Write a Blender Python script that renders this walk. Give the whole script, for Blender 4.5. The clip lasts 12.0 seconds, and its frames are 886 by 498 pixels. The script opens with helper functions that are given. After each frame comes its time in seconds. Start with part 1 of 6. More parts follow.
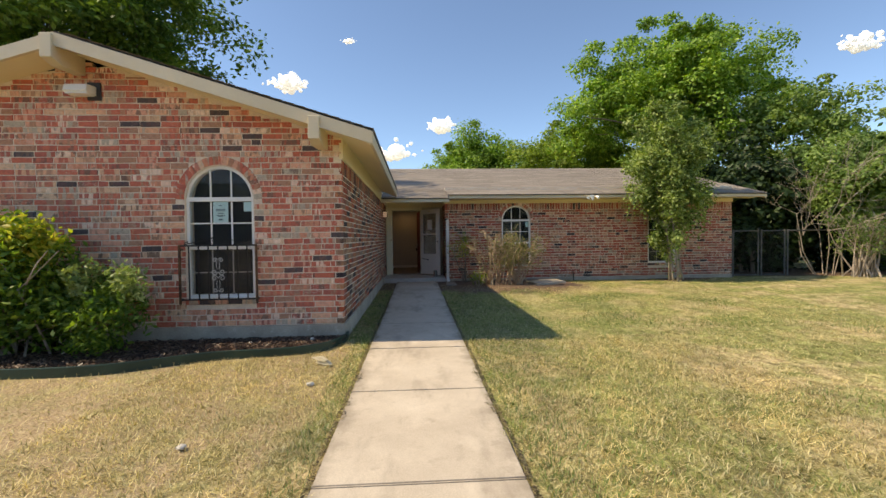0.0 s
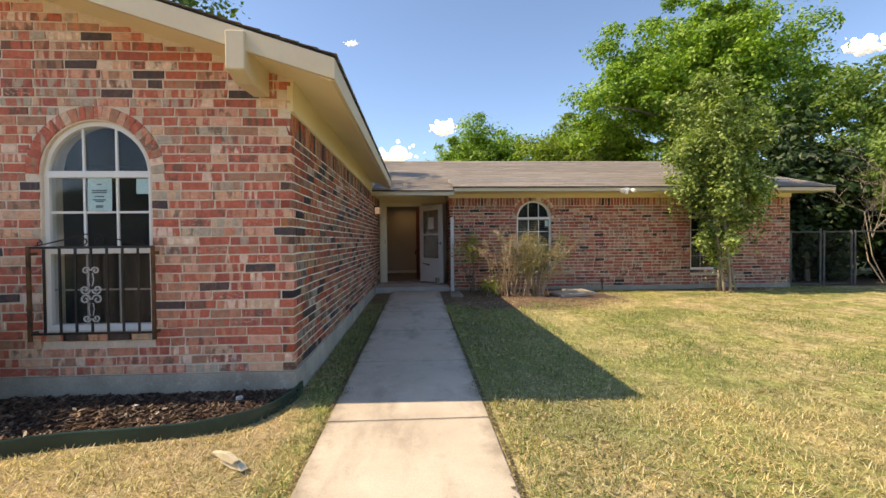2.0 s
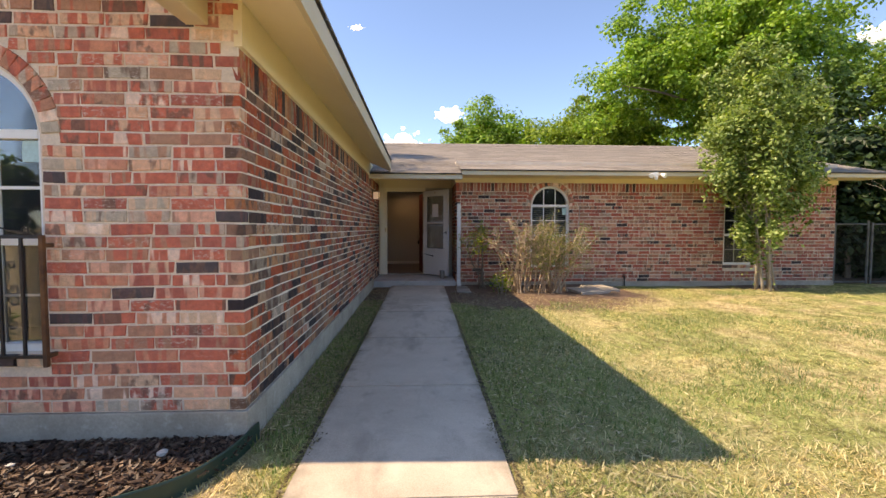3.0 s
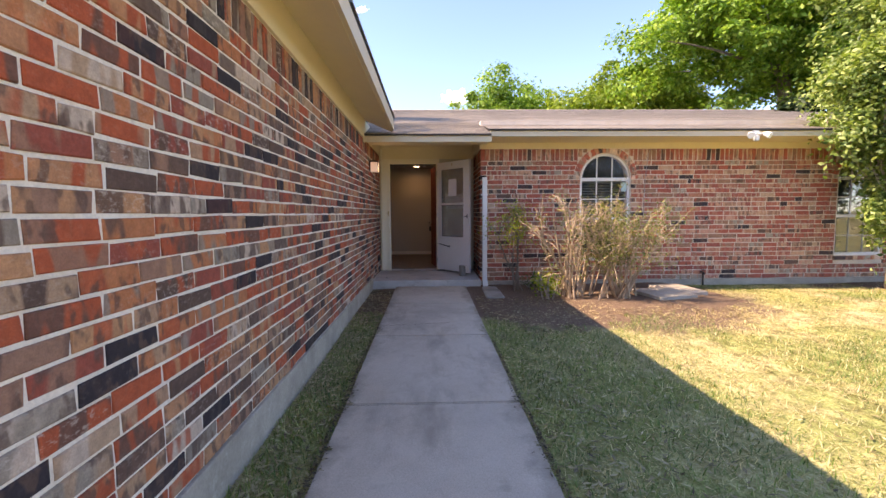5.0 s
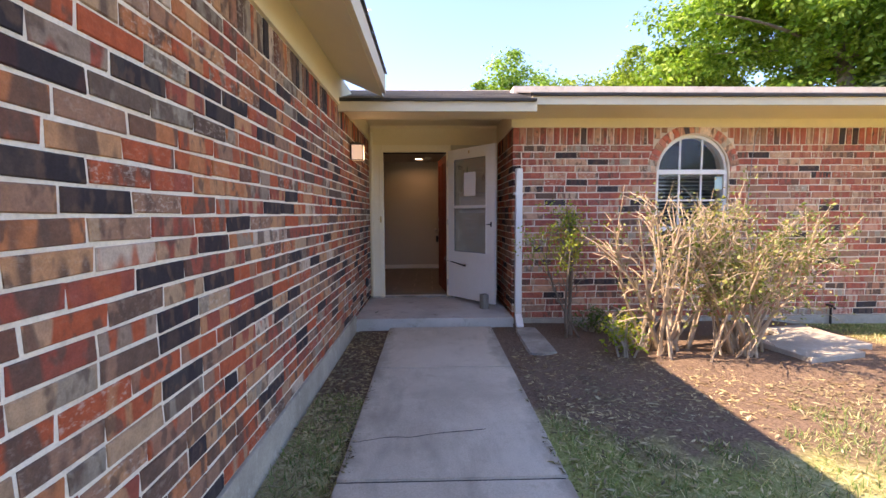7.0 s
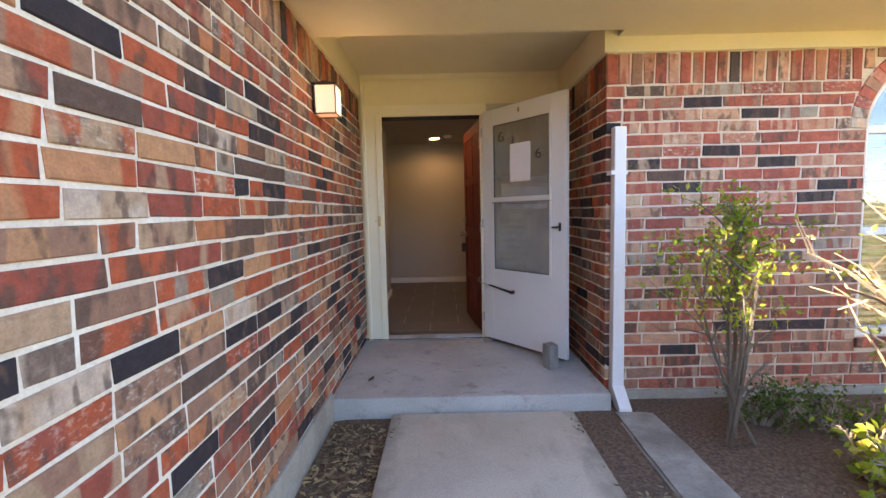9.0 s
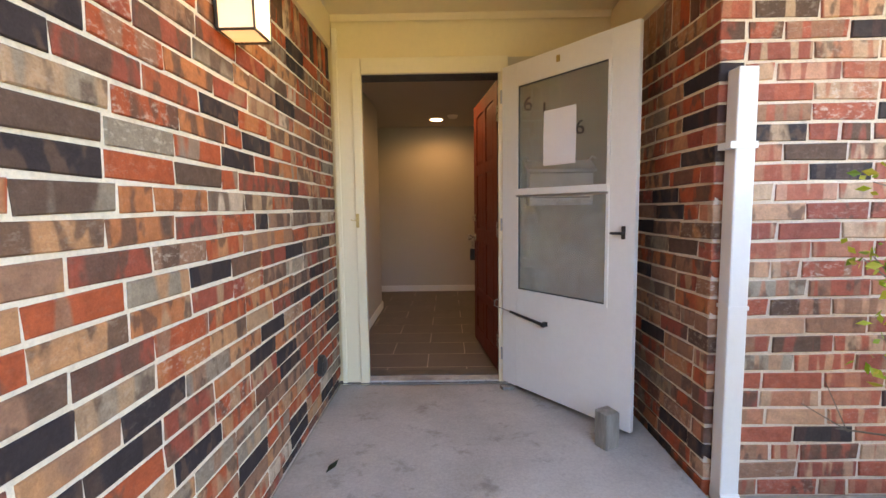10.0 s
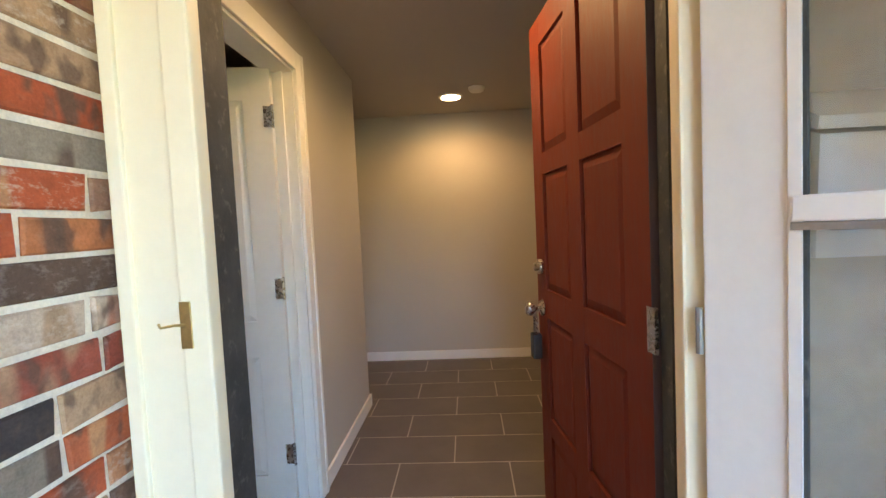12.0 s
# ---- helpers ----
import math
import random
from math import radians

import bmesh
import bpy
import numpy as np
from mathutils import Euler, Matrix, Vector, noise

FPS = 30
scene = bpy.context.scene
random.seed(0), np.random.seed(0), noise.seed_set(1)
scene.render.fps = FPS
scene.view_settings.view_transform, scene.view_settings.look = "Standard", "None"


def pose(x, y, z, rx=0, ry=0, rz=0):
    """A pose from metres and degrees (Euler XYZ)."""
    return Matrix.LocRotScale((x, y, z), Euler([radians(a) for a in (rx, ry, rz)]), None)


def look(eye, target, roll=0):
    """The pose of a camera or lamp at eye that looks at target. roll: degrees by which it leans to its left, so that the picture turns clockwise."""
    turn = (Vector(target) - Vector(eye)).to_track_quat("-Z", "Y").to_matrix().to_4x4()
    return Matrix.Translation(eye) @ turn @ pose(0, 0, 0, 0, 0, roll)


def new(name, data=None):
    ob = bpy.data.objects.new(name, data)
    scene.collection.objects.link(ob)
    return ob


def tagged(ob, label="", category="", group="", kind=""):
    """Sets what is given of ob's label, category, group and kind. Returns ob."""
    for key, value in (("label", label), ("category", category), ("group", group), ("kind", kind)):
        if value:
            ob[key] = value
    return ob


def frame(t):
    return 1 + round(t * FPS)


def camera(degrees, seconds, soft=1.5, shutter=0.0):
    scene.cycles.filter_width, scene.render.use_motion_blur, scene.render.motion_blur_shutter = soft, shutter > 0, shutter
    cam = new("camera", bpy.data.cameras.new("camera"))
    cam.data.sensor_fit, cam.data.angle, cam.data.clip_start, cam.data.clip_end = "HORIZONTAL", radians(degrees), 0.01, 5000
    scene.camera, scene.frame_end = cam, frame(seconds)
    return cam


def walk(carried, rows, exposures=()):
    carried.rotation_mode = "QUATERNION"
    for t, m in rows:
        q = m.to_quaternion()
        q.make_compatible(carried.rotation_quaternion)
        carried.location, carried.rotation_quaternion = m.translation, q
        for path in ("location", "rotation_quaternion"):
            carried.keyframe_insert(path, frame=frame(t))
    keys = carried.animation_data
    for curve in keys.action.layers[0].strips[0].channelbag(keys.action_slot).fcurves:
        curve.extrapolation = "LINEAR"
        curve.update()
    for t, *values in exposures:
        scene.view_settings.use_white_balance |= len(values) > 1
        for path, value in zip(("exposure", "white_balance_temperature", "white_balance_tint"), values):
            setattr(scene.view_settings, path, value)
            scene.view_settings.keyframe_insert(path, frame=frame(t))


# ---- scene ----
cam = camera(90.4, 12.0)
PATH = [
    (0, (-0.043, 0.386, 1.485), (0.077, 2.382, 1.435), -0.7),
    (0.5, (-0.007, 0.907, 1.475), (0.096, 2.904, 1.448), -0.6),
    (1, (-0.002, 1.426, 1.467), (0.098, 3.423, 1.449), -0.6),
    (1.5, (0.045, 1.955, 1.454), (0.15, 3.953, 1.429), -0.6),
    (2, (0.038, 2.484, 1.457), (0.15, 4.481, 1.417), -0.5),
    (2.5, (0.031, 3.004, 1.475), (0.137, 5.0, 1.409), -0.2),
    (3, (0.061, 3.543, 1.477), (0.155, 5.539, 1.383), 0.1),
    (5, (-0.05, 5.895, 1.429), (0.009, 7.887, 1.268), -0.4),
    (5.5, (-0.113, 6.479, 1.427), (-0.042, 8.472, 1.272), -0.6),
    (6, (-0.1, 7.048, 1.444), (-0.034, 9.041, 1.297), -0.6),
    (6.5, (-0.091, 7.625, 1.482), (-0.026, 9.618, 1.338), -0.6),
    (7, (-0.139, 8.186, 1.504), (-0.086, 10.18, 1.347), -0.3),
    (9, (-0.255, 10.377, 1.509), (-0.264, 12.37, 1.341), -1.3),
    (9.5, (-0.294, 10.926, 1.505), (-0.234, 12.919, 1.349), -1.2),
    (10, (-0.257, 11.503, 1.511), (-0.279, 13.494, 1.326), -0.8),
    (10.5, (-0.288, 12.042, 1.513), (-0.277, 14.037, 1.363), -1.6),
    (11, (-0.271, 12.568, 1.507), (-0.193, 14.558, 1.321), -1.6),
    (11.5, (-0.269, 13.061, 1.544), (-0.376, 15.048, 1.352), -1.3),
    (12, (-0.306, 13.569, 1.603), (-0.413, 15.564, 1.495), -2.7),
]
EXPOSURES = [(0.0, 0.78, 8300, 9), (2.0, 1.08, 8400, 12), (3.0, 1.32, 8500, 17), (5.0, 1.9, 8200, 25), (7.0, 2.24, 7800, 25), (9.0, 3.08, 8200, 17), (9.5, 3.35, 8900, 16), (10.0, 3.58, 9600, 15), (10.5, 3.86, 8000, -3), (11.0, 4.22, 8700, 5), (11.5, 4.42, 8700, 8), (12.0, 4.52, 7700, 4)]
walk(cam, [(t, look(eye, target, roll)) for t, eye, target, roll in PATH], EXPOSURES)

# ---- world, sun ----
SUN_TO = Vector((-2.37, -0.17, 2.62)).normalized()
world = bpy.data.worlds.new("sky")
scene.world = world
world.use_nodes = True
wn = world.node_tree.nodes
sky = wn.new("ShaderNodeTexSky")
sky.sky_type = "NISHITA"
sky.sun_disc = False
sky.sun_elevation = math.asin(SUN_TO.z)
sky.sun_rotation = math.atan2(SUN_TO.x, SUN_TO.y)
sky.altitude = 1000
sky.air_density, sky.dust_density, sky.ozone_density = 0.85, 0.45, 6.0
wn["Background"].inputs["Strength"].default_value = 0.15
world.node_tree.links.new(sky.outputs[0], wn["Background"].inputs["Color"])
sun = new("sun", bpy.data.lights.new("sun", "SUN"))
sun.data.energy, sun.data.angle, sun.data.color = 3.2, radians(0.5), (1.0, 0.91, 0.77)
sun.matrix_world = look(SUN_TO * 50, (0, 0, 0))

# ---- building helpers ----
SILL_Z, PORCH_Z, WALK_Z, GROUND_Z, FLOOR_Z = 0.38, 0.33, 0.19, 0.16, 0.345


def thing(name, label, category, group="", kind="", at=(0, 0, 0)):
    ob = new(name)
    ob.location = at
    ob.empty_display_size = 0.1
    return tagged(ob, label, category, group, kind)


def mesh_of(name, bm, material):
    me = bpy.data.meshes.new(name)
    bm.to_mesh(me)
    bm.free()
    me.materials.append(material)
    return me


def part(name, bm, material, parent=None, label="", smooth=False):
    me = mesh_of(name, bm, material)
    if smooth:
        me.polygons.foreach_set("use_smooth", [True] * len(me.polygons))
    ob = new(name, me)
    if parent is not None:
        ob.parent = parent
    return tagged(ob, label)


def structure(name, bm, material, label, category):
    return tagged(part(name, bm, material), label, category, kind="structure")


def box(x0, x1, y0, y1, z0, z1, bm=None, bevel=0.0):
    bm = bm or bmesh.new()
    r = bmesh.ops.create_cube(bm, size=1.0, matrix=Matrix.Translation(((x0 + x1) / 2, (y0 + y1) / 2, (z0 + z1) / 2)) @ Matrix.Diagonal((x1 - x0, y1 - y0, z1 - z0, 1)))
    if bevel:
        edges = list({e for v in r["verts"] for e in v.link_edges})
        bmesh.ops.bevel(bm, geom=edges, offset=bevel, segments=2, affect="EDGES", profile=0.6)
    return bm


def prism(poly, axis, a, b, bm=None):
    """A polygon in the plane across axis, drawn out from a to b along it."""
    bm = bm or bmesh.new()
    def put(p, c):
        return {"x": (c, p[0], p[1]), "y": (p[0], c, p[1]), "z": (p[0], p[1], c)}[axis]
    lo = [bm.verts.new(put(p, a)) for p in poly]
    hi = [bm.verts.new(put(p, b)) for p in poly]
    n = len(poly)
    faces = [bm.faces.new(lo), bm.faces.new(hi)]
    faces += [bm.faces.new((lo[i], lo[(i + 1) % n], hi[(i + 1) % n], hi[i])) for i in range(n)]
    bmesh.ops.recalc_face_normals(bm, faces=faces)
    return bm


def tube(points, radii, sides=8, bm=None, caps=True):
    bm = bm or bmesh.new()
    pts = [Vector(p) for p in points]
    if not hasattr(radii, "__len__"):
        radii = [radii] * len(pts)
    rings = []
    up = Vector((0.31, 0.2, 0.93))
    for i, p in enumerate(pts):
        d = (pts[min(i + 1, len(pts) - 1)] - pts[max(i - 1, 0)]).normalized()
        if abs(d.dot(up)) > 0.95:
            up = Vector((0.9, 0.3, 0.1))
        u = d.cross(up).normalized()
        v = d.cross(u)
        rings.append([bm.verts.new(p + radii[i] * (math.cos(2 * math.pi * k / sides) * u + math.sin(2 * math.pi * k / sides) * v)) for k in range(sides)])
    for a, b in zip(rings, rings[1:]):
        for k in range(sides):
            bm.faces.new((a[k], a[(k + 1) % sides], b[(k + 1) % sides], b[k]))
    if caps:
        bm.faces.new(rings[0][::-1])
        bm.faces.new(rings[-1])
    return bm


def lathe(profile, sides=20, at=(0, 0, 0), bm=None, axis="z"):
    """Rings of (radius, height) round an axis."""
    bm = bm or bmesh.new()
    at = Vector(at)
    rings = []
    for r, h in profile:
        ring = []
        for k in range(sides):
            c, s_ = math.cos(2 * math.pi * k / sides) * r, math.sin(2 * math.pi * k / sides) * r
            ring.append(bm.verts.new(at + Vector({"z": (c, s_, h), "y": (c, h, s_), "x": (h, c, s_)}[axis])))
        rings.append(ring)
    fs = []
    for a, b in zip(rings, rings[1:]):
        for k in range(sides):
            fs.append(bm.faces.new((a[k], a[(k + 1) % sides], b[(k + 1) % sides], b[k])))
    fs.append(bm.faces.new(rings[0]))
    fs.append(bm.faces.new(rings[-1]))
    bmesh.ops.recalc_face_normals(bm, faces=fs)
    return bm


def loose_mesh(name, verts, faces, material, smooth=False):
    """A mesh from numpy arrays of corners and equal-sided faces."""
    me = bpy.data.meshes.new(name)
    k = faces.shape[1]
    me.vertices.add(len(verts))
    me.vertices.foreach_set("co", np.ascontiguousarray(verts, np.float32).ravel())
    me.loops.add(faces.size)
    me.loops.foreach_set("vertex_index", np.ascontiguousarray(faces, np.int32).ravel())
    me.polygons.add(len(faces))
    me.polygons.foreach_set("loop_start", np.arange(0, faces.size, k, dtype=np.int32))
    me.polygons.foreach_set("use_smooth", [smooth] * len(faces))
    me.update(calc_edges=True)
    me.materials.append(material)
    return me


# ---- materials ----
def nodes_of(name):
    m = bpy.data.materials.new(name)
    m.use_nodes = True
    nt = m.node_tree
    return m, nt, nt.nodes["Principled BSDF"]


def noise_node(nt, scale, detail=4.0, rough=0.6, vector=None):
    n = nt.nodes.new("ShaderNodeTexNoise")
    n.inputs["Scale"].default_value, n.inputs["Detail"].default_value, n.inputs["Roughness"].default_value = scale, detail, rough
    if vector is not None:
        nt.links.new(vector, n.inputs["Vector"])
    return n


def ramp_node(nt, source, stops, constant=False):
    r = nt.nodes.new("ShaderNodeValToRGB")
    e = r.color_ramp.elements
    while len(e) < len(stops):
        e.new(0.5)
    for el, (p, c) in zip(e, stops):
        el.position, el.color = p, (*c, 1)
    if constant:
        r.color_ramp.interpolation = "CONSTANT"
    nt.links.new(source, r.inputs[0])
    return r.outputs["Color"]


def mix_node(nt, a, b, factor, blend="MIX"):
    m = nt.nodes.new("ShaderNodeMix")
    m.data_type, m.blend_type = "RGBA", blend
    for sock, v in ((m.inputs[0], factor), (m.inputs[6], a), (m.inputs[7], b)):
        if isinstance(v, (int, float)):
            sock.default_value = v
        elif isinstance(v, tuple):
            sock.default_value = (*v, 1)
        else:
            nt.links.new(v, sock)
    return m.outputs[2]


def math_node(nt, op, a, b=0.0):
    m = nt.nodes.new("ShaderNodeMath")
    m.operation = op
    for sock, v in ((m.inputs[0], a), (m.inputs[1], b)):
        if isinstance(v, (int, float)):
            sock.default_value = v
        else:
            nt.links.new(v, sock)
    return m.outputs[0]


def bump_node(nt, bsdf, height, strength, distance=0.01):
    b = nt.nodes.new("ShaderNodeBump")
    b.inputs["Strength"].default_value, b.inputs["Distance"].default_value = strength, distance
    nt.links.new(height, b.inputs["Height"])
    nt.links.new(b.outputs[0], bsdf.inputs["Normal"])


def position(nt, stretch=(1, 1, 1)):
    g = nt.nodes.new("ShaderNodeNewGeometry")
    m = nt.nodes.new("ShaderNodeVectorMath")
    m.operation = "MULTIPLY"
    m.inputs[1].default_value = stretch
    nt.links.new(g.outputs["Position"], m.inputs[0])
    return m.outputs[0]


def surface(name, c1, c2, large=1.5, fine=40.0, rough=0.7, bump=0.2, metal=0.0, wear=None, wear_amount=0.0, stretch=(1, 1, 1), depth=0.004, spec=0.5, grit=0.15):
    """Two tones at a large scale, grain at a fine one, and stains of a third tone."""
    m, nt, bsdf = nodes_of(name)
    pos = position(nt, stretch)
    big = noise_node(nt, large, 5, 0.6, pos)
    col = ramp_node(nt, big.outputs["Fac"], [(0.35, c1), (0.65, c2)])
    grain = noise_node(nt, fine, 4, 0.7, pos)
    g = ramp_node(nt, grain.outputs["Fac"], [(0.3, (1 - grit,) * 3), (0.7, (1 + grit * 0.6,) * 3)])
    col = mix_node(nt, col, g, 1.0, "MULTIPLY")
    if wear:
        st = noise_node(nt, large * 4.3, 6, 0.7, pos)
        f = ramp_node(nt, st.outputs["Fac"], [(0.56, (0, 0, 0)), (0.72, (wear_amount,) * 3)])
        col = mix_node(nt, col, wear, f)
    nt.links.new(col, bsdf.inputs["Base Color"])
    r = ramp_node(nt, grain.outputs["Fac"], [(0.3, (max(rough - 0.1, 0.03),) * 3), (0.7, (min(rough + 0.1, 1),) * 3)])
    nt.links.new(r, bsdf.inputs["Roughness"])
    bsdf.inputs["Metallic"].default_value = metal
    bsdf.inputs["Specular IOR Level"].default_value = spec
    if bump:
        bump_node(nt, bsdf, grain.outputs["Fac"], bump, depth)
    return m


def brick_material(name, island, batch):
    """Fired clay: a tone for each brick, flash bands across it, smudges and lime wash. batch: pale, red, or flashed (the darker, more mixed one)."""
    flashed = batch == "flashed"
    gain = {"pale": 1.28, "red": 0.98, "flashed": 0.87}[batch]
    m, nt, bsdf = nodes_of(name)
    if island:
        rnd = nt.nodes.new("ShaderNodeNewGeometry").outputs["Random Per Island"]
    else:
        rnd = nt.nodes.new("ShaderNodeObjectInfo").outputs["Random"]
    second = math_node(nt, "FRACT", math_node(nt, "MULTIPLY", rnd, 17.37))
    third = math_node(nt, "FRACT", math_node(nt, "MULTIPLY", rnd, 71.93))
    fourth = math_node(nt, "FRACT", math_node(nt, "MULTIPLY", rnd, 233.71))
    red, rust, deep = (0.46, 0.10, 0.052), (0.52, 0.20, 0.105), (0.34, 0.082, 0.055)
    tan, brown, grey, black, wash, pink = (0.53, 0.36, 0.25), (0.33, 0.175, 0.118), (0.36, 0.305, 0.245), (0.040, 0.031, 0.036), (0.64, 0.50, 0.41), (0.55, 0.29, 0.21)
    umber, peach = (0.13, 0.078, 0.06), (0.58, 0.30, 0.17)
    if not flashed:
        black = (0.05, 0.04, 0.043) if batch == "red" else (0.065, 0.052, 0.055)
        peach = (0.56, 0.32, 0.21)
        red, rust, deep = (0.42, 0.115, 0.075), (0.46, 0.20, 0.13), (0.33, 0.095, 0.07)
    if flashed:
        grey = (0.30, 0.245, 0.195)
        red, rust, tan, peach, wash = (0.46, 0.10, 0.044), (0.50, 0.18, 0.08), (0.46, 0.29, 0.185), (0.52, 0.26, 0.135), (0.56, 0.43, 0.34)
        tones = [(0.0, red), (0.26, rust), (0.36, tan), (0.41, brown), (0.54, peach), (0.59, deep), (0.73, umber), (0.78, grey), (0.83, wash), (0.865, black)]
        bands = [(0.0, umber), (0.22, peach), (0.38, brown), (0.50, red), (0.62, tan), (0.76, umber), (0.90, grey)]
    elif batch == "red":
        tones = [(0.0, red), (0.30, rust), (0.40, deep), (0.58, brown), (0.70, tan), (0.75, pink), (0.79, umber), (0.83, peach), (0.87, rust), (0.91, grey), (0.94, black)]
        bands = [(0.0, brown), (0.22, deep), (0.40, tan), (0.52, red), (0.74, umber), (0.81, peach), (0.93, rust)]
    else:
        tones = [(0.0, red), (0.34, rust), (0.46, pink), (0.51, deep), (0.64, tan), (0.69, brown), (0.82, wash), (0.85, peach), (0.89, grey), (0.95, black)]
        bands = [(0.0, brown), (0.22, pink), (0.36, tan), (0.50, red), (0.70, deep), (0.80, wash), (0.88, umber), (0.94, grey)]
    a = ramp_node(nt, rnd, tones, True)
    b = ramp_node(nt, second, bands, True)

    def shifted(stretch, by):
        at = nt.nodes.new("ShaderNodeVectorMath")
        at.operation = "ADD"
        nt.links.new(position(nt, stretch), at.inputs[0])
        off = nt.nodes.new("ShaderNodeCombineXYZ")
        nt.links.new(math_node(nt, "MULTIPLY", by, 90.0), off.inputs[2])
        nt.links.new(off.outputs[0], at.inputs[1])
        return at.outputs[0]

    band = noise_node(nt, 1.0, 1.2, 0.5, shifted((10, 10, 2.6) if flashed else (19, 19, 2.2), second))
    f = ramp_node(nt, band.outputs["Fac"], [(0.49, (0, 0, 0)), (0.545, (0.85, 0.85, 0.85))])
    keep = ramp_node(nt, rnd, [(0.0, (1, 1, 1)), (0.865 if flashed else 0.95, (0.1, 0.1, 0.1))], True)
    col = mix_node(nt, a, b, mix_node(nt, f, keep, 1.0, "MULTIPLY"))
    smudge = noise_node(nt, 1.0, 2.0, 0.5, shifted((19, 19, 11), third))
    some = ramp_node(nt, fourth, [(0.0, (0, 0, 0)), (0.38 if flashed else 0.75, (0.75, 0.75, 0.75))], True)
    col = mix_node(nt, col, umber, mix_node(nt, ramp_node(nt, smudge.outputs["Fac"], [(0.53, (0, 0, 0)), (0.62, (1, 1, 1))]), some, 1.0, "MULTIPLY"))
    mott = noise_node(nt, 24, 4, 0.62, position(nt))
    col = mix_node(nt, col, ramp_node(nt, mott.outputs["Fac"], [(0.32, tuple(v * gain for v in (0.86, 0.85, 0.84))), (0.7, tuple(v * gain for v in (1.26, 1.22, 1.17)))]), 1.0, "MULTIPLY")
    pores = noise_node(nt, 150, 3, 0.8, position(nt))
    col = mix_node(nt, col, ramp_node(nt, pores.outputs["Fac"], [(0.34, (0.86, 0.85, 0.84)), (0.6, (1.06, 1.06, 1.06))]), 1.0, "MULTIPLY")
    chalk = noise_node(nt, 30, 4, 0.7, position(nt, (1, 1, 1.9)))
    amount = ramp_node(nt, third, [(0.0, (0.08, 0.08, 0.08)), (0.66, (0.3, 0.3, 0.3)), (0.86, (0.9, 0.9, 0.9))], True)
    cf = mix_node(nt, ramp_node(nt, chalk.outputs["Fac"], [(0.52, (0, 0, 0)), (0.66, (0.8, 0.8, 0.8))]), amount, 1.0, "MULTIPLY")
    cf = mix_node(nt, cf, keep, 1.0, "MULTIPLY")
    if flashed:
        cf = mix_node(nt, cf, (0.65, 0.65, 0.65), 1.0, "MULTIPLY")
    col = mix_node(nt, col, (0.66, 0.55, 0.46), cf)
    nt.links.new(col, bsdf.inputs["Base Color"])
    bsdf.inputs["Roughness"].default_value = 0.84
    bsdf.inputs["Specular IOR Level"].default_value = 0.3
    bump_node(nt, bsdf, mott.outputs["Fac"], 0.5, 0.006)
    return m


def leaf_material(name, tones, glow=0.4, clump=0.9):
    m, nt, bsdf = nodes_of(name)
    rnd = nt.nodes.new("ShaderNodeNewGeometry").outputs["Random Per Island"]
    col = ramp_node(nt, rnd, [(i / max(len(tones) - 1, 1), t) for i, t in enumerate(tones)])
    big = noise_node(nt, clump, 3, 0.6, position(nt))
    col = mix_node(nt, col, ramp_node(nt, big.outputs["Fac"], [(0.35, (0.7, 0.75, 0.7)), (0.65, (1.25, 1.2, 1.0))]), 1.0, "MULTIPLY")
    nt.links.new(col, bsdf.inputs["Base Color"])
    bsdf.inputs["Roughness"].default_value = 0.5
    bsdf.inputs["Specular IOR Level"].default_value = 0.35
    tr = nt.nodes.new("ShaderNodeBsdfTranslucent")
    nt.links.new(mix_node(nt, col, (1.5, 1.6, 0.7), 1.0, "MULTIPLY"), tr.inputs["Color"])
    mx = nt.nodes.new("ShaderNodeMixShader")
    mx.inputs[0].default_value = glow
    nt.links.new(bsdf.outputs[0], mx.inputs[1])
    nt.links.new(tr.outputs[0], mx.inputs[2])
    nt.links.new(mx.outputs[0], nt.nodes["Material Output"].inputs["Surface"])
    return m


def glass_material(name, dirt):
    """Clear pane with a film of dust."""
    m, nt, bsdf = nodes_of(name)
    bsdf.inputs["Transmission Weight"].default_value = 1.0
    bsdf.inputs["Roughness"].default_value = 0.0
    bsdf.inputs["IOR"].default_value = 1.12
    clear = nt.nodes.new("ShaderNodeBsdfTransparent")
    clear.inputs["Color"].default_value = (0.97, 0.98, 0.97, 1)
    gloss = nt.nodes.new("ShaderNodeBsdfGlossy")
    gloss.inputs["Roughness"].default_value = 0.01
    fr = nt.nodes.new("ShaderNodeFresnel")
    fr.inputs["IOR"].default_value = 1.5
    a = nt.nodes.new("ShaderNodeMixShader")
    nt.links.new(math_node(nt, "MULTIPLY", fr.outputs[0], 0.32), a.inputs[0])
    nt.links.new(clear.outputs[0], a.inputs[1])
    nt.links.new(gloss.outputs[0], a.inputs[2])
    dust = nt.nodes.new("ShaderNodeBsdfDiffuse")
    dust.inputs["Color"].default_value = (0.72, 0.74, 0.74, 1)
    sm = noise_node(nt, 4.5, 5, 0.62, position(nt))
    b = nt.nodes.new("ShaderNodeMixShader")
    f = ramp_node(nt, sm.outputs["Fac"], [(0.35, (dirt * 0.4,) * 3), (0.68, (dirt * 1.3,) * 3)])
    nt.links.new(f, b.inputs[0])
    nt.links.new(a.outputs[0], b.inputs[1])
    nt.links.new(dust.outputs[0], b.inputs[2])
    nt.links.new(b.outputs[0], nt.nodes["Material Output"].inputs["Surface"])
    return m


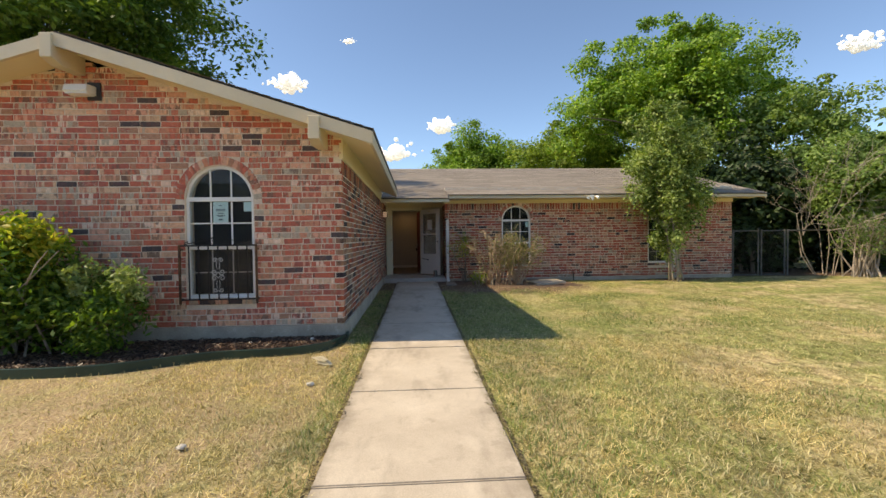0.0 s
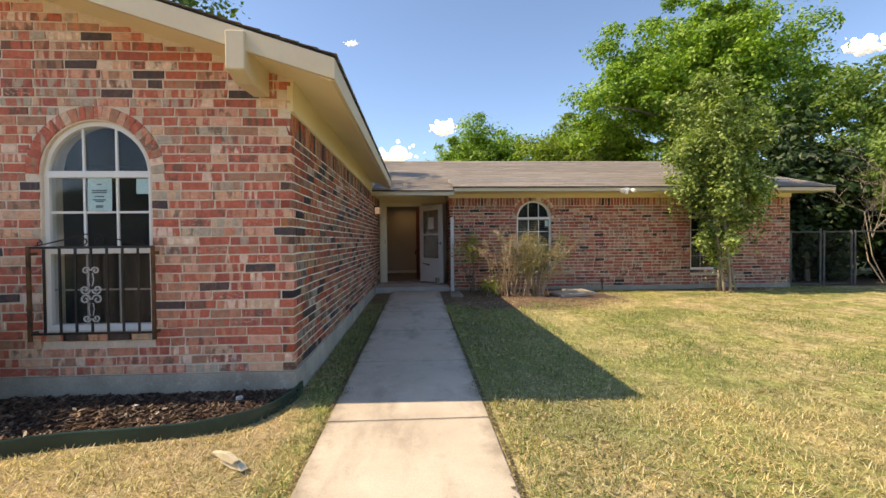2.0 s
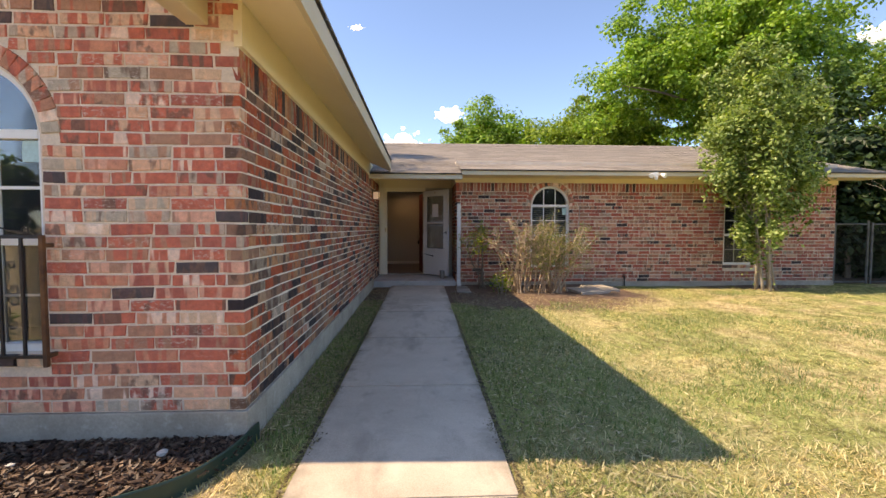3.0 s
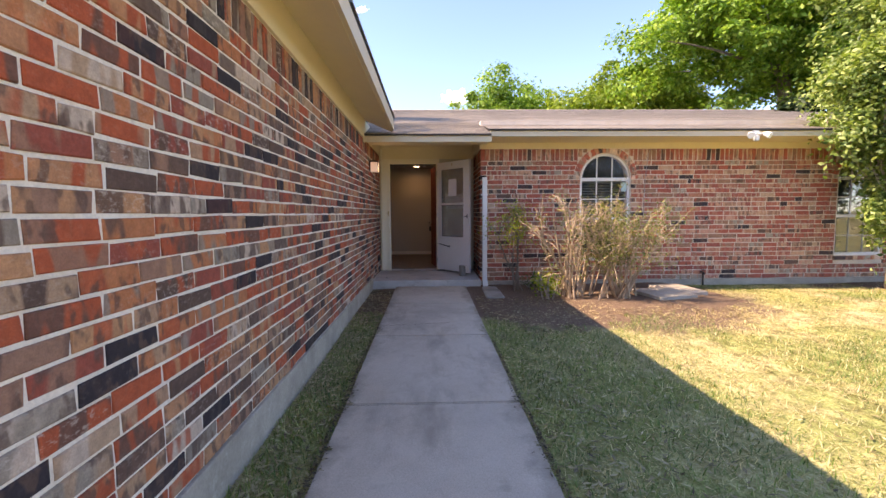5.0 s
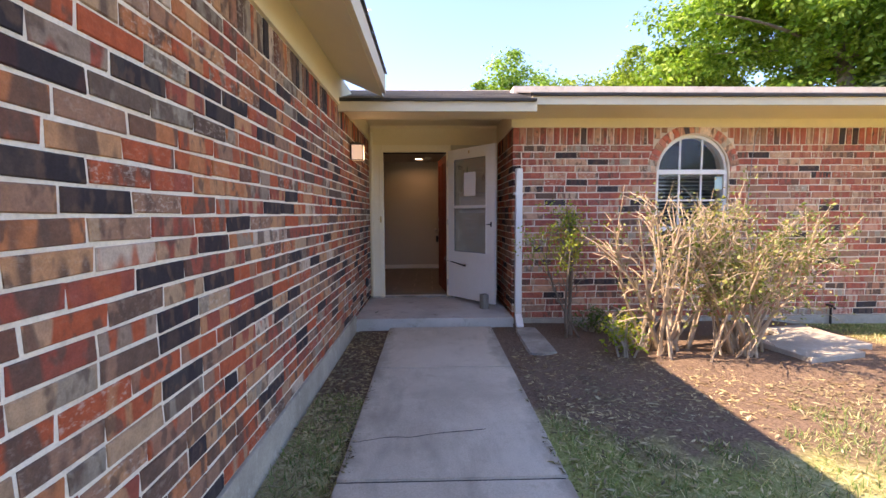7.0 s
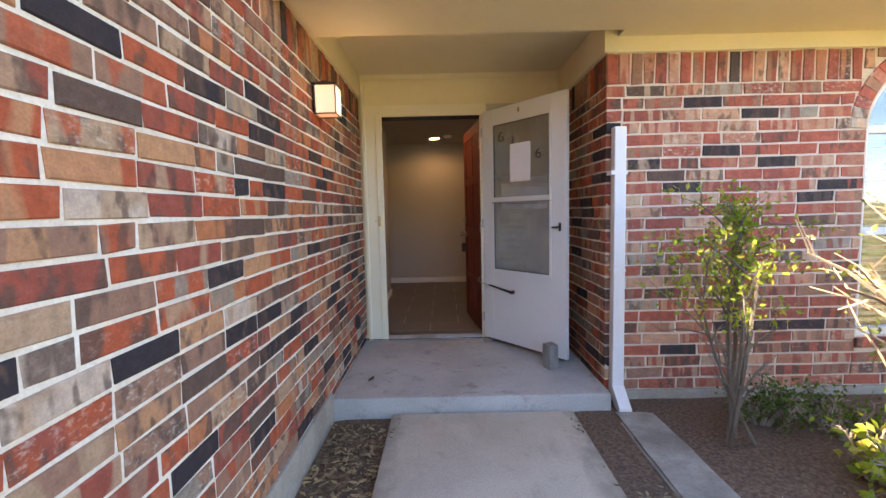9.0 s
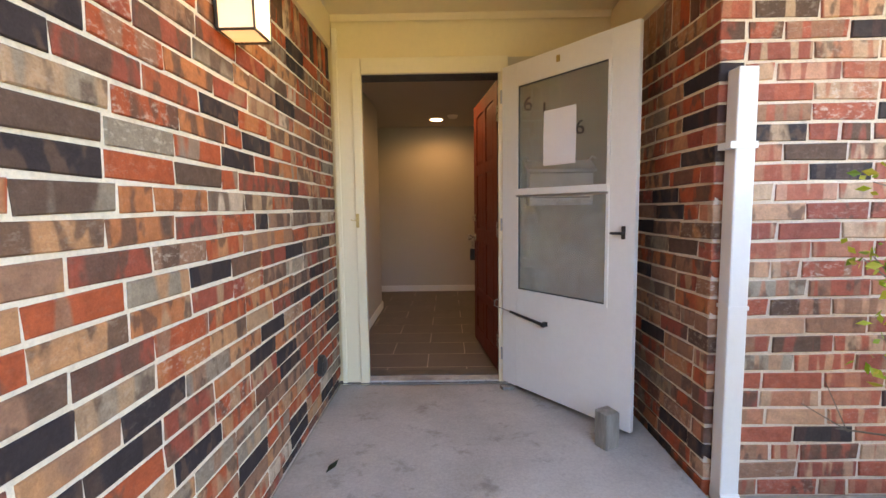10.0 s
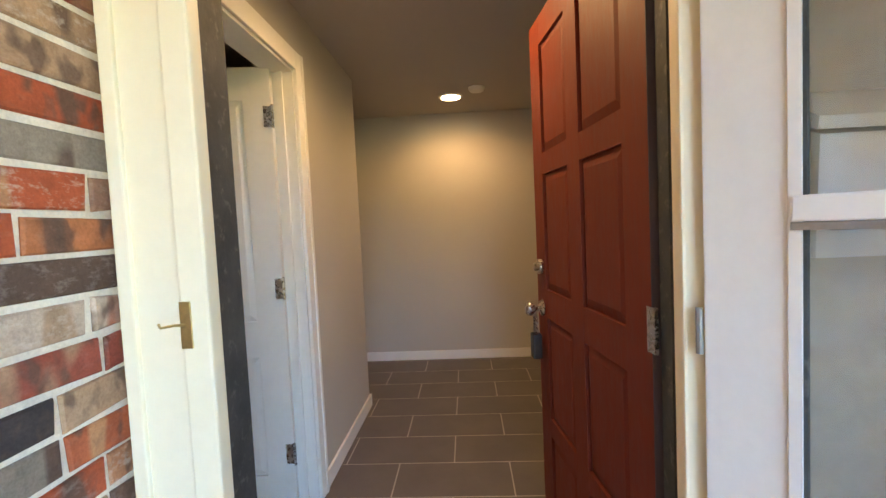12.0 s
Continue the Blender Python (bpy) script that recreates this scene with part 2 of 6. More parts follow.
def lamp_material(name, color, strength):
    m, nt, bsdf = nodes_of(name)
    bsdf.inputs["Base Color"].default_value = (0.9, 0.88, 0.82, 1)
    bsdf.inputs["Emission Color"].default_value = (*color, 1)
    bsdf.inputs["Emission Strength"].default_value = strength
    return m


def ground_material():
    m, nt, bsdf = nodes_of("lawn soil")
    pos = position(nt)
    big = noise_node(nt, 0.8, 6, 0.68, pos)
    mid = noise_node(nt, 3.5, 5, 0.7, pos)
    fine = noise_node(nt, 55, 4, 0.75, pos)
    straw = ramp_node(nt, fine.outputs["Fac"], [(0.3, (0.27, 0.20, 0.11)), (0.5, (0.55, 0.45, 0.27)), (0.72, (0.70, 0.61, 0.41))])
    green = ramp_node(nt, fine.outputs["Fac"], [(0.3, (0.14, 0.175, 0.05)), (0.7, (0.42, 0.45, 0.18))])
    f = ramp_node(nt, big.outputs["Fac"], [(0.41, (0, 0, 0)), (0.54, (0.9, 0.9, 0.9))])
    col = mix_node(nt, straw, green, f)
    thatch = noise_node(nt, 14, 5, 0.7, position(nt, (1, 0.7, 1)))
    col = mix_node(nt, col, ramp_node(nt, thatch.outputs["Fac"], [(0.34, (0.42, 0.38, 0.32)), (0.6, (1.14, 1.12, 1.08))]), 1.0, "MULTIPLY")
    patch = noise_node(nt, 4.5, 6, 0.7, position(nt, (1, 0.75, 1)))
    col = mix_node(nt, col, ramp_node(nt, patch.outputs["Fac"], [(0.36, (0.66, 0.70, 0.60)), (0.64, (1.28, 1.24, 1.2))]), 1.0, "MULTIPLY")
    soil = ramp_node(nt, fine.outputs["Fac"], [(0.3, (0.10, 0.062, 0.04)), (0.7, (0.25, 0.165, 0.11))])
    col = mix_node(nt, col, soil, ramp_node(nt, mid.outputs["Fac"], [(0.6, (0, 0, 0)), (0.74, (0.6, 0.6, 0.6))]))
    sep = nt.nodes.new("ShaderNodeSeparateXYZ")
    nt.links.new(pos, sep.inputs[0])
    wob = math_node(nt, "MULTIPLY", math_node(nt, "SUBTRACT", noise_node(nt, 2.2, 4, 0.6, pos).outputs["Fac"], 0.5), 1.1)
    for cx, cy, rx, ry in ((1.2, 8.8, 1.5, 4.6), (-0.8, 8.5, 0.5, 3.2)):
        dx = math_node(nt, "DIVIDE", math_node(nt, "SUBTRACT", sep.outputs[0], cx), rx)
        dy = math_node(nt, "DIVIDE", math_node(nt, "SUBTRACT", sep.outputs[1], cy), ry)
        r2 = math_node(nt, "ADD", math_node(nt, "ADD", math_node(nt, "MULTIPLY", dx, dx), math_node(nt, "MULTIPLY", dy, dy)), wob)
        turf = ramp_node(nt, fine.outputs["Fac"], [(0.3, (0.15, 0.17, 0.05)), (0.5, (0.27, 0.30, 0.10)), (0.72, (0.48, 0.45, 0.24))])
        col = mix_node(nt, col, turf, ramp_node(nt, r2, [(0.45, (0.5, 0.5, 0.5)), (1.1, (0, 0, 0))]))
    worn = ramp_node(nt, fine.outputs["Fac"], [(0.3, (0.20, 0.135, 0.08)), (0.5, (0.42, 0.31, 0.19)), (0.72, (0.62, 0.50, 0.34))])
    side = math_node(nt, "ADD", sep.outputs[0], math_node(nt, "MULTIPLY", wob, 0.8))
    col = mix_node(nt, col, worn, math_node(nt, "MULTIPLY", ramp_node(nt, math_node(nt, "MULTIPLY", side, -1.0), [(0.7, (0, 0, 0)), (1.0, (1, 1, 1))]), ramp_node(nt, mid.outputs["Fac"], [(0.36, (0.35, 0.35, 0.35)), (0.56, (0.92, 0.92, 0.92))])))
    soil_and_shade = ramp_node(nt, fine.outputs["Fac"], [(0.3, (0.085, 0.058, 0.042)), (0.5, (0.175, 0.117, 0.083)), (0.7, (0.29, 0.20, 0.14))])
    # Bare soil; the last ellipse darkens the lawn for shade behind the gate.
    for cx, cy, rx, ry in ((2.2, 12.4, 2.5, 2.25), (0.7, 13.1, 0.6, 1.9), (-0.8, 13.0, 0.5, 2.1), (7.6, 13.2, 1.3, 0.6), (13.2, 14.6, 4.6, 1.6)):
        dx = math_node(nt, "DIVIDE", math_node(nt, "SUBTRACT", sep.outputs[0], cx), rx)
        dy = math_node(nt, "DIVIDE", math_node(nt, "SUBTRACT", sep.outputs[1], cy), ry)
        r2 = math_node(nt, "ADD", math_node(nt, "MULTIPLY", dx, dx), math_node(nt, "MULTIPLY", dy, dy))
        r2 = math_node(nt, "ADD", r2, wob)
        col = mix_node(nt, col, soil_and_shade, ramp_node(nt, r2, [(0.75, (1, 1, 1)), (1.0, (0, 0, 0))]))
    nt.links.new(col, bsdf.inputs["Base Color"])
    bsdf.inputs["Roughness"].default_value = 0.95
    bsdf.inputs["Specular IOR Level"].default_value = 0.1
    clods = noise_node(nt, 21, 6, 0.7, pos)
    bump_node(nt, bsdf, clods.outputs["Fac"], 0.8, 0.03)
    return m


def shingle_material(name, island):
    m, nt, bsdf = nodes_of(name)
    rnd = nt.nodes.new("ShaderNodeNewGeometry").outputs["Random Per Island"] if island else nt.nodes.new("ShaderNodeObjectInfo").outputs["Random"]
    col = ramp_node(nt, rnd, [(0.0, (0.215, 0.182, 0.152)), (0.5, (0.265, 0.226, 0.19)), (1.0, (0.315, 0.27, 0.228))])
    grit = noise_node(nt, 130, 3, 0.8, position(nt))
    col = mix_node(nt, col, ramp_node(nt, grit.outputs["Fac"], [(0.3, (0.9, 0.9, 0.9)), (0.7, (1.08, 1.08, 1.08))]), 1.0, "MULTIPLY")
    nt.links.new(col, bsdf.inputs["Base Color"])
    bsdf.inputs["Roughness"].default_value = 0.95
    bump_node(nt, bsdf, grit.outputs["Fac"], 0.08, 0.002)
    return m


def board_material():
    """Concrete with hairline stains, for the walk."""
    m, nt, bsdf = nodes_of("walk concrete")
    pos = position(nt)
    big = noise_node(nt, 1.3, 6, 0.65, pos)
    fine = noise_node(nt, 120, 4, 0.8, pos)
    col = ramp_node(nt, big.outputs["Fac"], [(0.3, (0.44, 0.37, 0.29)), (0.55, (0.56, 0.48, 0.38)), (0.75, (0.62, 0.54, 0.435))])
    col = mix_node(nt, col, ramp_node(nt, fine.outputs["Fac"], [(0.3, (0.8, 0.8, 0.8)), (0.7, (1.14, 1.14, 1.14))]), 1.0, "MULTIPLY")
    spots = noise_node(nt, 9, 3, 0.5, pos)
    col = mix_node(nt, col, (0.33, 0.27, 0.21), ramp_node(nt, spots.outputs["Fac"], [(0.63, (0, 0, 0)), (0.78, (0.5, 0.5, 0.5))]))
    streak = noise_node(nt, 2.6, 5, 0.62, position(nt, (1.5, 0.45, 1)))
    col = mix_node(nt, col, (0.24, 0.195, 0.15), ramp_node(nt, streak.outputs["Fac"], [(0.53, (0, 0, 0)), (0.74, (0.55, 0.55, 0.55))]))
    pale = noise_node(nt, 5.5, 4, 0.6, position(nt, (1.0, 0.6, 1)))
    col = mix_node(nt, col, (0.64, 0.56, 0.45), ramp_node(nt, pale.outputs["Fac"], [(0.56, (0, 0, 0)), (0.75, (0.5, 0.5, 0.5))]))
    sep = nt.nodes.new("ShaderNodeSeparateXYZ")
    nt.links.new(pos, sep.inputs[0])
    rim = math_node(nt, "ABSOLUTE", math_node(nt, "ADD", sep.outputs[0], 0.04))
    rag = math_node(nt, "MULTIPLY", math_node(nt, "SUBTRACT", noise_node(nt, 4.0, 5, 0.65, pos).outputs["Fac"], 0.5), 0.5)
    col = mix_node(nt, col, (0.20, 0.165, 0.12), ramp_node(nt, math_node(nt, "ADD", rim, rag), [(0.47, (0, 0, 0)), (0.62, (0.6, 0.6, 0.6))]))
    nt.links.new(col, bsdf.inputs["Base Color"])
    bsdf.inputs["Roughness"].default_value = 0.9
    bsdf.inputs["Specular IOR Level"].default_value = 0.25
    bump_node(nt, bsdf, fine.outputs["Fac"], 0.35, 0.004)
    return m


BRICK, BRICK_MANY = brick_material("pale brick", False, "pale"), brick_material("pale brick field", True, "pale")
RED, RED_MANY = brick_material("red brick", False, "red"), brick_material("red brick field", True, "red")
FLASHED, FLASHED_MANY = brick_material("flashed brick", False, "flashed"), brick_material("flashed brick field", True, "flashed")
MORTAR = surface("mortar", (0.75, 0.65, 0.53), (0.86, 0.77, 0.65), 5, 90, 0.95, 0.6, wear=(0.50, 0.40, 0.30), wear_amount=0.5, spec=0.2)
TAN_MORTAR = surface("tan mortar", (0.70, 0.575, 0.455), (0.80, 0.675, 0.545), 5, 90, 0.95, 0.6, wear=(0.45, 0.35, 0.26), wear_amount=0.5, spec=0.2)
FOOTING = surface("footing concrete", (0.33, 0.285, 0.23), (0.47, 0.415, 0.34), 2.6, 60, 0.92, 0.5, wear=(0.58, 0.54, 0.47), wear_amount=0.6, spec=0.25)
PORCH = surface("porch concrete", (0.40, 0.375, 0.34), (0.54, 0.51, 0.47), 1.8, 80, 0.9, 0.35, wear=(0.22, 0.195, 0.165), wear_amount=0.7, spec=0.3)
WALK = board_material()
OLDSLAB = surface("dirty old concrete", (0.26, 0.235, 0.20), (0.42, 0.385, 0.33), 5, 70, 0.95, 0.8, wear=(0.14, 0.12, 0.10), wear_amount=0.5, spec=0.2, depth=0.008)
SOIL = surface("bare soil", (0.13, 0.082, 0.055), (0.24, 0.155, 0.105), 2.5, 30, 0.96, 0.9, depth=0.02, spec=0.1)
LAWN = ground_material()
CREAM = surface("cream paint", (0.78, 0.665, 0.43), (0.82, 0.705, 0.47), 1.2, 30, 0.6, 0.1, wear=(0.60, 0.51, 0.34), wear_amount=0.15, grit=0.03)
FASCIA = surface("pale trim paint", (0.60, 0.505, 0.355), (0.66, 0.56, 0.40), 1.4, 30, 0.55, 0.1, wear=(0.66, 0.59, 0.47), wear_amount=0.2, grit=0.03)
WHITE = surface("white paint", (0.79, 0.775, 0.74), (0.83, 0.815, 0.785), 1.5, 35, 0.45, 0.05, wear=(0.70, 0.69, 0.66), wear_amount=0.12, grit=0.025)
JAMB = surface("ivory jamb paint", (0.82, 0.73, 0.54), (0.84, 0.755, 0.565), 1.5, 35, 0.5, 0.06, wear=(0.66, 0.60, 0.48), wear_amount=0.15, grit=0.025)
SHINGLE, SHINGLE_MANY = shingle_material("shingle", False), shingle_material("shingle field", True)
TAR = surface("roof edge", (0.03, 0.028, 0.028), (0.05, 0.046, 0.045), 3, 60, 0.9, 0.2)
IRON = surface("black iron", (0.016, 0.015, 0.016), (0.035, 0.03, 0.03), 8, 90, 0.5, 0.2, metal=0.3, wear=(0.14, 0.055, 0.025), wear_amount=0.45)
RUST = surface("rusted iron", (0.06, 0.03, 0.02), (0.20, 0.09, 0.035), 9, 90, 0.8, 0.4, metal=0.2)
CHROME = surface("satin nickel", (0.55, 0.53, 0.50), (0.62, 0.60, 0.57), 6, 80, 0.28, 0.03, metal=1.0)
BRASS = surface("brass", (0.55, 0.40, 0.16), (0.62, 0.47, 0.22), 8, 80, 0.38, 0.05, metal=1.0)
BLACK = surface("black plastic", (0.02, 0.02, 0.022), (0.03, 0.03, 0.032), 6, 80, 0.45, 0.05)
REDDOOR = surface("red door paint", (0.16, 0.026, 0.014), (0.195, 0.034, 0.018), 2, 60, 0.58, 0.12, spec=0.3, stretch=(1, 1, 0.25))
DOOREDGE = surface("dark weathered door edge", (0.07, 0.05, 0.055), (0.12, 0.085, 0.085), 6, 60, 0.7, 0.3, stretch=(1, 1, 0.3))
SEAL = surface("dark weatherstrip", (0.035, 0.04, 0.042), (0.07, 0.075, 0.075), 7, 60, 0.7, 0.3, wear=(0.35, 0.34, 0.32), wear_amount=0.35)
HALLWALL = surface("greige wall paint", (0.50, 0.465, 0.42), (0.525, 0.49, 0.44), 1.0, 220, 0.8, 0.25, depth=0.003, grit=0.05)
HALLCEIL = surface("greige ceiling paint", (0.46, 0.42, 0.375), (0.485, 0.445, 0.40), 1.0, 200, 0.9, 0.3, depth=0.003, grit=0.05)
TILE = surface("taupe tile", (0.115, 0.099, 0.090), (0.145, 0.126, 0.114), 3.0, 60, 0.5, 0.05)
GROUT = surface("tile grout", (0.42, 0.385, 0.34), (0.50, 0.46, 0.41), 8, 120, 0.95, 0.3)
GLASS, DUSTY = glass_material("window glass", 0.02), glass_material("dusty glass", 0.09)
HAZED = glass_material("hazed glass", 0.17)
# White slats greyed, so that the room's dimness is in their colour.
BLIND = surface("blind slats greyed for the dim room", (0.26, 0.29, 0.29), (0.34, 0.37, 0.36), 3, 60, 0.6, 0.05)
PAPER = surface("paper", (0.82, 0.81, 0.84), (0.84, 0.83, 0.86), 2, 50, 0.8, 0.0, grit=0.01)
BLUEPAPER = surface("blue paper", (0.42, 0.62, 0.62), (0.48, 0.67, 0.66), 2, 50, 0.8, 0.03)
INK = surface("printing ink", (0.10, 0.16, 0.18), (0.14, 0.20, 0.22), 4, 60, 0.8, 0.0)
WORNSILL = surface("worn sill paint", (0.34, 0.325, 0.30), (0.60, 0.585, 0.555), 7, 60, 0.7, 0.3, wear=(0.16, 0.145, 0.13), wear_amount=0.6)
OLDWOOD = surface("weathered grey wood", (0.20, 0.18, 0.16), (0.34, 0.31, 0.27), 9, 60, 0.9, 0.6, stretch=(3, 3, 0.4))
PALEWOOD = surface("pale split wood", (0.52, 0.44, 0.30), (0.64, 0.56, 0.40), 9, 60, 0.85, 0.4)
BARK = surface("bark", (0.16, 0.125, 0.095), (0.27, 0.22, 0.17), 6, 40, 0.95, 0.9, stretch=(2, 2, 0.4), depth=0.02)
TWIG = surface("bare twig", (0.31, 0.215, 0.14), (0.50, 0.38, 0.265), 8, 60, 0.9, 0.3)
GREYTWIG = surface("grey twig", (0.28, 0.23, 0.18), (0.42, 0.35, 0.28), 8, 60, 0.9, 0.3)
EDGING = surface("green edging", (0.012, 0.035, 0.024), (0.022, 0.055, 0.036), 4, 50, 0.45, 0.15, wear=(0.08, 0.09, 0.07), wear_amount=0.3)
DULLGALV = surface("dull dark galvanised steel", (0.10, 0.10, 0.10), (0.17, 0.17, 0.16), 6, 60, 0.6, 0.1, metal=0.5)
GALV = surface("galvanised steel", (0.30, 0.30, 0.30), (0.40, 0.40, 0.40), 6, 60, 0.5, 0.1, metal=0.8)
# Near-black colour that stands in for the unlit rooms behind the windows.
ROOM_SHADE = surface("room surface darkened for shade", (0.05, 0.052, 0.055), (0.07, 0.07, 0.073), 1, 60, 0.9, 0.1)
# Cream panel behind the storm door, with its shade put into the colour.
SHADED_CREAM = surface("cream wall paint darkened for shade", (0.56, 0.515, 0.41), (0.59, 0.545, 0.44), 1.2, 30, 0.7, 0.1, grit=0.04)
STONE = surface("pale stone", (0.50, 0.46, 0.40), (0.62, 0.58, 0.52), 9, 60, 0.9, 0.4)
CLOUD = surface("cloud", (0.86, 0.87, 0.90), (0.92, 0.92, 0.93), 0.02, 0.2, 1.0, 0.0, spec=0.0)

# Slight glow stands in for light scattered through the clouds' undersides.
CLOUD.node_tree.nodes["Principled BSDF"].inputs["Emission Color"].default_value = (0.86, 0.92, 1.0, 1)
CLOUD.node_tree.nodes["Principled BSDF"].inputs["Emission Strength"].default_value = 0.3

# ---- the house: walls ----
XS, YG, YR, YD = -1.0, 6.2, 13.27, 14.41     # side wall, gable wall, wing wall, door wall
XP, XE, XL = 0.80, 9.57, -7.3                # porch wall, wing's end, gable's far corner
SLOPE, PEAK_X, EDGE_X, RAKE_Y = 0.31, -4.15, -0.555, 5.72
EAVE_TOP = 2.80
PITCH, COURSE, WING_COURSE, JOINT, DEPTH = 0.251, 0.0750, 0.0773, 0.0120, 0.095
SIDE_TOP, WING_TOP, WING_BASE = 2.53, 2.49, 0.28


def gable_top(x):
    return EAVE_TOP + SLOPE * (EDGE_X - PEAK_X) - SLOPE * abs(x - PEAK_X)


def hole_half(hole, z):
    """Half the width of an arched opening at a height, or 0."""
    uc, half, sill, spring = hole
    if z < sill or z > spring + half:
        return 0.0
    return half if z <= spring else math.sqrt(max(half * half - (z - spring) ** 2, 0.0))


def wall_body(bm, u0, u1, z0, top, holes, to_world, near, far):
    """The backing of a brick wall between two depths, with arched openings that go through."""
    cuts = sorted({u0, u1, *[h[0] + s * h[1] for h in holes for s in (-1, 1)]})
    slices = []
    for a, b in zip(cuts, cuts[1:]):
        inside = [h for h in holes if abs((a + b) / 2 - h[0]) < h[1]]
        n = 20 if inside else max(1, int((b - a) / 0.8))
        for i in range(n):
            slices.append((a + (b - a) * i / n, a + (b - a) * (i + 1) / n, inside[0] if inside else None))
    for a, b, h in slices:
        pieces = [((z0, z0), (top(a), top(b)))]
        if h:
            def arch(u):
                return h[3] + math.sqrt(max(h[1] ** 2 - (u - h[0]) ** 2, 0.0))
            pieces = [((z0, z0), (h[2], h[2])), ((arch(a), arch(b)), (top(a), top(b)))]
        for (la, lb), (ta, tb) in pieces:
            vs = [bm.verts.new(to_world(u, z, d)) for d in (near, far) for u, z in ((a, la), (b, lb), (b, tb), (a, ta))]
            fs = [bm.faces.new([vs[i] for i in q]) for q in ((0, 1, 2, 3), (4, 5, 6, 7), (0, 1, 5, 4), (1, 2, 6, 5), (2, 3, 7, 6), (3, 0, 4, 7))]
            bmesh.ops.recalc_face_normals(bm, faces=fs)


BRICK_SHAPES = {}


def brick_corners(w, h, d=DEPTH, b=0.004, rough=None):
    c = []
    for y, e in ((d, 0.0), (b, 0.0), (0.0, b)):
        c += [(-w / 2 + e, y, -h / 2 + e), (w / 2 - e, y, -h / 2 + e), (w / 2 - e, y, h / 2 - e), (-w / 2 + e, y, h / 2 - e)]
    c = np.array(c)
    if rough is not None:
        rng = np.random.default_rng(rough)
        shift = rng.normal(0, 0.0024, (4, 3)) * np.array([1, 0.15, 1])
        c[4:8] += shift
        c[8:12] += shift + rng.normal(0, 0.0008, (4, 3)) * np.array([1, 0.3, 1])
    return c


BRICK_FACES = np.array([(8, 9, 10, 11)] + [(4 + i, 4 + (i + 1) % 4, 8 + (i + 1) % 4, 8 + i) for i in range(4)] + [(i, (i + 1) % 4, 4 + (i + 1) % 4, 4 + i) for i in range(4)])


def lay_bricks(wall, bricks, to_world, turn, near_box, single, many):
    """Bricks as pieces of their own in the nearest stretch; the rest as one field."""
    rng = random.Random(len(bricks))
    ulo, uhi, zlo, zhi = near_box
    verts, faces, n, singles = [], [], 0, 0
    for ua, ub, za, zb in bricks:
        w, h = ub - ua, zb - za
        if w < 0.02 or h < 0.02:
            continue
        uc, zc, proud = (ua + ub) / 2, (za + zb) / 2, rng.uniform(-0.0025, 0.001)
        tilt = rng.uniform(-0.35, 0.35)
        m = Matrix.Translation(to_world(uc, zc, proud)) @ turn @ pose(0, 0, 0, 0, tilt, rng.uniform(-0.5, 0.5))
        if ulo < uc < uhi and zlo < zc < zhi and singles < 300:
            key = (round(w, 2), round(h, 3), singles % 5, single.name)
            if key not in BRICK_SHAPES:
                BRICK_SHAPES[key] = loose_mesh("brick", brick_corners(key[0], key[1], rough=key[2] + 10), BRICK_FACES, single)
            ob = new("brick", BRICK_SHAPES[key])
            ob.parent = wall
            ob.matrix_local = m
            singles += 1
        else:
            c = brick_corners(w, h, rough=n)
            verts.append(c @ np.array(m.to_3x3()).T + np.array(m.translation))
            faces.append(BRICK_FACES + n)
            n += 12
    if verts:
        field = new("brickwork", loose_mesh("brickwork", np.concatenate(verts), np.concatenate(faces), many))
        field.parent = wall
        tagged(field, kind="stuff")


def running_bond(u0, u1, z0, top, holes, ends=(0, 0), rows=60, ring=0.115, seed=1, course_h=COURSE):
    """Courses of bricks cut to the wall's outline and openings. ends: 1 where a corner interlocks."""
    rng = random.Random(seed)
    out = []
    for r in range(rows):
        za, zb = z0 + r * course_h + JOINT / 2, z0 + (r + 1) * course_h - JOINT / 2
        lo = u0 + (DEPTH + JOINT if ends[0] == 1 + r % 2 else 0)
        hi = u1 - (DEPTH + JOINT if ends[1] == 1 + r % 2 else 0)
        spans = [(lo, hi)]
        for h in holes:
            grown = (h[0], h[1] + ring, h[2] - 0.085, h[3])
            half = max(hole_half(grown, za), hole_half(grown, zb))
            if zb < h[3]:
                half = h[1] + 0.012 if half > 0 else 0.0
            if half > 0:
                spans = [s for a, b in spans for s in ((a, min(b, h[0] - half)), (max(a, h[0] + half), b)) if s[1] - s[0] > 0.02]
        start = u0 - PITCH + (r % 2) * PITCH / 2 + rng.uniform(-0.03, 0.03)
        course = []
        u = start
        while u < u1:
            step = PITCH if rng.random() > 0.07 else PITCH / 2
            for a, b in spans:
                a2, b2 = max(u + JOINT / 2, a), min(u + step - JOINT / 2, b)
                limit = min(top(a2), top(b2)) if b2 > a2 else 0
                if b2 - a2 > 0.045 and limit > za + 0.02:
                    course.append([a2, b2, za, min(zb, limit)])
            u += step
        for a, b in spans:
            inside = [q for q in course if q[0] >= a - 1e-4 and q[1] <= b + 1e-4]
            if inside and inside[0][0] - a < 0.07:
                inside[0][0] = a
            if inside and b - inside[-1][1] < 0.07:
                inside[-1][1] = b
        out += [tuple(q) for q in course]
    return out


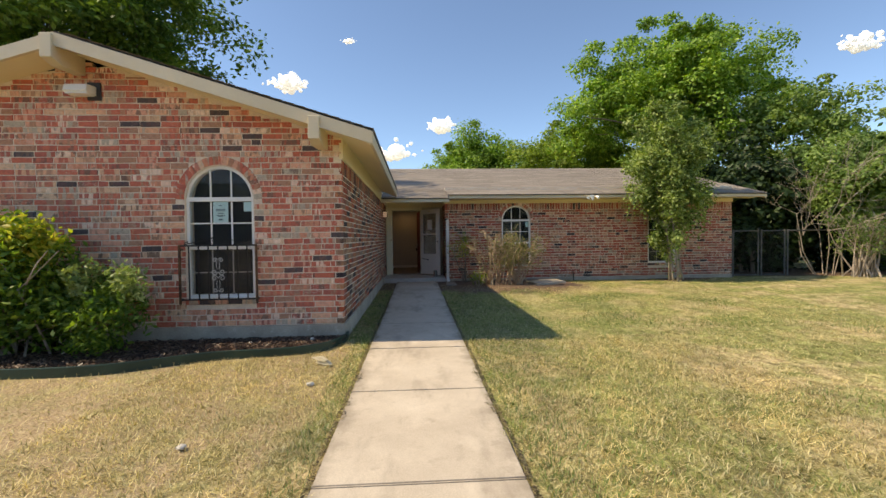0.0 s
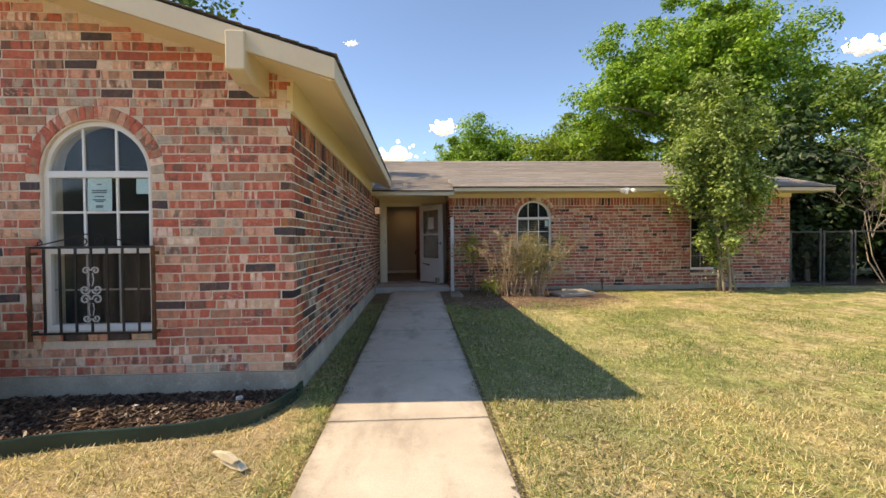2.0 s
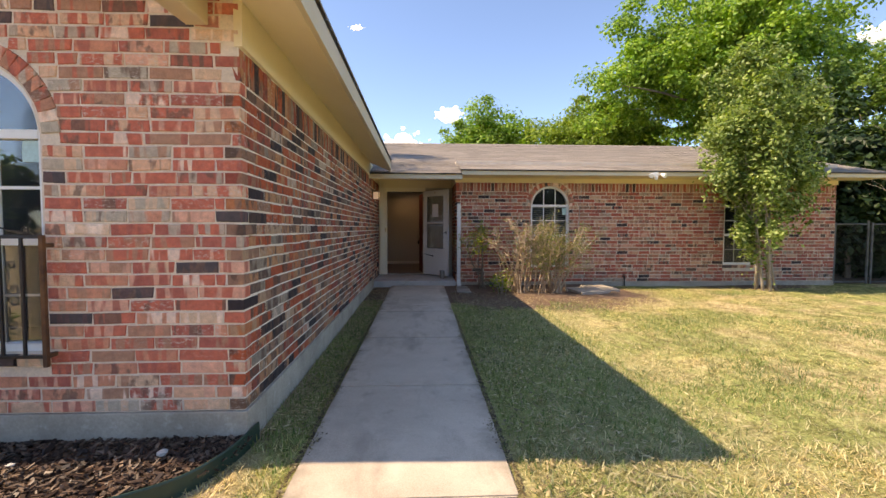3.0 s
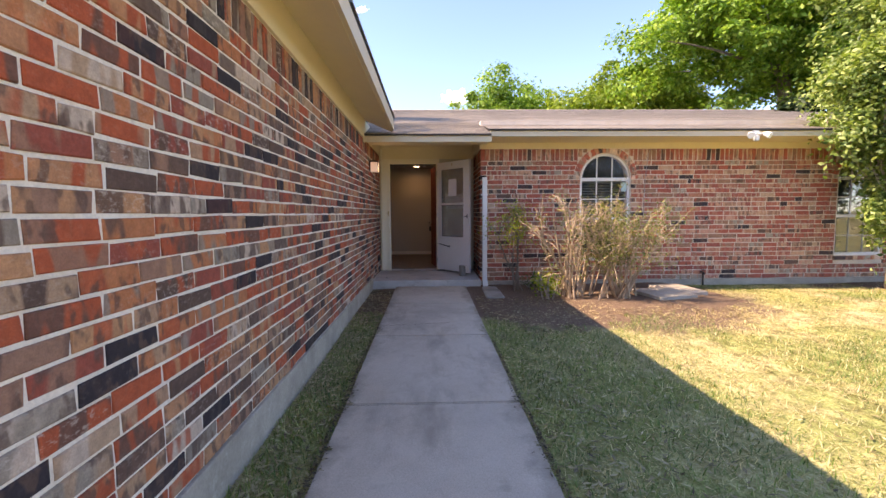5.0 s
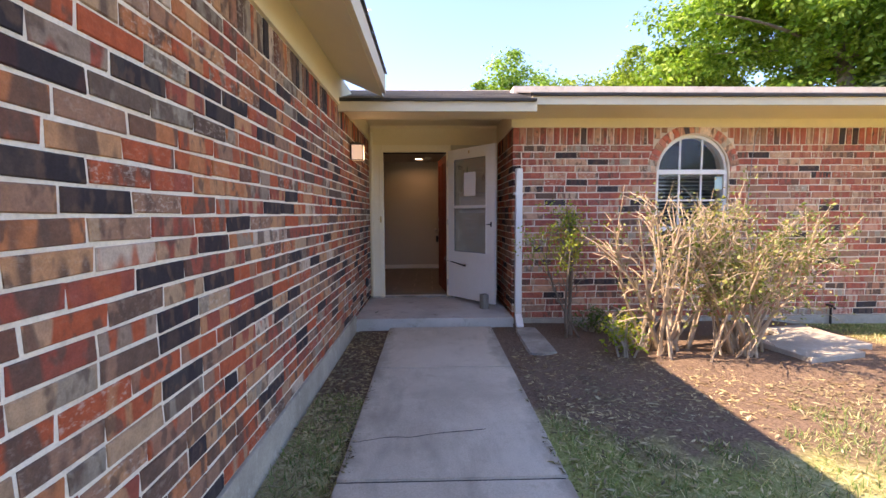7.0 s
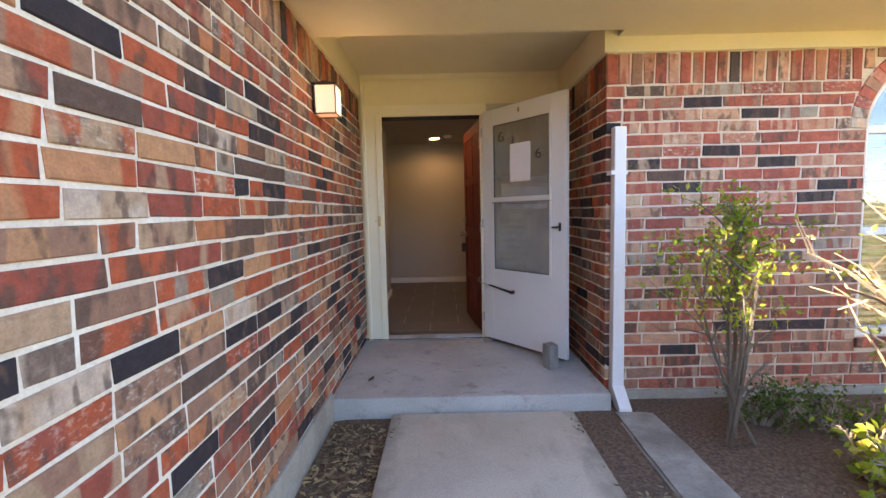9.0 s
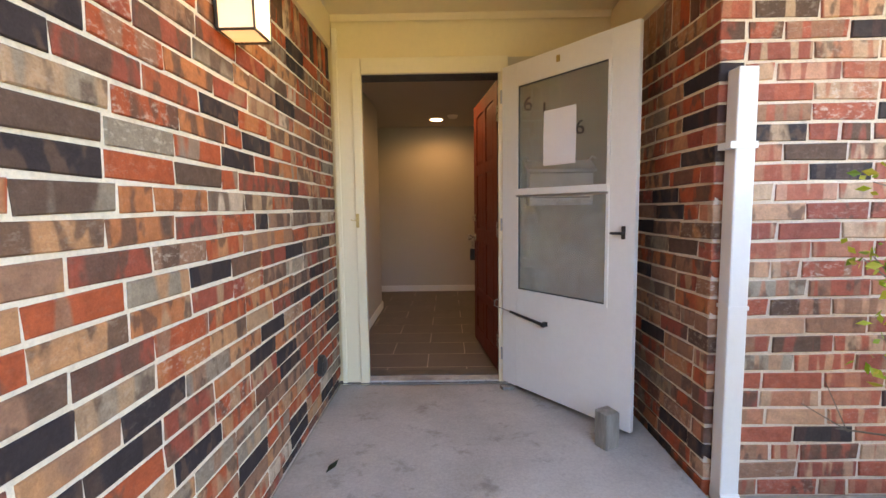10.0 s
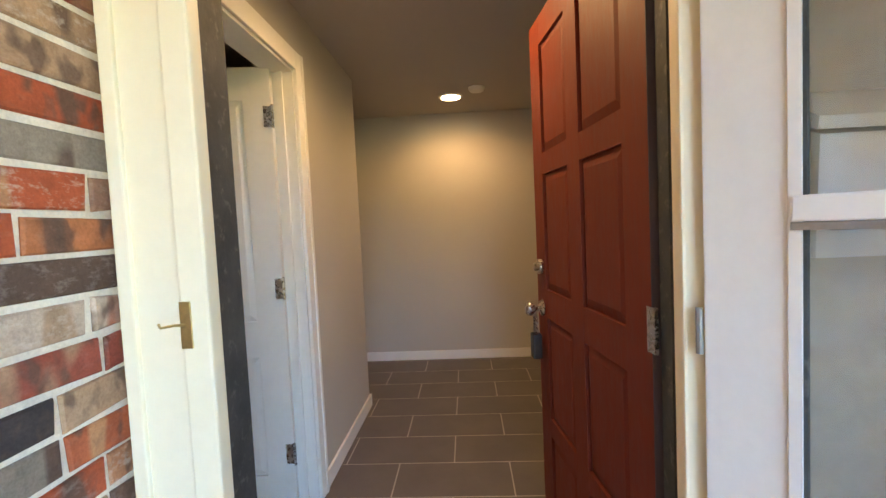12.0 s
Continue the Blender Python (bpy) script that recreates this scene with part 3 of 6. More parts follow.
def soldiers(u0, u1, za, zb, holes, ring=0.115):
    out = []
    u = u0
    while u < u1 - 0.02:
        b = min(u + 0.078, u1)
        low = za
        for h in holes:
            big, near = h[1] + ring, min(abs(u - h[0]), abs(b - h[0]))
            if near < big:
                low = max(low, h[3] + math.sqrt(big * big - near * near))
        if zb - low > 0.045:
            out.append((u + JOINT / 2, b - JOINT / 2, low + JOINT / 2, zb - JOINT / 2))
        u += 0.078
    return out


def arch_bricks(wall, hole, to_world, turn):
    """A ring of bricks on edge round the arch, and a rowlock sill."""
    uc, half, sill, spring = hole
    n, w = 24, 0.105
    size = (0.064, w)
    shape = loose_mesh("brick", brick_corners(*size), BRICK_FACES, BRICK)
    for i in range(n):
        a = math.pi * (i + 0.5) / n
        r = half + w / 2 + 0.012
        ob = new("brick", shape)
        ob.parent = wall
        ob.matrix_local = Matrix.Translation(to_world(uc + r * math.cos(a), spring + r * math.sin(a), -0.004)) @ turn @ pose(0, 0, 0, 0, 90 - math.degrees(a), 0)
    flat = loose_mesh("brick", brick_corners(0.2, 0.066, 0.13), BRICK_FACES, BRICK)
    k = math.ceil(2 * half / 0.21)
    for i in range(k):
        ob = new("brick", flat)
        ob.parent = wall
        ob.matrix_local = Matrix.Translation(to_world(uc + (i - (k - 1) / 2) * 2 * half / k, sill - 0.045, -0.02)) @ turn @ pose(0, 0, 0, 6, 0, 0)


def brick_wall(name, label, u0, u1, z0, top, holes, to_world, turn, bricks, near_box, thick=0.22, clay=(BRICK, BRICK_MANY), mortar=TAN_MORTAR):
    bm = bmesh.new()
    wall_body(bm, u0, u1, z0, top, holes, to_world, 0.006, thick)
    wall = structure(name, bm, mortar, label, "wall")
    for h in holes:
        arch_bricks(wall, h, to_world, turn)
    lay_bricks(wall, bricks, to_world, turn, near_box, *clay)
    return wall


W1 = (-2.56, 0.425, 0.745, 2.02)
W2 = (2.91, 0.425, 0.62, 1.985)
W3 = (7.36, 0.425, 0.66, 1.985)

def front_at(yface):
    return lambda u, z, d: Vector((u, yface + d, z))

def side_at(u, z, d):          # faces +x, u along y
    return Vector((XS - d, u, z))

def porch_at(u, z, d):         # faces -x, u along y
    return Vector((XP + d, u, z))

FRONT, EAST, WEST = Matrix.Identity(4), pose(0, 0, 0, 0, 0, 90), pose(0, 0, 0, 0, 0, -90)

gable_limit = lambda x: gable_top(x) - 0.13
gable = brick_wall("wall_gable", "red and tan flashed brick gable wall with cream mortar", XL, XS - 0.014, SILL_Z, gable_limit, [W1], front_at(YG), FRONT,
                   running_bond(XL, XS, SILL_Z, gable_limit, [W1], (0, 1), 50, seed=2), (-2.1, XS, 0.3, 3.2))
side_rows = round((SIDE_TOP - 0.2 - SILL_Z) / COURSE)
SIDE_SOLDIER = SILL_Z + side_rows * COURSE
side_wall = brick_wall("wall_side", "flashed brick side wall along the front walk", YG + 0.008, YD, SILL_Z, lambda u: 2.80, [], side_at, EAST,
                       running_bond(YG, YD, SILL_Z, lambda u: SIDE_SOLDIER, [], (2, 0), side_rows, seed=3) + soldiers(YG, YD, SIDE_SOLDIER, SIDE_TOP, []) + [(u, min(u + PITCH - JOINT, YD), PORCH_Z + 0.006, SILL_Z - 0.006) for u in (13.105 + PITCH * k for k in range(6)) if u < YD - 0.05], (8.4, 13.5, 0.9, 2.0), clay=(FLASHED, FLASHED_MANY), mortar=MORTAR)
wing_rows = round((WING_TOP - 0.2 - WING_BASE) / WING_COURSE)
WING_SOLDIER = WING_BASE + wing_rows * WING_COURSE
wing_wall = brick_wall("wall_wing", "flashed red brick front wall of the wing", XP + 0.008, XE, WING_BASE, lambda u: 2.95, [W2, W3], front_at(YR), FRONT,
                       running_bond(XP, XE, WING_BASE, lambda u: WING_SOLDIER, [W2, W3], (1, 0), wing_rows, seed=4, course_h=WING_COURSE) + soldiers(XP, XE, WING_SOLDIER, WING_TOP, [W2, W3]), (XP, 3.9, 0.3, 2.3), clay=(RED, RED_MANY))
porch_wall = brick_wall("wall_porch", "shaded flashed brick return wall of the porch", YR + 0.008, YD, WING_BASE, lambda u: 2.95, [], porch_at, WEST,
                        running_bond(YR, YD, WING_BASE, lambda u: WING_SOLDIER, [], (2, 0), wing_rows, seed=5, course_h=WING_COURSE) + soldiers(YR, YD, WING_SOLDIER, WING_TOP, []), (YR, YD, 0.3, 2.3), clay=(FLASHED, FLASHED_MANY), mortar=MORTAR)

# footings
def footing(name, x0, x1, y0, y1, top):
    return structure(name, box(x0, x1, y0, y1, -0.25, top, bevel=0.008), FOOTING, "grey cast concrete footing with pale patches", "footing")

footing("footing_gable", XL, XS + 0.012, YG - 0.012, YG + 0.3, SILL_Z - 0.003)
footing("footing_side", XS - 0.3, XS + 0.012, YG + 0.305, 13.098, SILL_Z - 0.003)
structure("wall_foot", box(XS - 0.3, XS - 0.006, 13.10, YD, -0.2, SILL_Z - 0.001), MORTAR, "mortar bed under the side wall on the porch", "wall")
footing("footing_wing", XP - 0.012, XE + 0.012, YR - 0.012, YR + 0.3, WING_BASE - 0.003)
footing("footing_porch", XP - 0.012, XP + 0.3, YR + 0.305, YD, WING_BASE - 0.003)
structure("wall_end", box(XE - 0.22, XE, YR + 0.23, 23.3, -0.2, 3.0), MORTAR, "end wall of the wing", "wall")
structure("wall_back", box(XL, XE, 23.3, 23.5, -0.2, 3.0), MORTAR, "back wall of the house", "wall")
structure("wall_far_side", box(XL, XL + 0.2, YG + 0.23, 23.3, -0.2, 3.0), MORTAR, "far side wall of the house", "wall")
structure("floor_rooms", box(XL + 0.2, XS - 0.25, YG + 0.31, 19.4, 0.1, 0.2), ROOM_SHADE, "room floor coloured near black for shade", "floor")
structure("floor_wing_rooms", box(1.1, XE - 0.25, YR + 0.31, 19.4, 0.1, 0.2), ROOM_SHADE, "room floor coloured near black for shade", "floor")
# Unseen partitions, added to stop daylight leaking into the window rooms.
structure("partition_gable_room", box(XL + 0.2, XS - 0.23, 9.4, 9.5, 0.1, 3.3), ROOM_SHADE, "unseen partition added to block daylight, near black", "wall")
structure("partition_wing_room", box(1.05, XE - 0.23, 15.5, 15.6, 0.1, 3.2), ROOM_SHADE, "unseen partition added to block daylight, near black", "wall")
structure("ceiling_rooms", box(XL + 0.2, XS - 0.225, YG + 0.23, 19.4, 2.62, 2.66), ROOM_SHADE, "room ceiling coloured near black for shade", "ceiling")
structure("ceiling_wing_rooms", box(1.05, XE - 0.225, YR + 0.23, 19.4, 2.62, 2.66), ROOM_SHADE, "room ceiling coloured near black for shade", "ceiling")

# ---- roofs ----
RIDGE_Y, RIDGE_Z, WEAVE_Y, WEAVE_Z = 18.4, 4.29, 12.62, 2.695
WSLOPE = (RIDGE_Z - WEAVE_Z) / (RIDGE_Y - WEAVE_Y)
PEAVE_Y = 12.42                               # the porch's eave stands further out
ROOF_E, PORCH_EDGE = 10.12, 2.593

def porch_z(y):
    return PORCH_EDGE + (y - PEAVE_Y) * (wing_z(13.6) - PORCH_EDGE) / (13.6 - PEAVE_Y) if y < 13.6 else wing_z(y)


def wing_z(y):
    return RIDGE_Z - WSLOPE * abs(RIDGE_Y - y)

PEAK_Z = gable_top(PEAK_X)
T = 0.09
far_x = 2 * PEAK_X - EDGE_X
bm = prism([(EDGE_X, EAVE_TOP), (PEAK_X, PEAK_Z), (far_x, EAVE_TOP), (far_x, EAVE_TOP - T), (PEAK_X, PEAK_Z - T), (EDGE_X, EAVE_TOP - T)], "y", RAKE_Y + 0.03, 12.40)
cx = -1.08
prism([(cx, gable_top(cx)), (PEAK_X, PEAK_Z), (far_x, EAVE_TOP), (far_x, EAVE_TOP - T), (PEAK_X, PEAK_Z - T), (cx, gable_top(cx) - T)], "y", 12.40, 15.9, bm)
roof_gable = structure("roof_gable", bm, TAR, "low gable roof with brown-grey shingles", "roof")
roof_wing = structure("roof_wing", prism([(WEAVE_Y, WEAVE_Z), (RIDGE_Y, RIDGE_Z), (2 * RIDGE_Y - WEAVE_Y, WEAVE_Z), (2 * RIDGE_Y - WEAVE_Y, WEAVE_Z - T), (RIDGE_Y, RIDGE_Z - T), (WEAVE_Y, WEAVE_Z - T)], "x", 0.86, ROOF_E), TAR, "long low roof with weathered brown-grey shingles", "roof")
structure("roof_porch", prism([(PEAVE_Y, PORCH_EDGE), (13.6, wing_z(13.6)), (RIDGE_Y, RIDGE_Z), (2 * RIDGE_Y - WEAVE_Y, WEAVE_Z), (2 * RIDGE_Y - WEAVE_Y, WEAVE_Z - T), (RIDGE_Y, RIDGE_Z - T), (13.6, wing_z(13.6) - 0.05), (PEAVE_Y, PORCH_EDGE - 0.05)], "x", -3.2, 0.855), TAR, "roof over the porch", "roof")


def shingles(roof, x0, x1, y0, rows, slope, z_of, seed, west=None):
    """Courses of overlapping tabs up a slope; the first rows are single pieces."""
    rng = random.Random(seed)
    expo, tab = 0.14, 0.30
    tilt = Matrix.Rotation(math.atan(slope) - 0.008, 4, "X")
    corners = np.array([(0, 0, 0), (1, 0, 0), (1, 0.17, 0), (0, 0.17, 0), (0, 0, 0.0055), (1, 0, 0.0055), (1, 0.17, 0.0015), (0, 0.17, 0.0015)])
    quads = np.array([(4, 5, 6, 7), (0, 1, 5, 4), (1, 2, 6, 5), (3, 0, 4, 7)])
    verts, faces, n = [], [], 0
    for r in range(rows):
        y = y0 + r * expo * math.cos(math.atan(slope))
        x = x0 - rng.uniform(0, tab)
        while x < x1:
            w = tab * rng.choice((0.8, 1.2, 2.0, 3.0))
            a, b = max(x, x0), min(x + w - 0.001, x1)
            if b - a > 0.03:
                c = corners.copy()
                c[:, 0] *= b - a
                c[4:, 2] += rng.uniform(0, 0.0006)
                m = Matrix.Translation((a, y, z_of(y) + 0.004)) @ tilt
                verts.append(c @ np.array(m.to_3x3()).T + np.array(m.translation))
                faces.append(quads + n)
                n += 8
            x += w
    ob = new("shingles", loose_mesh("shingles", np.concatenate(verts), np.concatenate(faces), SHINGLE_MANY))
    ob.parent = roof
    tagged(ob, kind="stuff")


rows_up = int((RIDGE_Y - WEAVE_Y) / (0.14 * math.cos(math.atan(WSLOPE)))) + 1
shingles(roof_wing, 0.84, ROOF_E + 0.02, WEAVE_Y - 0.055, rows_up, WSLOPE, wing_z, 8)
shingles(roof_wing, -2.4, 0.84, PEAVE_Y - 0.055, rows_up + 1, WSLOPE, porch_z, 9)
def starter_edge(x0, x1, y, z, seed):
    """Ragged butt of the lowest shingles over the fascia, black for its drip shadow too."""
    bm, rng = bmesh.new(), random.Random(seed)
    x = x0
    while x < x1 - 0.02:
        b = min(x + rng.uniform(0.2, 0.5), x1)
        lip = rng.uniform(-0.006, 0.006)
        box(x + 0.001, b, y - 0.056 + lip, y + 0.01, z - 0.034 + 0.4 * lip, z - 0.012, bm)
        x = b
    part("starter_course", bm, TAR, roof_wing, "ragged edge of the lowest shingles, black for drip shadow too")
starter_edge(0.87, ROOF_E, WEAVE_Y, WEAVE_Z, 21)
starter_edge(-0.98, 0.86, PEAVE_Y, PORCH_EDGE, 22)
part("ridge_cap", prism([(RIDGE_Y - 0.14, RIDGE_Z - 0.028), (RIDGE_Y, RIDGE_Z + 0.02), (RIDGE_Y + 0.14, RIDGE_Z - 0.028)], "x", -2.4, ROOF_E), SHINGLE, roof_wing)
# gable roof's slope towards the walk
gb = bmesh.new()
rngs = random.Random(10)
for r in range(26):
    xa = EDGE_X + 0.02 - r * 0.134
    za = gable_top(xa)
    y = RAKE_Y + 0.0
    while y < 12.42:
        w = rngs.choice((0.14, 0.2, 0.26, 0.3))
        b = min(y + w - 0.004, 12.42)
        q = [gb.verts.new(p) for p in ((xa, y, za + 0.014), (xa, b, za + 0.014), (xa - 0.16, b, gable_top(xa - 0.16) + 0.004), (xa - 0.16, y, gable_top(xa - 0.16) + 0.004), (xa, y, za - 0.002), (xa, b, za - 0.002))]
        gb.faces.new(q[:4])
        gb.faces.new((q[0], q[4], q[5], q[1]))
        y += w
tagged(part("shingles", gb, SHINGLE_MANY, roof_gable), kind="stuff")

# rakes, fascias, soffits, frieze boards
def trim(name, bm, material, label, category="trim"):
    return structure(name, bm, material, label, category)

FB = 0.15
for sgn, nm in ((1, "near"), (-1, "far")):
    x_edge = PEAK_X + sgn * (EDGE_X + 0.005 - PEAK_X)
    x_in = PEAK_X + sgn * (XS + 0.004 - PEAK_X)
    trim("rake_board", prism([(x_edge, EAVE_TOP - 0.028), (PEAK_X, PEAK_Z - 0.028), (PEAK_X, PEAK_Z - 0.028 - FB), (x_edge, EAVE_TOP - 0.028 - FB)], "y", RAKE_Y - 0.012, RAKE_Y + 0.028), FASCIA, "pale painted sloping rake board")
    trim("rake_soffit", prism([(x_in, gable_top(x_in) - 0.12), (PEAK_X, PEAK_Z - 0.12), (PEAK_X, PEAK_Z - 0.14), (x_in, gable_top(x_in) - 0.14)], "y", RAKE_Y + 0.028, YG + 0.02), CREAM, "cream painted soffit under the rake")
trim("eave_fascia", box(EDGE_X - 0.03, EDGE_X + 0.004, RAKE_Y + 0.0285, 12.36, EAVE_TOP - 0.178, EAVE_TOP - 0.028), FASCIA, "pale painted eave board")
trim("eave_soffit", prism([(EDGE_X - 0.03, EAVE_TOP - 0.165), (EDGE_X - 0.03, EAVE_TOP - 0.18), (XS, gable_top(XS) - 0.14), (XS, gable_top(XS) - 0.12)], "y", RAKE_Y + 0.03, 12.5), CREAM, "cream painted sloping eave soffit")
trim("frieze_side", box(XS - 0.03, XS + 0.018, YG + 0.0, YD - 0.02, SIDE_TOP, 2.80), CREAM, "cream painted frieze board")
trim("wing_fascia", box(0.87, ROOF_E + 0.01, WEAVE_Y - 0.024, WEAVE_Y + 0.012, WEAVE_Z - 0.115, WEAVE_Z - 0.018), FASCIA, "pale painted fascia board")
trim("wing_soffit", box(0.866, ROOF_E, WEAVE_Y + 0.012, YR - 0.0185, WEAVE_Z - 0.110, WEAVE_Z - 0.094), CREAM, "cream painted soffit")
trim("wing_frieze", box(XP + 0.0305, XE + 0.02, YR - 0.018, YR + 0.03, WING_TOP, 2.66), CREAM, "cream painted frieze board")
PF_TOP = PORCH_EDGE - 0.018
trim("porch_fascia", box(-1.04, 0.868, PEAVE_Y - 0.024, PEAVE_Y + 0.012, PF_TOP - 0.107, PF_TOP), FASCIA, "pale painted porch fascia board")
trim("porch_soffit", box(XS + 0.02, 0.865, PEAVE_Y + 0.0125, 12.97, 2.515, 2.535, box(XS + 0.02, 0.78, 12.95, 12.97, 2.5355, 2.7245)), CREAM, "cream painted soffit at the porch front")
structure("ceiling_porch", box(XS + 0.02, XP - 0.02, YR, YD, 2.725, 2.745, box(XS + 0.02, 0.8655, 12.9705, YR, 2.725, 2.745)), CREAM, "cream painted porch ceiling", "ceiling")
trim("porch_frieze", box(XP - 0.018, XP + 0.03, YR - 0.018, YD - 0.02, WING_TOP, 2.72), CREAM, "cream painted frieze board")
trim("porch_crown", prism([(YD - 0.045, 2.724), (YD - 0.02, 2.69), (YD - 0.02, 2.724)], "x", XS + 0.02, XP - 0.02), CREAM, "thin ceiling moulding")
trim("wing_rake", prism([(WEAVE_Y, WEAVE_Z - 0.03), (RIDGE_Y, RIDGE_Z - 0.03), (RIDGE_Y, RIDGE_Z - 0.17), (WEAVE_Y, WEAVE_Z - 0.17)], "x", ROOF_E - 0.02, ROOF_E + 0.012), FASCIA, "pale painted rake board")
# lookout beams under the gable's rake
for bx in (PEAK_X - 0.055, -1.235):
    zt = gable_top(bx + 0.055 if bx > PEAK_X else PEAK_X) - 0.05
    look_bm = prism([(RAKE_Y - 0.05, zt), (YG, zt), (YG, zt - 0.30), (RAKE_Y + 0.12, zt - 0.32), (RAKE_Y - 0.05, zt - 0.27)], "x", bx - 0.065, bx + 0.065)
    bmesh.ops.bevel(look_bm, geom=look_bm.edges[:], offset=0.006, segments=1, affect="EDGES")
    trim("lookout_beam", look_bm, FASCIA, "pale painted lookout beam with chipped paint", "beam")

# ---- door wall ----
OX0, OX1, OTOP = -0.80, 0.078, 2.365
bm = box(XS - 0.05, OX0 - 0.062, YD, YD + 0.15, 0.1, 2.9)
box(OX1 + 0.062, XP + 0.05, YD, YD + 0.15, OTOP + 0.1, 2.9, bm)
structure("wall_door_side", box(OX1 + 0.062, XP + 0.05, YD, YD + 0.15, 0.1, OTOP + 0.1), SHADED_CREAM, "cream wall panel beside the front door, darkened for shade", "wall")
box(OX0 - 0.062, OX1 + 0.062, YD, YD + 0.15, OTOP + 0.02, 2.9, bm)
structure("wall_door", bm, CREAM, "cream painted panel wall round the front door", "wall")

# ---- porch, walk, ground ----
structure("porch_slab", box(XS - 0.002, XP - 0.012, 13.10, YD + 0.02, -0.1, PORCH_Z, bevel=0.012), PORCH, "grey concrete porch slab with worn edge", "porch")
walk_ob = thing("walk", "pale concrete front walk with cracked joints", "walkway", kind="structure")
def walk_z(y):
    return WALK_Z + 0.045 * min(max((y - 8.7) / 4.4, 0.0), 1.0)


JOINTS = (-6.0, -3.6, -1.9, -0.45, 1.05, 2.69, 4.12, 5.58, 7.10, 8.69, 10.25, 11.8, 13.09)
for a, b in zip(JOINTS, JOINTS[1:]):
    za, zb = walk_z(a), walk_z(b)
    bm = prism([(a + 0.008, 0.0), (b - 0.008, 0.0), (b - 0.008, zb), (a + 0.008, za)], "x", -0.615, 0.535)
    bmesh.ops.bevel(bm, geom=bm.edges[:], offset=0.008, segments=2, affect="EDGES")
    part("slab", bm, WALK, walk_ob)
    if b < 13:
        part("joint_filler", box(-0.60, 0.52, b - 0.011, b + 0.011, 0.05, zb - 0.010), TAR, walk_ob, "dark dirt-filled joint")
def ground_h(x, y):
    bump = 0.018 * noise.noise((x * 0.7, y * 0.7, 0)) + 0.010 * noise.noise((x * 3, y * 3, 5))
    rise = 0.04 * min(max((y - 9.5) / 3.5, 0.0), 1.0) if y > 9.5 and -1.1 < x < 4 else 0.0
    return GROUND_Z + bump + (0.02 if x > 0.6 else 0.0) + rise
axis_x = np.concatenate([[-900, -300, -100, -45], np.linspace(-22, 26, 190), [45, 100, 300, 900]])
axis_y = np.concatenate([[-900, -300, -100, -45], np.linspace(-12, 26, 150), [45, 100, 300, 900]])
gv = np.array([(x, y, ground_h(x, y)) for y in axis_y for x in axis_x])
nx, ny = len(axis_x), len(axis_y)
inside = (gv[:, 1] > YD) & (gv[:, 0] > XL) & (gv[:, 0] < XE)
gv[inside, 2] = 0.05
gf = np.array([(j * nx + i, j * nx + i + 1, (j + 1) * nx + i + 1, (j + 1) * nx + i) for j in range(ny - 1) for i in range(nx - 1)])
ground = tagged(new("ground", loose_mesh("ground", gv, gf, LAWN, True)), "sun-dried lawn with straw and green patches", "lawn", kind="structure")

# ---- hall ----
HX0, HX1, HY1, HZ = -1.04, 0.95, 17.65, 2.62
structure("hall_floor", box(-2.6, HX1, YD + 0.10, HY1, 0.2, FLOOR_Z - 0.0012), GROUT, "pale grout under the hall tiles", "floor")
hall_floor = bpy.data.objects["hall_floor"]
bm0 = box(-0.2865, 0.2865, -0.1435, 0.1435, -0.006, 0.0, bevel=0.0008)
tile_me = mesh_of("tile", bm0, TILE)
row = 1
y = 14.36
while y < HY1:
    x = -2.6 + (0.0 if row % 2 else -0.29) + 0.005
    while x < HX1 - 0.3:
        ob = new("tile", tile_me)
        ob.parent = hall_floor
        ob.location = (x + 0.29 + 0.145, y + 0.1475 - 0.0, FLOOR_Z)
        x += 0.58
    y += 0.295
    row += 1
DY0, DY1, DTOP = 14.72, 15.53, 2.33
bm = box(HX0 - 0.12, HX0, YD + 0.15, DY0, 0.2, HZ)
box(HX0 - 0.12, HX0, DY1, 16.60, 0.2, HZ, bm)
box(HX0 - 0.12, HX0, DY0, DY1, DTOP, HZ, bm)
structure("hall_wall_west", bm, HALLWALL, "greige textured hall wall", "wall")
structure("hall_wall_back", box(-2.7, HX1, HY1, HY1 + 0.1, 0.2, HZ), HALLWALL, "greige textured back wall of the hall", "wall")
structure("hall_wall_east", box(HX1, HX1 + 0.1, YD + 0.15, HY1, 0.2, HZ), HALLWALL, "greige hall wall", "wall")
structure("hall_wall_far", box(-2.7, -2.6, YD + 0.15, HY1, 0.2, HZ), HALLWALL, "greige wall", "wall")
structure("hall_ceiling", box(-2.7, HX1 + 0.1, YD + 0.15, HY1 + 0.1, HZ, HZ + 0.05), HALLCEIL, "greige hall ceiling", "ceiling")
structure("room_partition", box(-2.6, HX0 - 0.12, 16.48, 16.60, 0.2, HZ), HALLWALL, "greige partition", "wall")

# ---- windows ----
def arc_band(r0, r1, d0, d1, spring, n=28, bm=None):
    """A half ring between two radii and two depths."""
    bm = bm or bmesh.new()
    rings = []
    for i in range(n + 1):
        a = math.pi * i / n
        rings.append([bm.verts.new((r * math.cos(a), d, spring + r * math.sin(a))) for r, d in ((r0, d0), (r1, d0), (r1, d1), (r0, d1))])
    for p, q in zip(rings, rings[1:]):
        for k in range(4):
            bm.faces.new((p[k], p[(k + 1) % 4], q[(k + 1) % 4], q[k]))
    bmesh.ops.recalc_face_normals(bm, faces=bm.faces[:])
    return bm


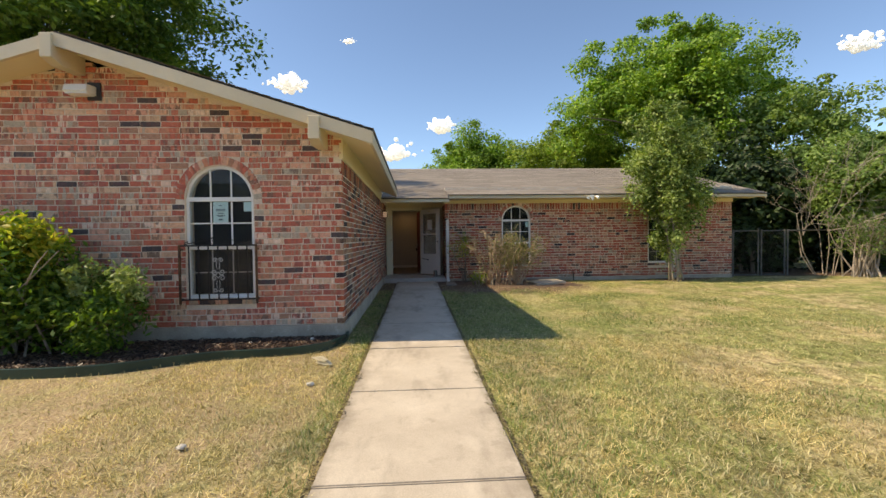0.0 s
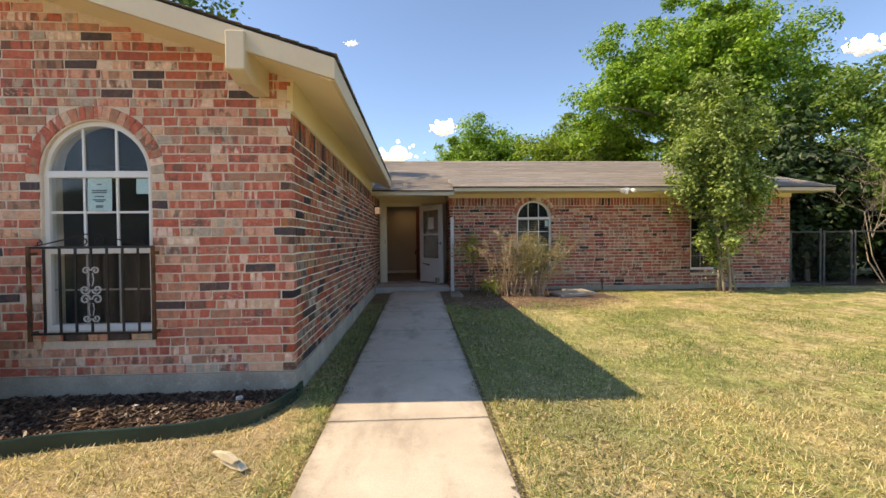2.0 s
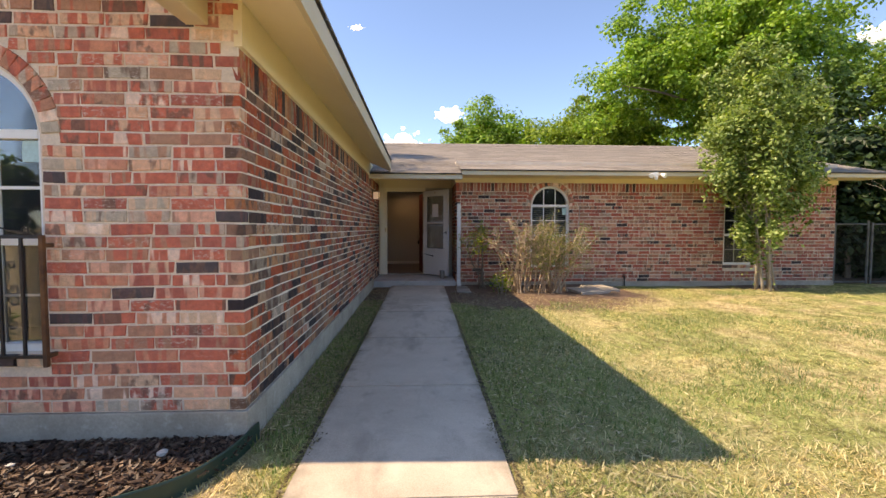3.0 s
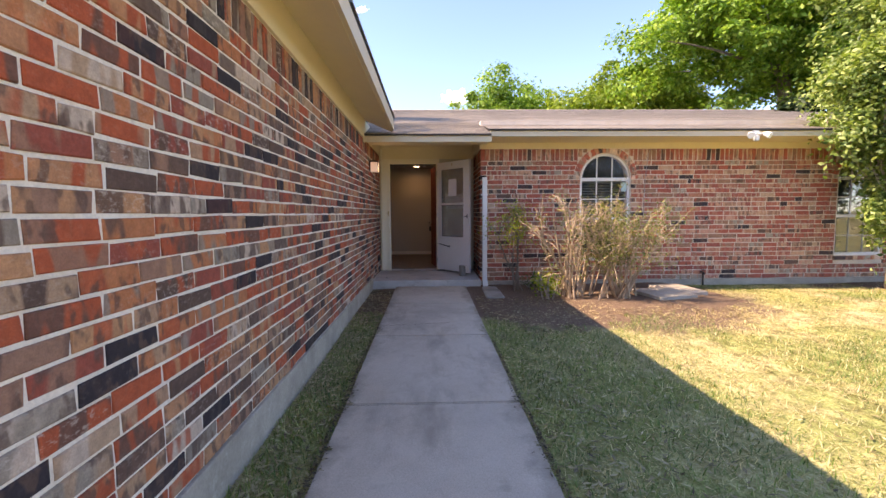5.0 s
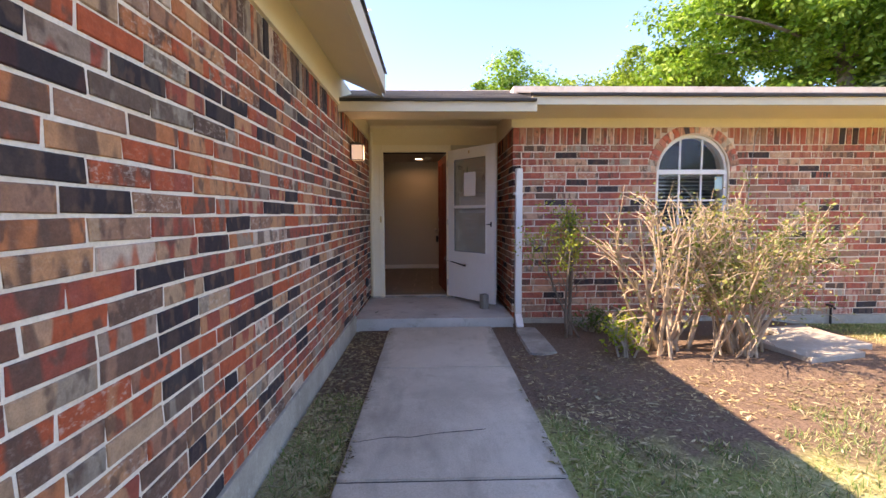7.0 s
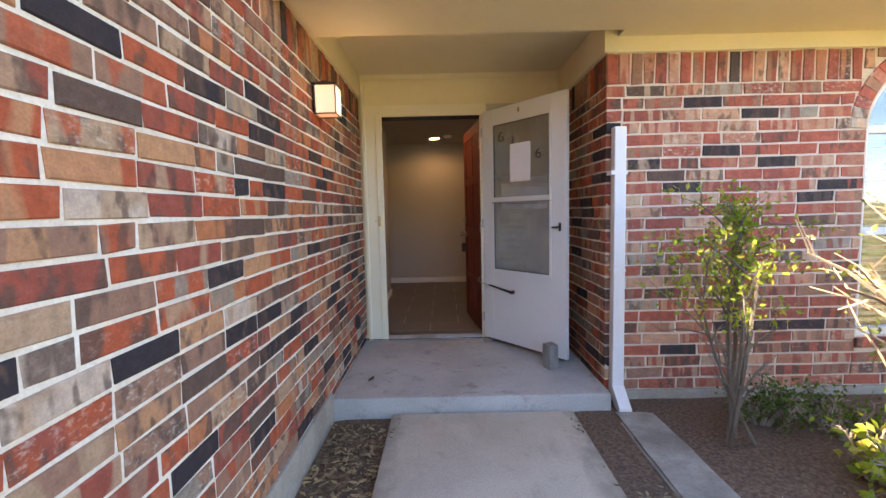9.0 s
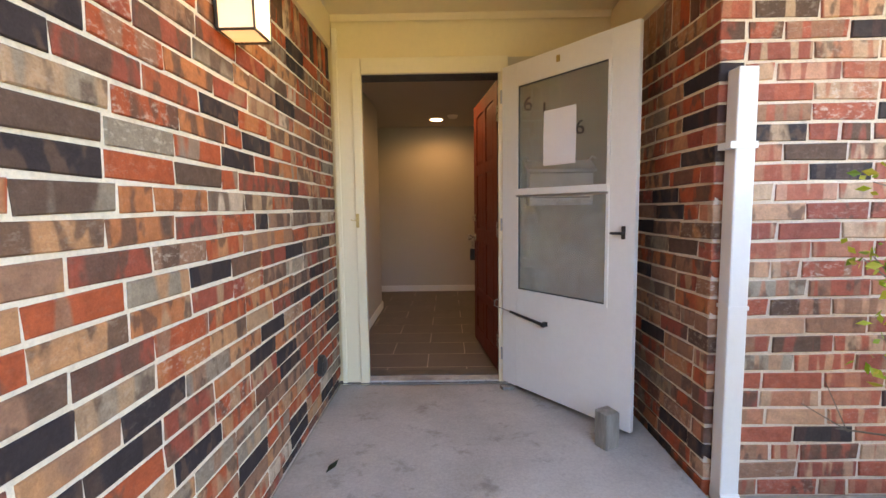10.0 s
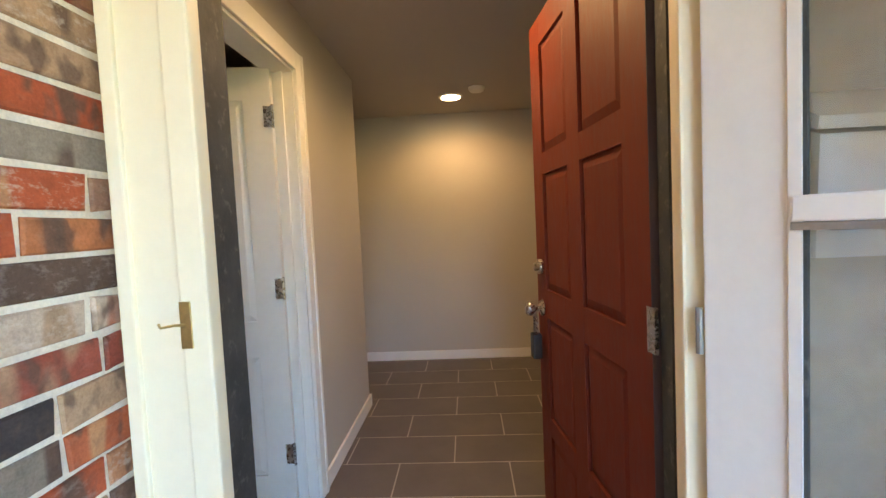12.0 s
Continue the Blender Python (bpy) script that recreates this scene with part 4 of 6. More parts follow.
def half_disc(r, d, spring, n=24, x0=None, x1=None):
    bm = bmesh.new()
    pts = [(r * math.cos(math.pi * i / n), spring + r * math.sin(math.pi * i / n)) for i in range(n + 1)]
    return prism(pts, "y", d, d + 0.004, bm)


def arched_window(name, hole, yface, label, blinds=False):
    uc, half, sill, spring = hole
    w = thing(name, label, "window", kind="structure", at=(uc, yface, 0))
    d = 0.055
    mid = sill + (spring - sill) * 0.515
    fr = 0.035
    bm = arc_band(half - fr, half + 0.004, d - 0.02, d + 0.05, spring)
    for s in (-1, 1):
        box(min(s * half, s * (half - fr)), max(s * half, s * (half - fr)), d - 0.02, d + 0.05, sill, spring, bm)
    box(-half, half, d - 0.025, d + 0.05, sill, sill + 0.045, bm)
    part("window_frame", bm, WHITE, w, "white aluminium frame")
    part("transom_rail", box(-half + fr, half - fr, d - 0.022, d + 0.03, spring - 0.028, spring + 0.026, bevel=0.004), WHITE, w)
    part("meeting_rail", box(-half + fr, half - fr, d - 0.022, d + 0.03, mid - 0.03, mid + 0.02, bevel=0.004), WHITE, w)
    third = (2 * half - 2 * fr) / 3
    for k in (-0.5, 0.5):
        x = k * third
        zt = spring + math.sqrt((half - fr) ** 2 - x * x)
        part("muntin", box(x - 0.009, x + 0.009, d, d + 0.018, spring + 0.026, zt), WHITE, w)
        part("muntin", box(x - 0.009, x + 0.009, d, d + 0.018, mid + 0.02, spring - 0.028), WHITE, w)
        part("muntin", box(x - 0.007, x + 0.007, d + 0.012, d + 0.024, sill + 0.045, mid - 0.03), GALV, w)
    zq = (mid + spring) / 2
    part("muntin", box(-half + fr, half - fr, d + 0.001, d + 0.017, zq - 0.009, zq + 0.009), WHITE, w)
    zq = (mid + sill) / 2
    part("muntin", box(-half + fr, half - fr, d + 0.013, d + 0.023, zq - 0.007, zq + 0.007), GALV, w)
    for nm, bm in (("pane", half_disc(half - fr, d + 0.008, spring + 0.02)), ("pane", box(-half + fr, half - fr, d + 0.007, d + 0.011, mid, spring - 0.02)), ("pane", box(-half + fr, half - fr, d + 0.016, d + 0.020, sill + 0.04, mid))):
        ob = part(nm, bm, GLASS, w)
        ob.visible_shadow = False
    if blinds:
        bl = thing("window_blind", "slatted blind drawn behind the window, greyed for the dim room", "blind", at=(uc, yface, 0))
        top = spring - 0.06
        n = int((top - sill) / 0.045)
        for i in range(n):
            z = top - i * 0.045
            part("slat", prism([(d + 0.16, z), (d + 0.20, z + 0.012), (d + 0.2005, z + 0.010), (d + 0.1605, z - 0.002)], "x", -half, half), BLIND, bl)
        part("head_rail", box(-half, half, d + 0.15, d + 0.21, top + 0.02, top + 0.06), BLIND, bl)
    return w


arched_window("window_1", W1, YG, "white arched window with small panes in the brick gable")
arched_window("window_2", W2, YR, "white arched window with a blind in the wing", True)
arched_window("window_3", W3, YR, "white arched window in the wing behind the tree")


def notice(name, label, x0, x1, y, z0, z1, material, bars, group=""):
    t = thing(name, label, "notice", group, at=((x0 + x1) / 2, y, (z0 + z1) / 2))
    w, h = (x1 - x0) / 2, (z1 - z0) / 2
    bm = bmesh.new()
    bmesh.ops.create_grid(bm, x_segments=4, y_segments=4, size=1.0)
    for v in bm.verts:
        v.co = Vector((v.co.x * w, 0.003 * math.sin(v.co.y * 2 + v.co.x), v.co.y * h))
    part("sheet", bm, material, t)
    for zc, ww in bars:
        part("printed_bar", box(-w * ww, w * ww, -0.006, -0.0055, zc * h - h * 0.035, zc * h + h * 0.035), INK, t)
    return t


notice("window_notice", "pale blue printed notice taped inside the window", -2.66, -2.47, YG + 0.052, 1.72, 1.99, BLUEPAPER, [(0.62, 0.2), (0.25, 0.62), (0.12, 0.62), (-0.12, 0.4), (-0.32, 0.55), (-0.42, 0.35), (-0.68, 0.3), (-0.76, 0.3)])
notice("window_notice", "small pale blue card taped in the window corner", -2.275, -2.175, YG + 0.052, 1.86, 1.985, BLUEPAPER, [])
notice("window_notice", "small pale card taped in the wing window", 3.20, 3.29, YR + 0.052, 1.78, 1.93, BLUEPAPER, [])


def spiral(cx, cz, r, turns, start, direction, y, n=22):
    return [(cx + r * (1 - 0.75 * i / n) * math.cos(start + direction * 2 * math.pi * turns * i / n), y, cz + r * (1 - 0.75 * i / n) * math.sin(start + direction * 2 * math.pi * turns * i / n)) for i in range(n + 1)]


def window_guard():
    g = thing("window_guard", "black wrought iron window guard with scrolls, rusted at the sides", "window guard", at=(W1[0], YG - 0.07, 0.68))
    hw, top = 0.475, 0.745
    for s in (-1, 1):
        part("side_post", box(s * hw - 0.012, s * hw + 0.012, -0.012, 0.012, 0.0, top + 0.01, bevel=0.002), RUST, g, "rusted square post")
        for z in (0.06, top - 0.05):
            part("wall_bracket", box(s * hw - 0.01, s * hw + 0.01, 0.012, 0.07, z - 0.012, z + 0.012), RUST, g)
    part("top_rail", box(-hw, hw, -0.008, 0.008, top - 0.01, top + 0.01, bevel=0.002), IRON, g)
    part("bottom_rail", box(-hw, hw, -0.008, 0.008, 0.05, 0.068, bevel=0.002), IRON, g)
    for i in range(7):
        x = -0.36 + i * 0.12
        part("bar", box(x - 0.007, x + 0.007, -0.007, 0.007, 0.068, top - 0.01), IRON, g)
    sc = bmesh.new()
    for s in (-1, 1):
        for cz, d in ((0.18, 1), (0.33, -1), (0.41, 1), (0.56, -1)):
            r = 0.040 if cz in (0.33, 0.41) else 0.030
            tube(spiral(s * (r + 0.006), cz, r, 1.2, math.pi if s > 0 else 0, d * s, -0.008), 0.0065, 6, sc)
        tube([(s * 0.01, -0.008, 0.20), (s * 0.022, -0.008, 0.26), (s * 0.012, -0.008, 0.30)], 0.004, 5, sc)
        tube([(s * 0.01, -0.008, 0.44), (s * 0.022, -0.008, 0.49), (s * 0.012, -0.008, 0.54)], 0.004, 5, sc)
    part("centre_scroll", sc, surface("pale cast iron", (0.42, 0.42, 0.42), (0.52, 0.52, 0.52), 6, 60, 0.5, 0.1), g, "pale grey cast scroll")
    for s in (-1, 1):
        pts = [(s * (0.02 + 0.40 * t), 0, top + 0.015 + 0.10 * (1 - t) ** 1.2 * (1 if t > 0.05 else 0.9)) for t in [i / 10 for i in range(11)]]
        part("crest_bar", tube(pts, 0.005, 6), IRON, g)
        part("crest_scroll", tube(spiral(s * 0.055, top + 0.05, 0.045, 1.3, math.pi / 2, -s, 0), 0.005, 6), IRON, g)
        part("crest_scroll", tube(spiral(s * 0.39, top + 0.035, 0.026, 1.2, math.pi / 2, s, 0), 0.0045, 6), IRON, g)


window_guard()

# ---- gable light, flood lamp, sconce, vent ----
gl = thing("security_light", "white boxy flood lamp on a dark wall plate under the gable", "wall lamp", at=(-4.06, YG, 3.36))
part("wall_plate", box(-0.06, 0.10, -0.02, 0.004, -0.10, 0.12, bevel=0.004), BLACK, gl, "dark mounting plate")
part("lamp_head", prism([(-0.02, 0.06), (-0.17, 0.05), (-0.20, -0.03), (-0.17, -0.06), (-0.02, -0.05)], "x", -0.22, 0.05), WHITE, gl)
part("lens", box(-0.21, 0.04, -0.185, -0.04, -0.064, -0.058), PAPER, gl)

fl = thing("flood_lamp", "white twin flood lamp under the eave", "flood lamp", at=(4.93, WEAVE_Y - 0.024, WEAVE_Z - 0.07))
part("base", lathe([(0.055, -0.03), (0.055, 0.0)], 18, axis="y"), WHITE, fl)
for s in (-1, 1):
    arm = part("arm", tube([(0, -0.02, 0), (s * 0.05, -0.05, -0.02), (s * 0.09, -0.06, -0.02)], 0.012, 8), WHITE, fl)
    hd = lathe([(0.018, 0.0), (0.035, -0.03), (0.05, -0.10), (0.048, -0.11)], 18, axis="y")
    bmesh.ops.transform(hd, matrix=Matrix.Translation((s * 0.10, -0.045, -0.015)) @ pose(0, 0, 0, 25, 0, s * 30), verts=hd.verts[:])
    part("lamp_head", hd, WHITE, fl, smooth=False)
part("sensor", box(-0.03, 0.03, -0.07, -0.01, -0.13, -0.05, bevel=0.01), WHITE, fl)

SHADE = lamp_material("lit sconce glass", (1.0, 0.52, 0.20), 0.09)
sc = thing("wall_sconce", "lit square wall sconce with cream glass in a dark frame", "wall lamp", at=(XS, 13.02, 2.17))
part("back_plate", box(0.0, 0.015, -0.05, 0.05, -0.07, 0.10, bevel=0.003), BLACK, sc)
part("glass_shade", prism([(-0.062, -0.078), (0.062, -0.078), (0.070, 0.076), (-0.070, 0.076)], "x", 0.018, 0.138), SHADE, sc, "glowing cream glass shade")
for yy in (-1, 1):
    for xx in (0.018, 0.138):
        part("frame_bar", tube([(xx, yy * 0.063, -0.082), (xx, yy * 0.071, 0.08)], 0.0045, 6), BLACK, sc)
cap = box(0.010, 0.146, -0.078, 0.078, 0.076, 0.086, bevel=0.002)
top_ring = [cap.verts.new(p) for p in ((0.014, -0.074, 0.086), (0.142, -0.074, 0.086), (0.142, 0.074, 0.086), (0.014, 0.074, 0.086))]
tip = cap.verts.new((0.06, 0.0, 0.122))
for k in range(4):
    cap.faces.new((top_ring[k], top_ring[(k + 1) % 4], tip))
part("frame_cap", cap, BLACK, sc, "dark peaked cap")
foot_rim = box(0.014, 0.142, -0.067, -0.059, -0.084, -0.078)
box(0.014, 0.142, 0.059, 0.067, -0.084, -0.078, foot_rim)
box(0.134, 0.142, -0.059, 0.059, -0.084, -0.078, foot_rim)
part("frame_foot", foot_rim, BLACK, sc)
ll = new("sconce_light", bpy.data.lights.new("sconce_light", "POINT"))
ll.data.energy, ll.data.color, ll.data.shadow_soft_size = 0.3, (1.0, 0.70, 0.42), 0.05
ll.location = (XS + 0.22, 13.02, 2.15)

vt = thing("wall_vent", "round black dryer vent cover low on the brick wall", "vent", at=(XS, 13.95, 0.62))
part("collar", lathe([(0.062, -0.004), (0.062, 0.02), (0.05, 0.028)], 24, axis="x"), BLACK, vt)
part("flap", lathe([(0.046, 0.026), (0.042, 0.034), (0.010, 0.038)], 20, axis="x"), BLACK, vt)

# ---- downspout, splash block, hose bib ----
ds = thing("downspout", "white metal downspout with an elbow at the porch corner", "downspout", at=(0.865, YR - 0.045, 0))
part("pipe", box(-0.038, 0.038, -0.035, 0.035, 0.34, 2.02, bevel=0.008), WHITE, ds)
part("elbow", prism([(0.035, 0.345), (-0.035, 0.345), (-0.16, 0.24), (-0.16, 0.18), (-0.12, 0.18), (0.035, 0.30)], "x", -0.038, 0.038), WHITE, ds)
part("strap", box(-0.06, 0.044, -0.039, 0.044, 1.72, 1.745), WHITE, ds)
part("seam", box(-0.0405, 0.0405, -0.0375, 0.0375, 1.10, 1.115), WHITE, ds)
sb = bmesh.new()
prism([(0.79, 13.08), (1.04, 13.06), (1.04, 12.62), (1.03, 12.16), (0.88, 12.11), (0.76, 12.15), (0.77, 12.6)], "z", 0.10, 0.226, sb)
bmesh.ops.bevel(sb, geom=sb.edges[:], offset=0.012, segments=2, affect="EDGES")
bmesh.ops.subdivide_edges(sb, edges=sb.edges[:], cuts=2, use_grid_fill=True)
for v in sb.verts:
    v.co += Vector((0.005, 0.006, 0.006)) * noise.noise(v.co * 14) + Vector((0, 0, 0.005)) * noise.noise(v.co * 31)
tagged(part("splash_block", sb, OLDSLAB), "old dirty grey concrete splash block on bare soil", "splash block")
wire = thing("wall_wire", "thin pale wire hanging down the brick from the eave", "wire", at=(3.62, YR, 0))
part("cable", tube([(0.03, -0.03, 2.49), (0.0, -0.012, 2.40), (-0.03, -0.006, 2.1), (-0.05, -0.006, 1.7), (-0.05, -0.006, 1.3)], 0.004, 6), GALV, wire)
hb = thing("hose_bib", "dark pipe with a garden tap on the footing", "tap", at=(4.60, YR - 0.012, 0.40))
part("spigot", tube([(0, 0.01, 0), (0, -0.06, 0), (0, -0.10, -0.03)], 0.014, 8), IRON, hb)
part("valve_handle", lathe([(0.03, -0.005), (0.034, 0.0), (0.03, 0.005)], 10, (0, -0.06, 0.04)), IRON, hb)
part("riser", tube([(0.02, -0.02, -0.02), (0.03, -0.02, -0.30)], 0.012, 8), IRON, hb)
for (px, py, ax, ay, rz) in ((3.35, 12.15, 0.62, 0.62, 12), (3.72, 12.45, 0.5, 0.7, 8)):
    bm = box(-ax / 2, ax / 2, -ay / 2, ay / 2, 0.0, 0.095, bevel=0.012)
    st = tagged(part("stepping_slab", bm, FOOTING), "pale weathered concrete slab lying on bare soil", "concrete slab", "slabs by the wall")
    st.matrix_world = pose(px, py, 0.175, 1.2, -0.8, rz)

# ---- door frame and doors ----
bm = box(-0.965, OX0, YD - 0.03, YD - 0.001, PORCH_Z, OTOP + 0.10, bevel=0.004)
box(-0.975, -0.945, YD - 0.04, YD - 0.001, PORCH_Z, OTOP + 0.28, bm, 0.004)
box(-0.855, OX0 + 0.004, YD - 0.042, YD - 0.001, PORCH_Z, OTOP + 0.02, bm, 0.006)
box(OX0 + 0.004, OX1 + 0.06, YD - 0.03, YD - 0.001, OTOP, OTOP + 0.10, bm, 0.004)
box(OX1 - 0.002, OX1 + 0.07, YD - 0.04, YD - 0.001, PORCH_Z, OTOP - 0.002, bm, 0.006)
structure("door_trim", bm, JAMB, "ivory painted door casing, chipped in places", "door casing")
bm = box(OX0 - 0.06, OX0 - 0.035, YD, YD + 0.16, PORCH_Z, OTOP + 0.018, bevel=0.003)
box(OX1 + 0.035, OX1 + 0.06, YD, YD + 0.16, PORCH_Z, OTOP + 0.018, bm, 0.003)
box(OX0 - 0.035, OX1 + 0.035, YD, YD + 0.16, OTOP, OTOP + 0.018, bm)
box(OX1 + 0.018, OX1 + 0.035, YD + 0.05, YD + 0.10, PORCH_Z, OTOP, bm)
structure("door_jamb", bm, SEAL, "dark scuffed door jamb with worn weatherstrip", "door frame")
sp = thing("strike_plate", "brass latch hook plate on the door casing", "latch plate", at=(-0.842, YD - 0.042, 1.437))
part("plate", box(-0.011, 0.011, -0.003, 0.001, -0.045, 0.045, bevel=0.001), BRASS, sp)
part("hook", tube([(0, -0.002, 0), (-0.012, -0.02, 0.004), (-0.03, -0.03, 0.002), (-0.036, -0.026, 0.008)], 0.0028, 6), BRASS, sp)
bm = box(OX0 - 0.015, OX1 + 0.015, YD - 0.035, YD + 0.06, PORCH_Z, PORCH_Z + 0.026, bevel=0.006)
structure("threshold", bm, WORNSILL, "worn white door sill", "door sill")
structure("threshold_strip", box(OX0 - 0.034, OX1 + 0.034, YD + 0.064, YD + 0.16, PORCH_Z, FLOOR_Z + 0.014, bevel=0.004), DULLGALV, "dull aluminium threshold strip", "door sill")


def storm_door():
    d = thing("storm_door", "white storm door with two dusty panes standing open", "storm door")
    d.matrix_world = pose(OX1 + 0.03, YD - 0.06, 0, 0, 0, math.degrees(math.atan2(-0.70, 0.55)))
    W, B, TP = 0.895, 0.365, 2.375
    g0, g1, zb, zm, zt = 0.122, 0.755, 0.985, 1.60, 2.25
    bm = box(0.0, g0, -0.015, 0.017, B, TP, bevel=0.004)
    box(g1, W, -0.015, 0.017, B, TP, bm, 0.004)
    box(g0, g1, -0.0145, 0.0165, zt, TP, bm, 0.003)
    part("door_frame", bm, WHITE, d)
    part("kick_panel", box(g0 - 0.002, g1 + 0.002, -0.013, 0.0155, B + 0.002, zb, bevel=0.003), WHITE, d, "white kick panel with scuffs")
    bead = box(g0, g0 + 0.016, -0.022, -0.012, zb, zt)
    box(g1 - 0.016, g1, -0.022, -0.012, zb, zt, bead)
    box(g0 + 0.016, g1 - 0.016, -0.022, -0.012, zb, zb + 0.016, bead)
    box(g0 + 0.016, g1 - 0.016, -0.022, -0.012, zt - 0.016, zt, bead)
    part("glazing_bead", bead, WHITE, d)
    gk = bmesh.new()
    for a, b, c, e in ((g0 + 0.016, g0 + 0.021, zb + 0.016, zt - 0.016), (g1 - 0.021, g1 - 0.016, zb + 0.016, zt - 0.016), (g0 + 0.021, g1 - 0.021, zb + 0.016, zb + 0.022), (g0 + 0.021, g1 - 0.021, zt - 0.021, zt - 0.016)):
        box(a, b, -0.016, -0.005, c, e, gk)
    part("gasket", gk, SEAL, d, "dark rubber glazing gasket")
    part("mid_rail", box(g0 + 0.004, g1 - 0.004, -0.028, 0.005, zm - 0.016, zm + 0.022, bevel=0.004), WHITE, d)
    part("mid_rail_channel", box(g0 + 0.004, g1 - 0.004, -0.026, 0.004, zm - 0.028, zm - 0.017), GALV, d, "dark aluminium channel")
    for z0, z1 in ((zb + 0.004, zm - 0.02), (zm + 0.02, zt - 0.004)):
        ob = part("pane", box(g0 + 0.006, g1 - 0.006, -0.004, 0.0, z0, z1), DUSTY if z0 > 1.3 else HAZED, d)
        ob.visible_shadow = False
    la = part("latch", box(W - 0.068, W - 0.048, -0.024, -0.0155, 1.345, 1.41, bevel=0.003), BLACK, d, "black latch with lever")
    part("lever", tube([(W - 0.058, -0.02, 1.375), (W - 0.060, -0.04, 1.375), (W - 0.115, -0.044, 1.374)], [0.008, 0.008, 0.006], 8), BLACK, la)
    cl = part("closer", tube([(0.10, -0.05, 0.855), (0.37, -0.05, 0.82)], [0.0075, 0.0105], 12), BLACK, d, "black pneumatic closer")
    part("closer_rod", tube([(-0.03, -0.06, 0.872), (0.10, -0.05, 0.855)], 0.004, 8), CHROME, cl)
    part("closer_bracket", box(0.35, 0.37, -0.055, -0.0155, 0.807, 0.833), BLACK, cl)
    part("jamb_bracket", tube([(-0.03, -0.06, 0.872), (-0.055, -0.03, 0.90), (-0.05, -0.002, 0.905)], 0.005, 6), GALV, cl)
    part("top_bracket", box(0.42, 0.44, -0.022, -0.0155, 2.30, 2.335), BRASS, d)
    for z in (0.55, 1.4, 2.2):
        part("hinge", tube([(-0.006, -0.018, z - 0.04), (-0.006, -0.018, z + 0.04)], 0.006, 8), GALV, d)
    pp = notice("door_notice", "blank white paper taped to the storm door glass", 0.30, 0.52, 0, 1.745, 2.055, PAPER, [])
    pp.matrix_world = d.matrix_world @ Matrix.Translation((0.435, -0.009, 1.90))


storm_door()

# wall behind the storm door: mailbox and house number
mb = thing("mailbox", "white metal wall mailbox with scroll hooks", "mailbox", at=(0.465, YD, 1.52))
part("body", prism([(-0.001, 0.0), (-0.09, 0.0), (-0.10, 0.20), (-0.001, 0.24)], "x", -0.20, 0.20), WHITE, mb)
part("lid", prism([(-0.001, 0.252), (-0.115, 0.205), (-0.118, 0.225), (-0.001, 0.29)], "x", -0.215, 0.215), WHITE, mb)
part("slot_strip", box(-0.18, 0.18, -0.098, -0.093, 0.045, 0.052), GALV, mb)
for s in (-1, 1):
    part("scroll_hook", tube([(s * 0.19, -0.01, 0.28), (s * 0.21, -0.04, 0.31), (s * 0.235, -0.02, 0.30)], 0.006, 6), WHITE, mb)
DIGIT = surface("weathered bronze digits", (0.06, 0.052, 0.042), (0.09, 0.08, 0.065), 9, 60, 0.5, 0.1, metal=0.2)
for ch, x, z in (("6", 0.268, 2.165), ("1", 0.373, 2.125), ("6", 0.603, 2.015)):
    cu = bpy.data.curves.new("house_digit", "FONT")
    cu.body, cu.size, cu.extrude, cu.align_x, cu.align_y = ch, 0.13, 0.006, "CENTER", "CENTER"
    cu.materials.append(DIGIT)
    ob = new("house_digit", cu)
    ob.matrix_world = pose(x, YD - 0.008, z, 90, 0, 0)
    tagged(ob, "bronze house number digit on the cream wall", "house number", "house number digits")

wb = bmesh.new()
box(-0.045, 0.045, -0.038, 0.038, 0, 0.185, wb, 0.006)
for v in wb.verts:
    v.co.x += 0.006 * noise.noise(v.co * 20)
    v.co.z += 0.012 * noise.noise(v.co * 31) if v.co.z > 0.1 else 0
blk = tagged(part("door_stop_block", wb, OLDWOOD), "weathered grey wood block propping the storm door", "door stop")
blk.matrix_world = pose(0.515, 13.585, PORCH_Z, 0, 0, 28)
bs = tagged(part("hinge_shim", box(-0.04, 0.04, -0.03, 0.03, 0, 0.022, bevel=0.004), OLDWOOD), "small grey wood shim under the storm door hinge", "wood shim")
bs.matrix_world = pose(0.12, 14.29, PORCH_Z, 0, 0, 10)


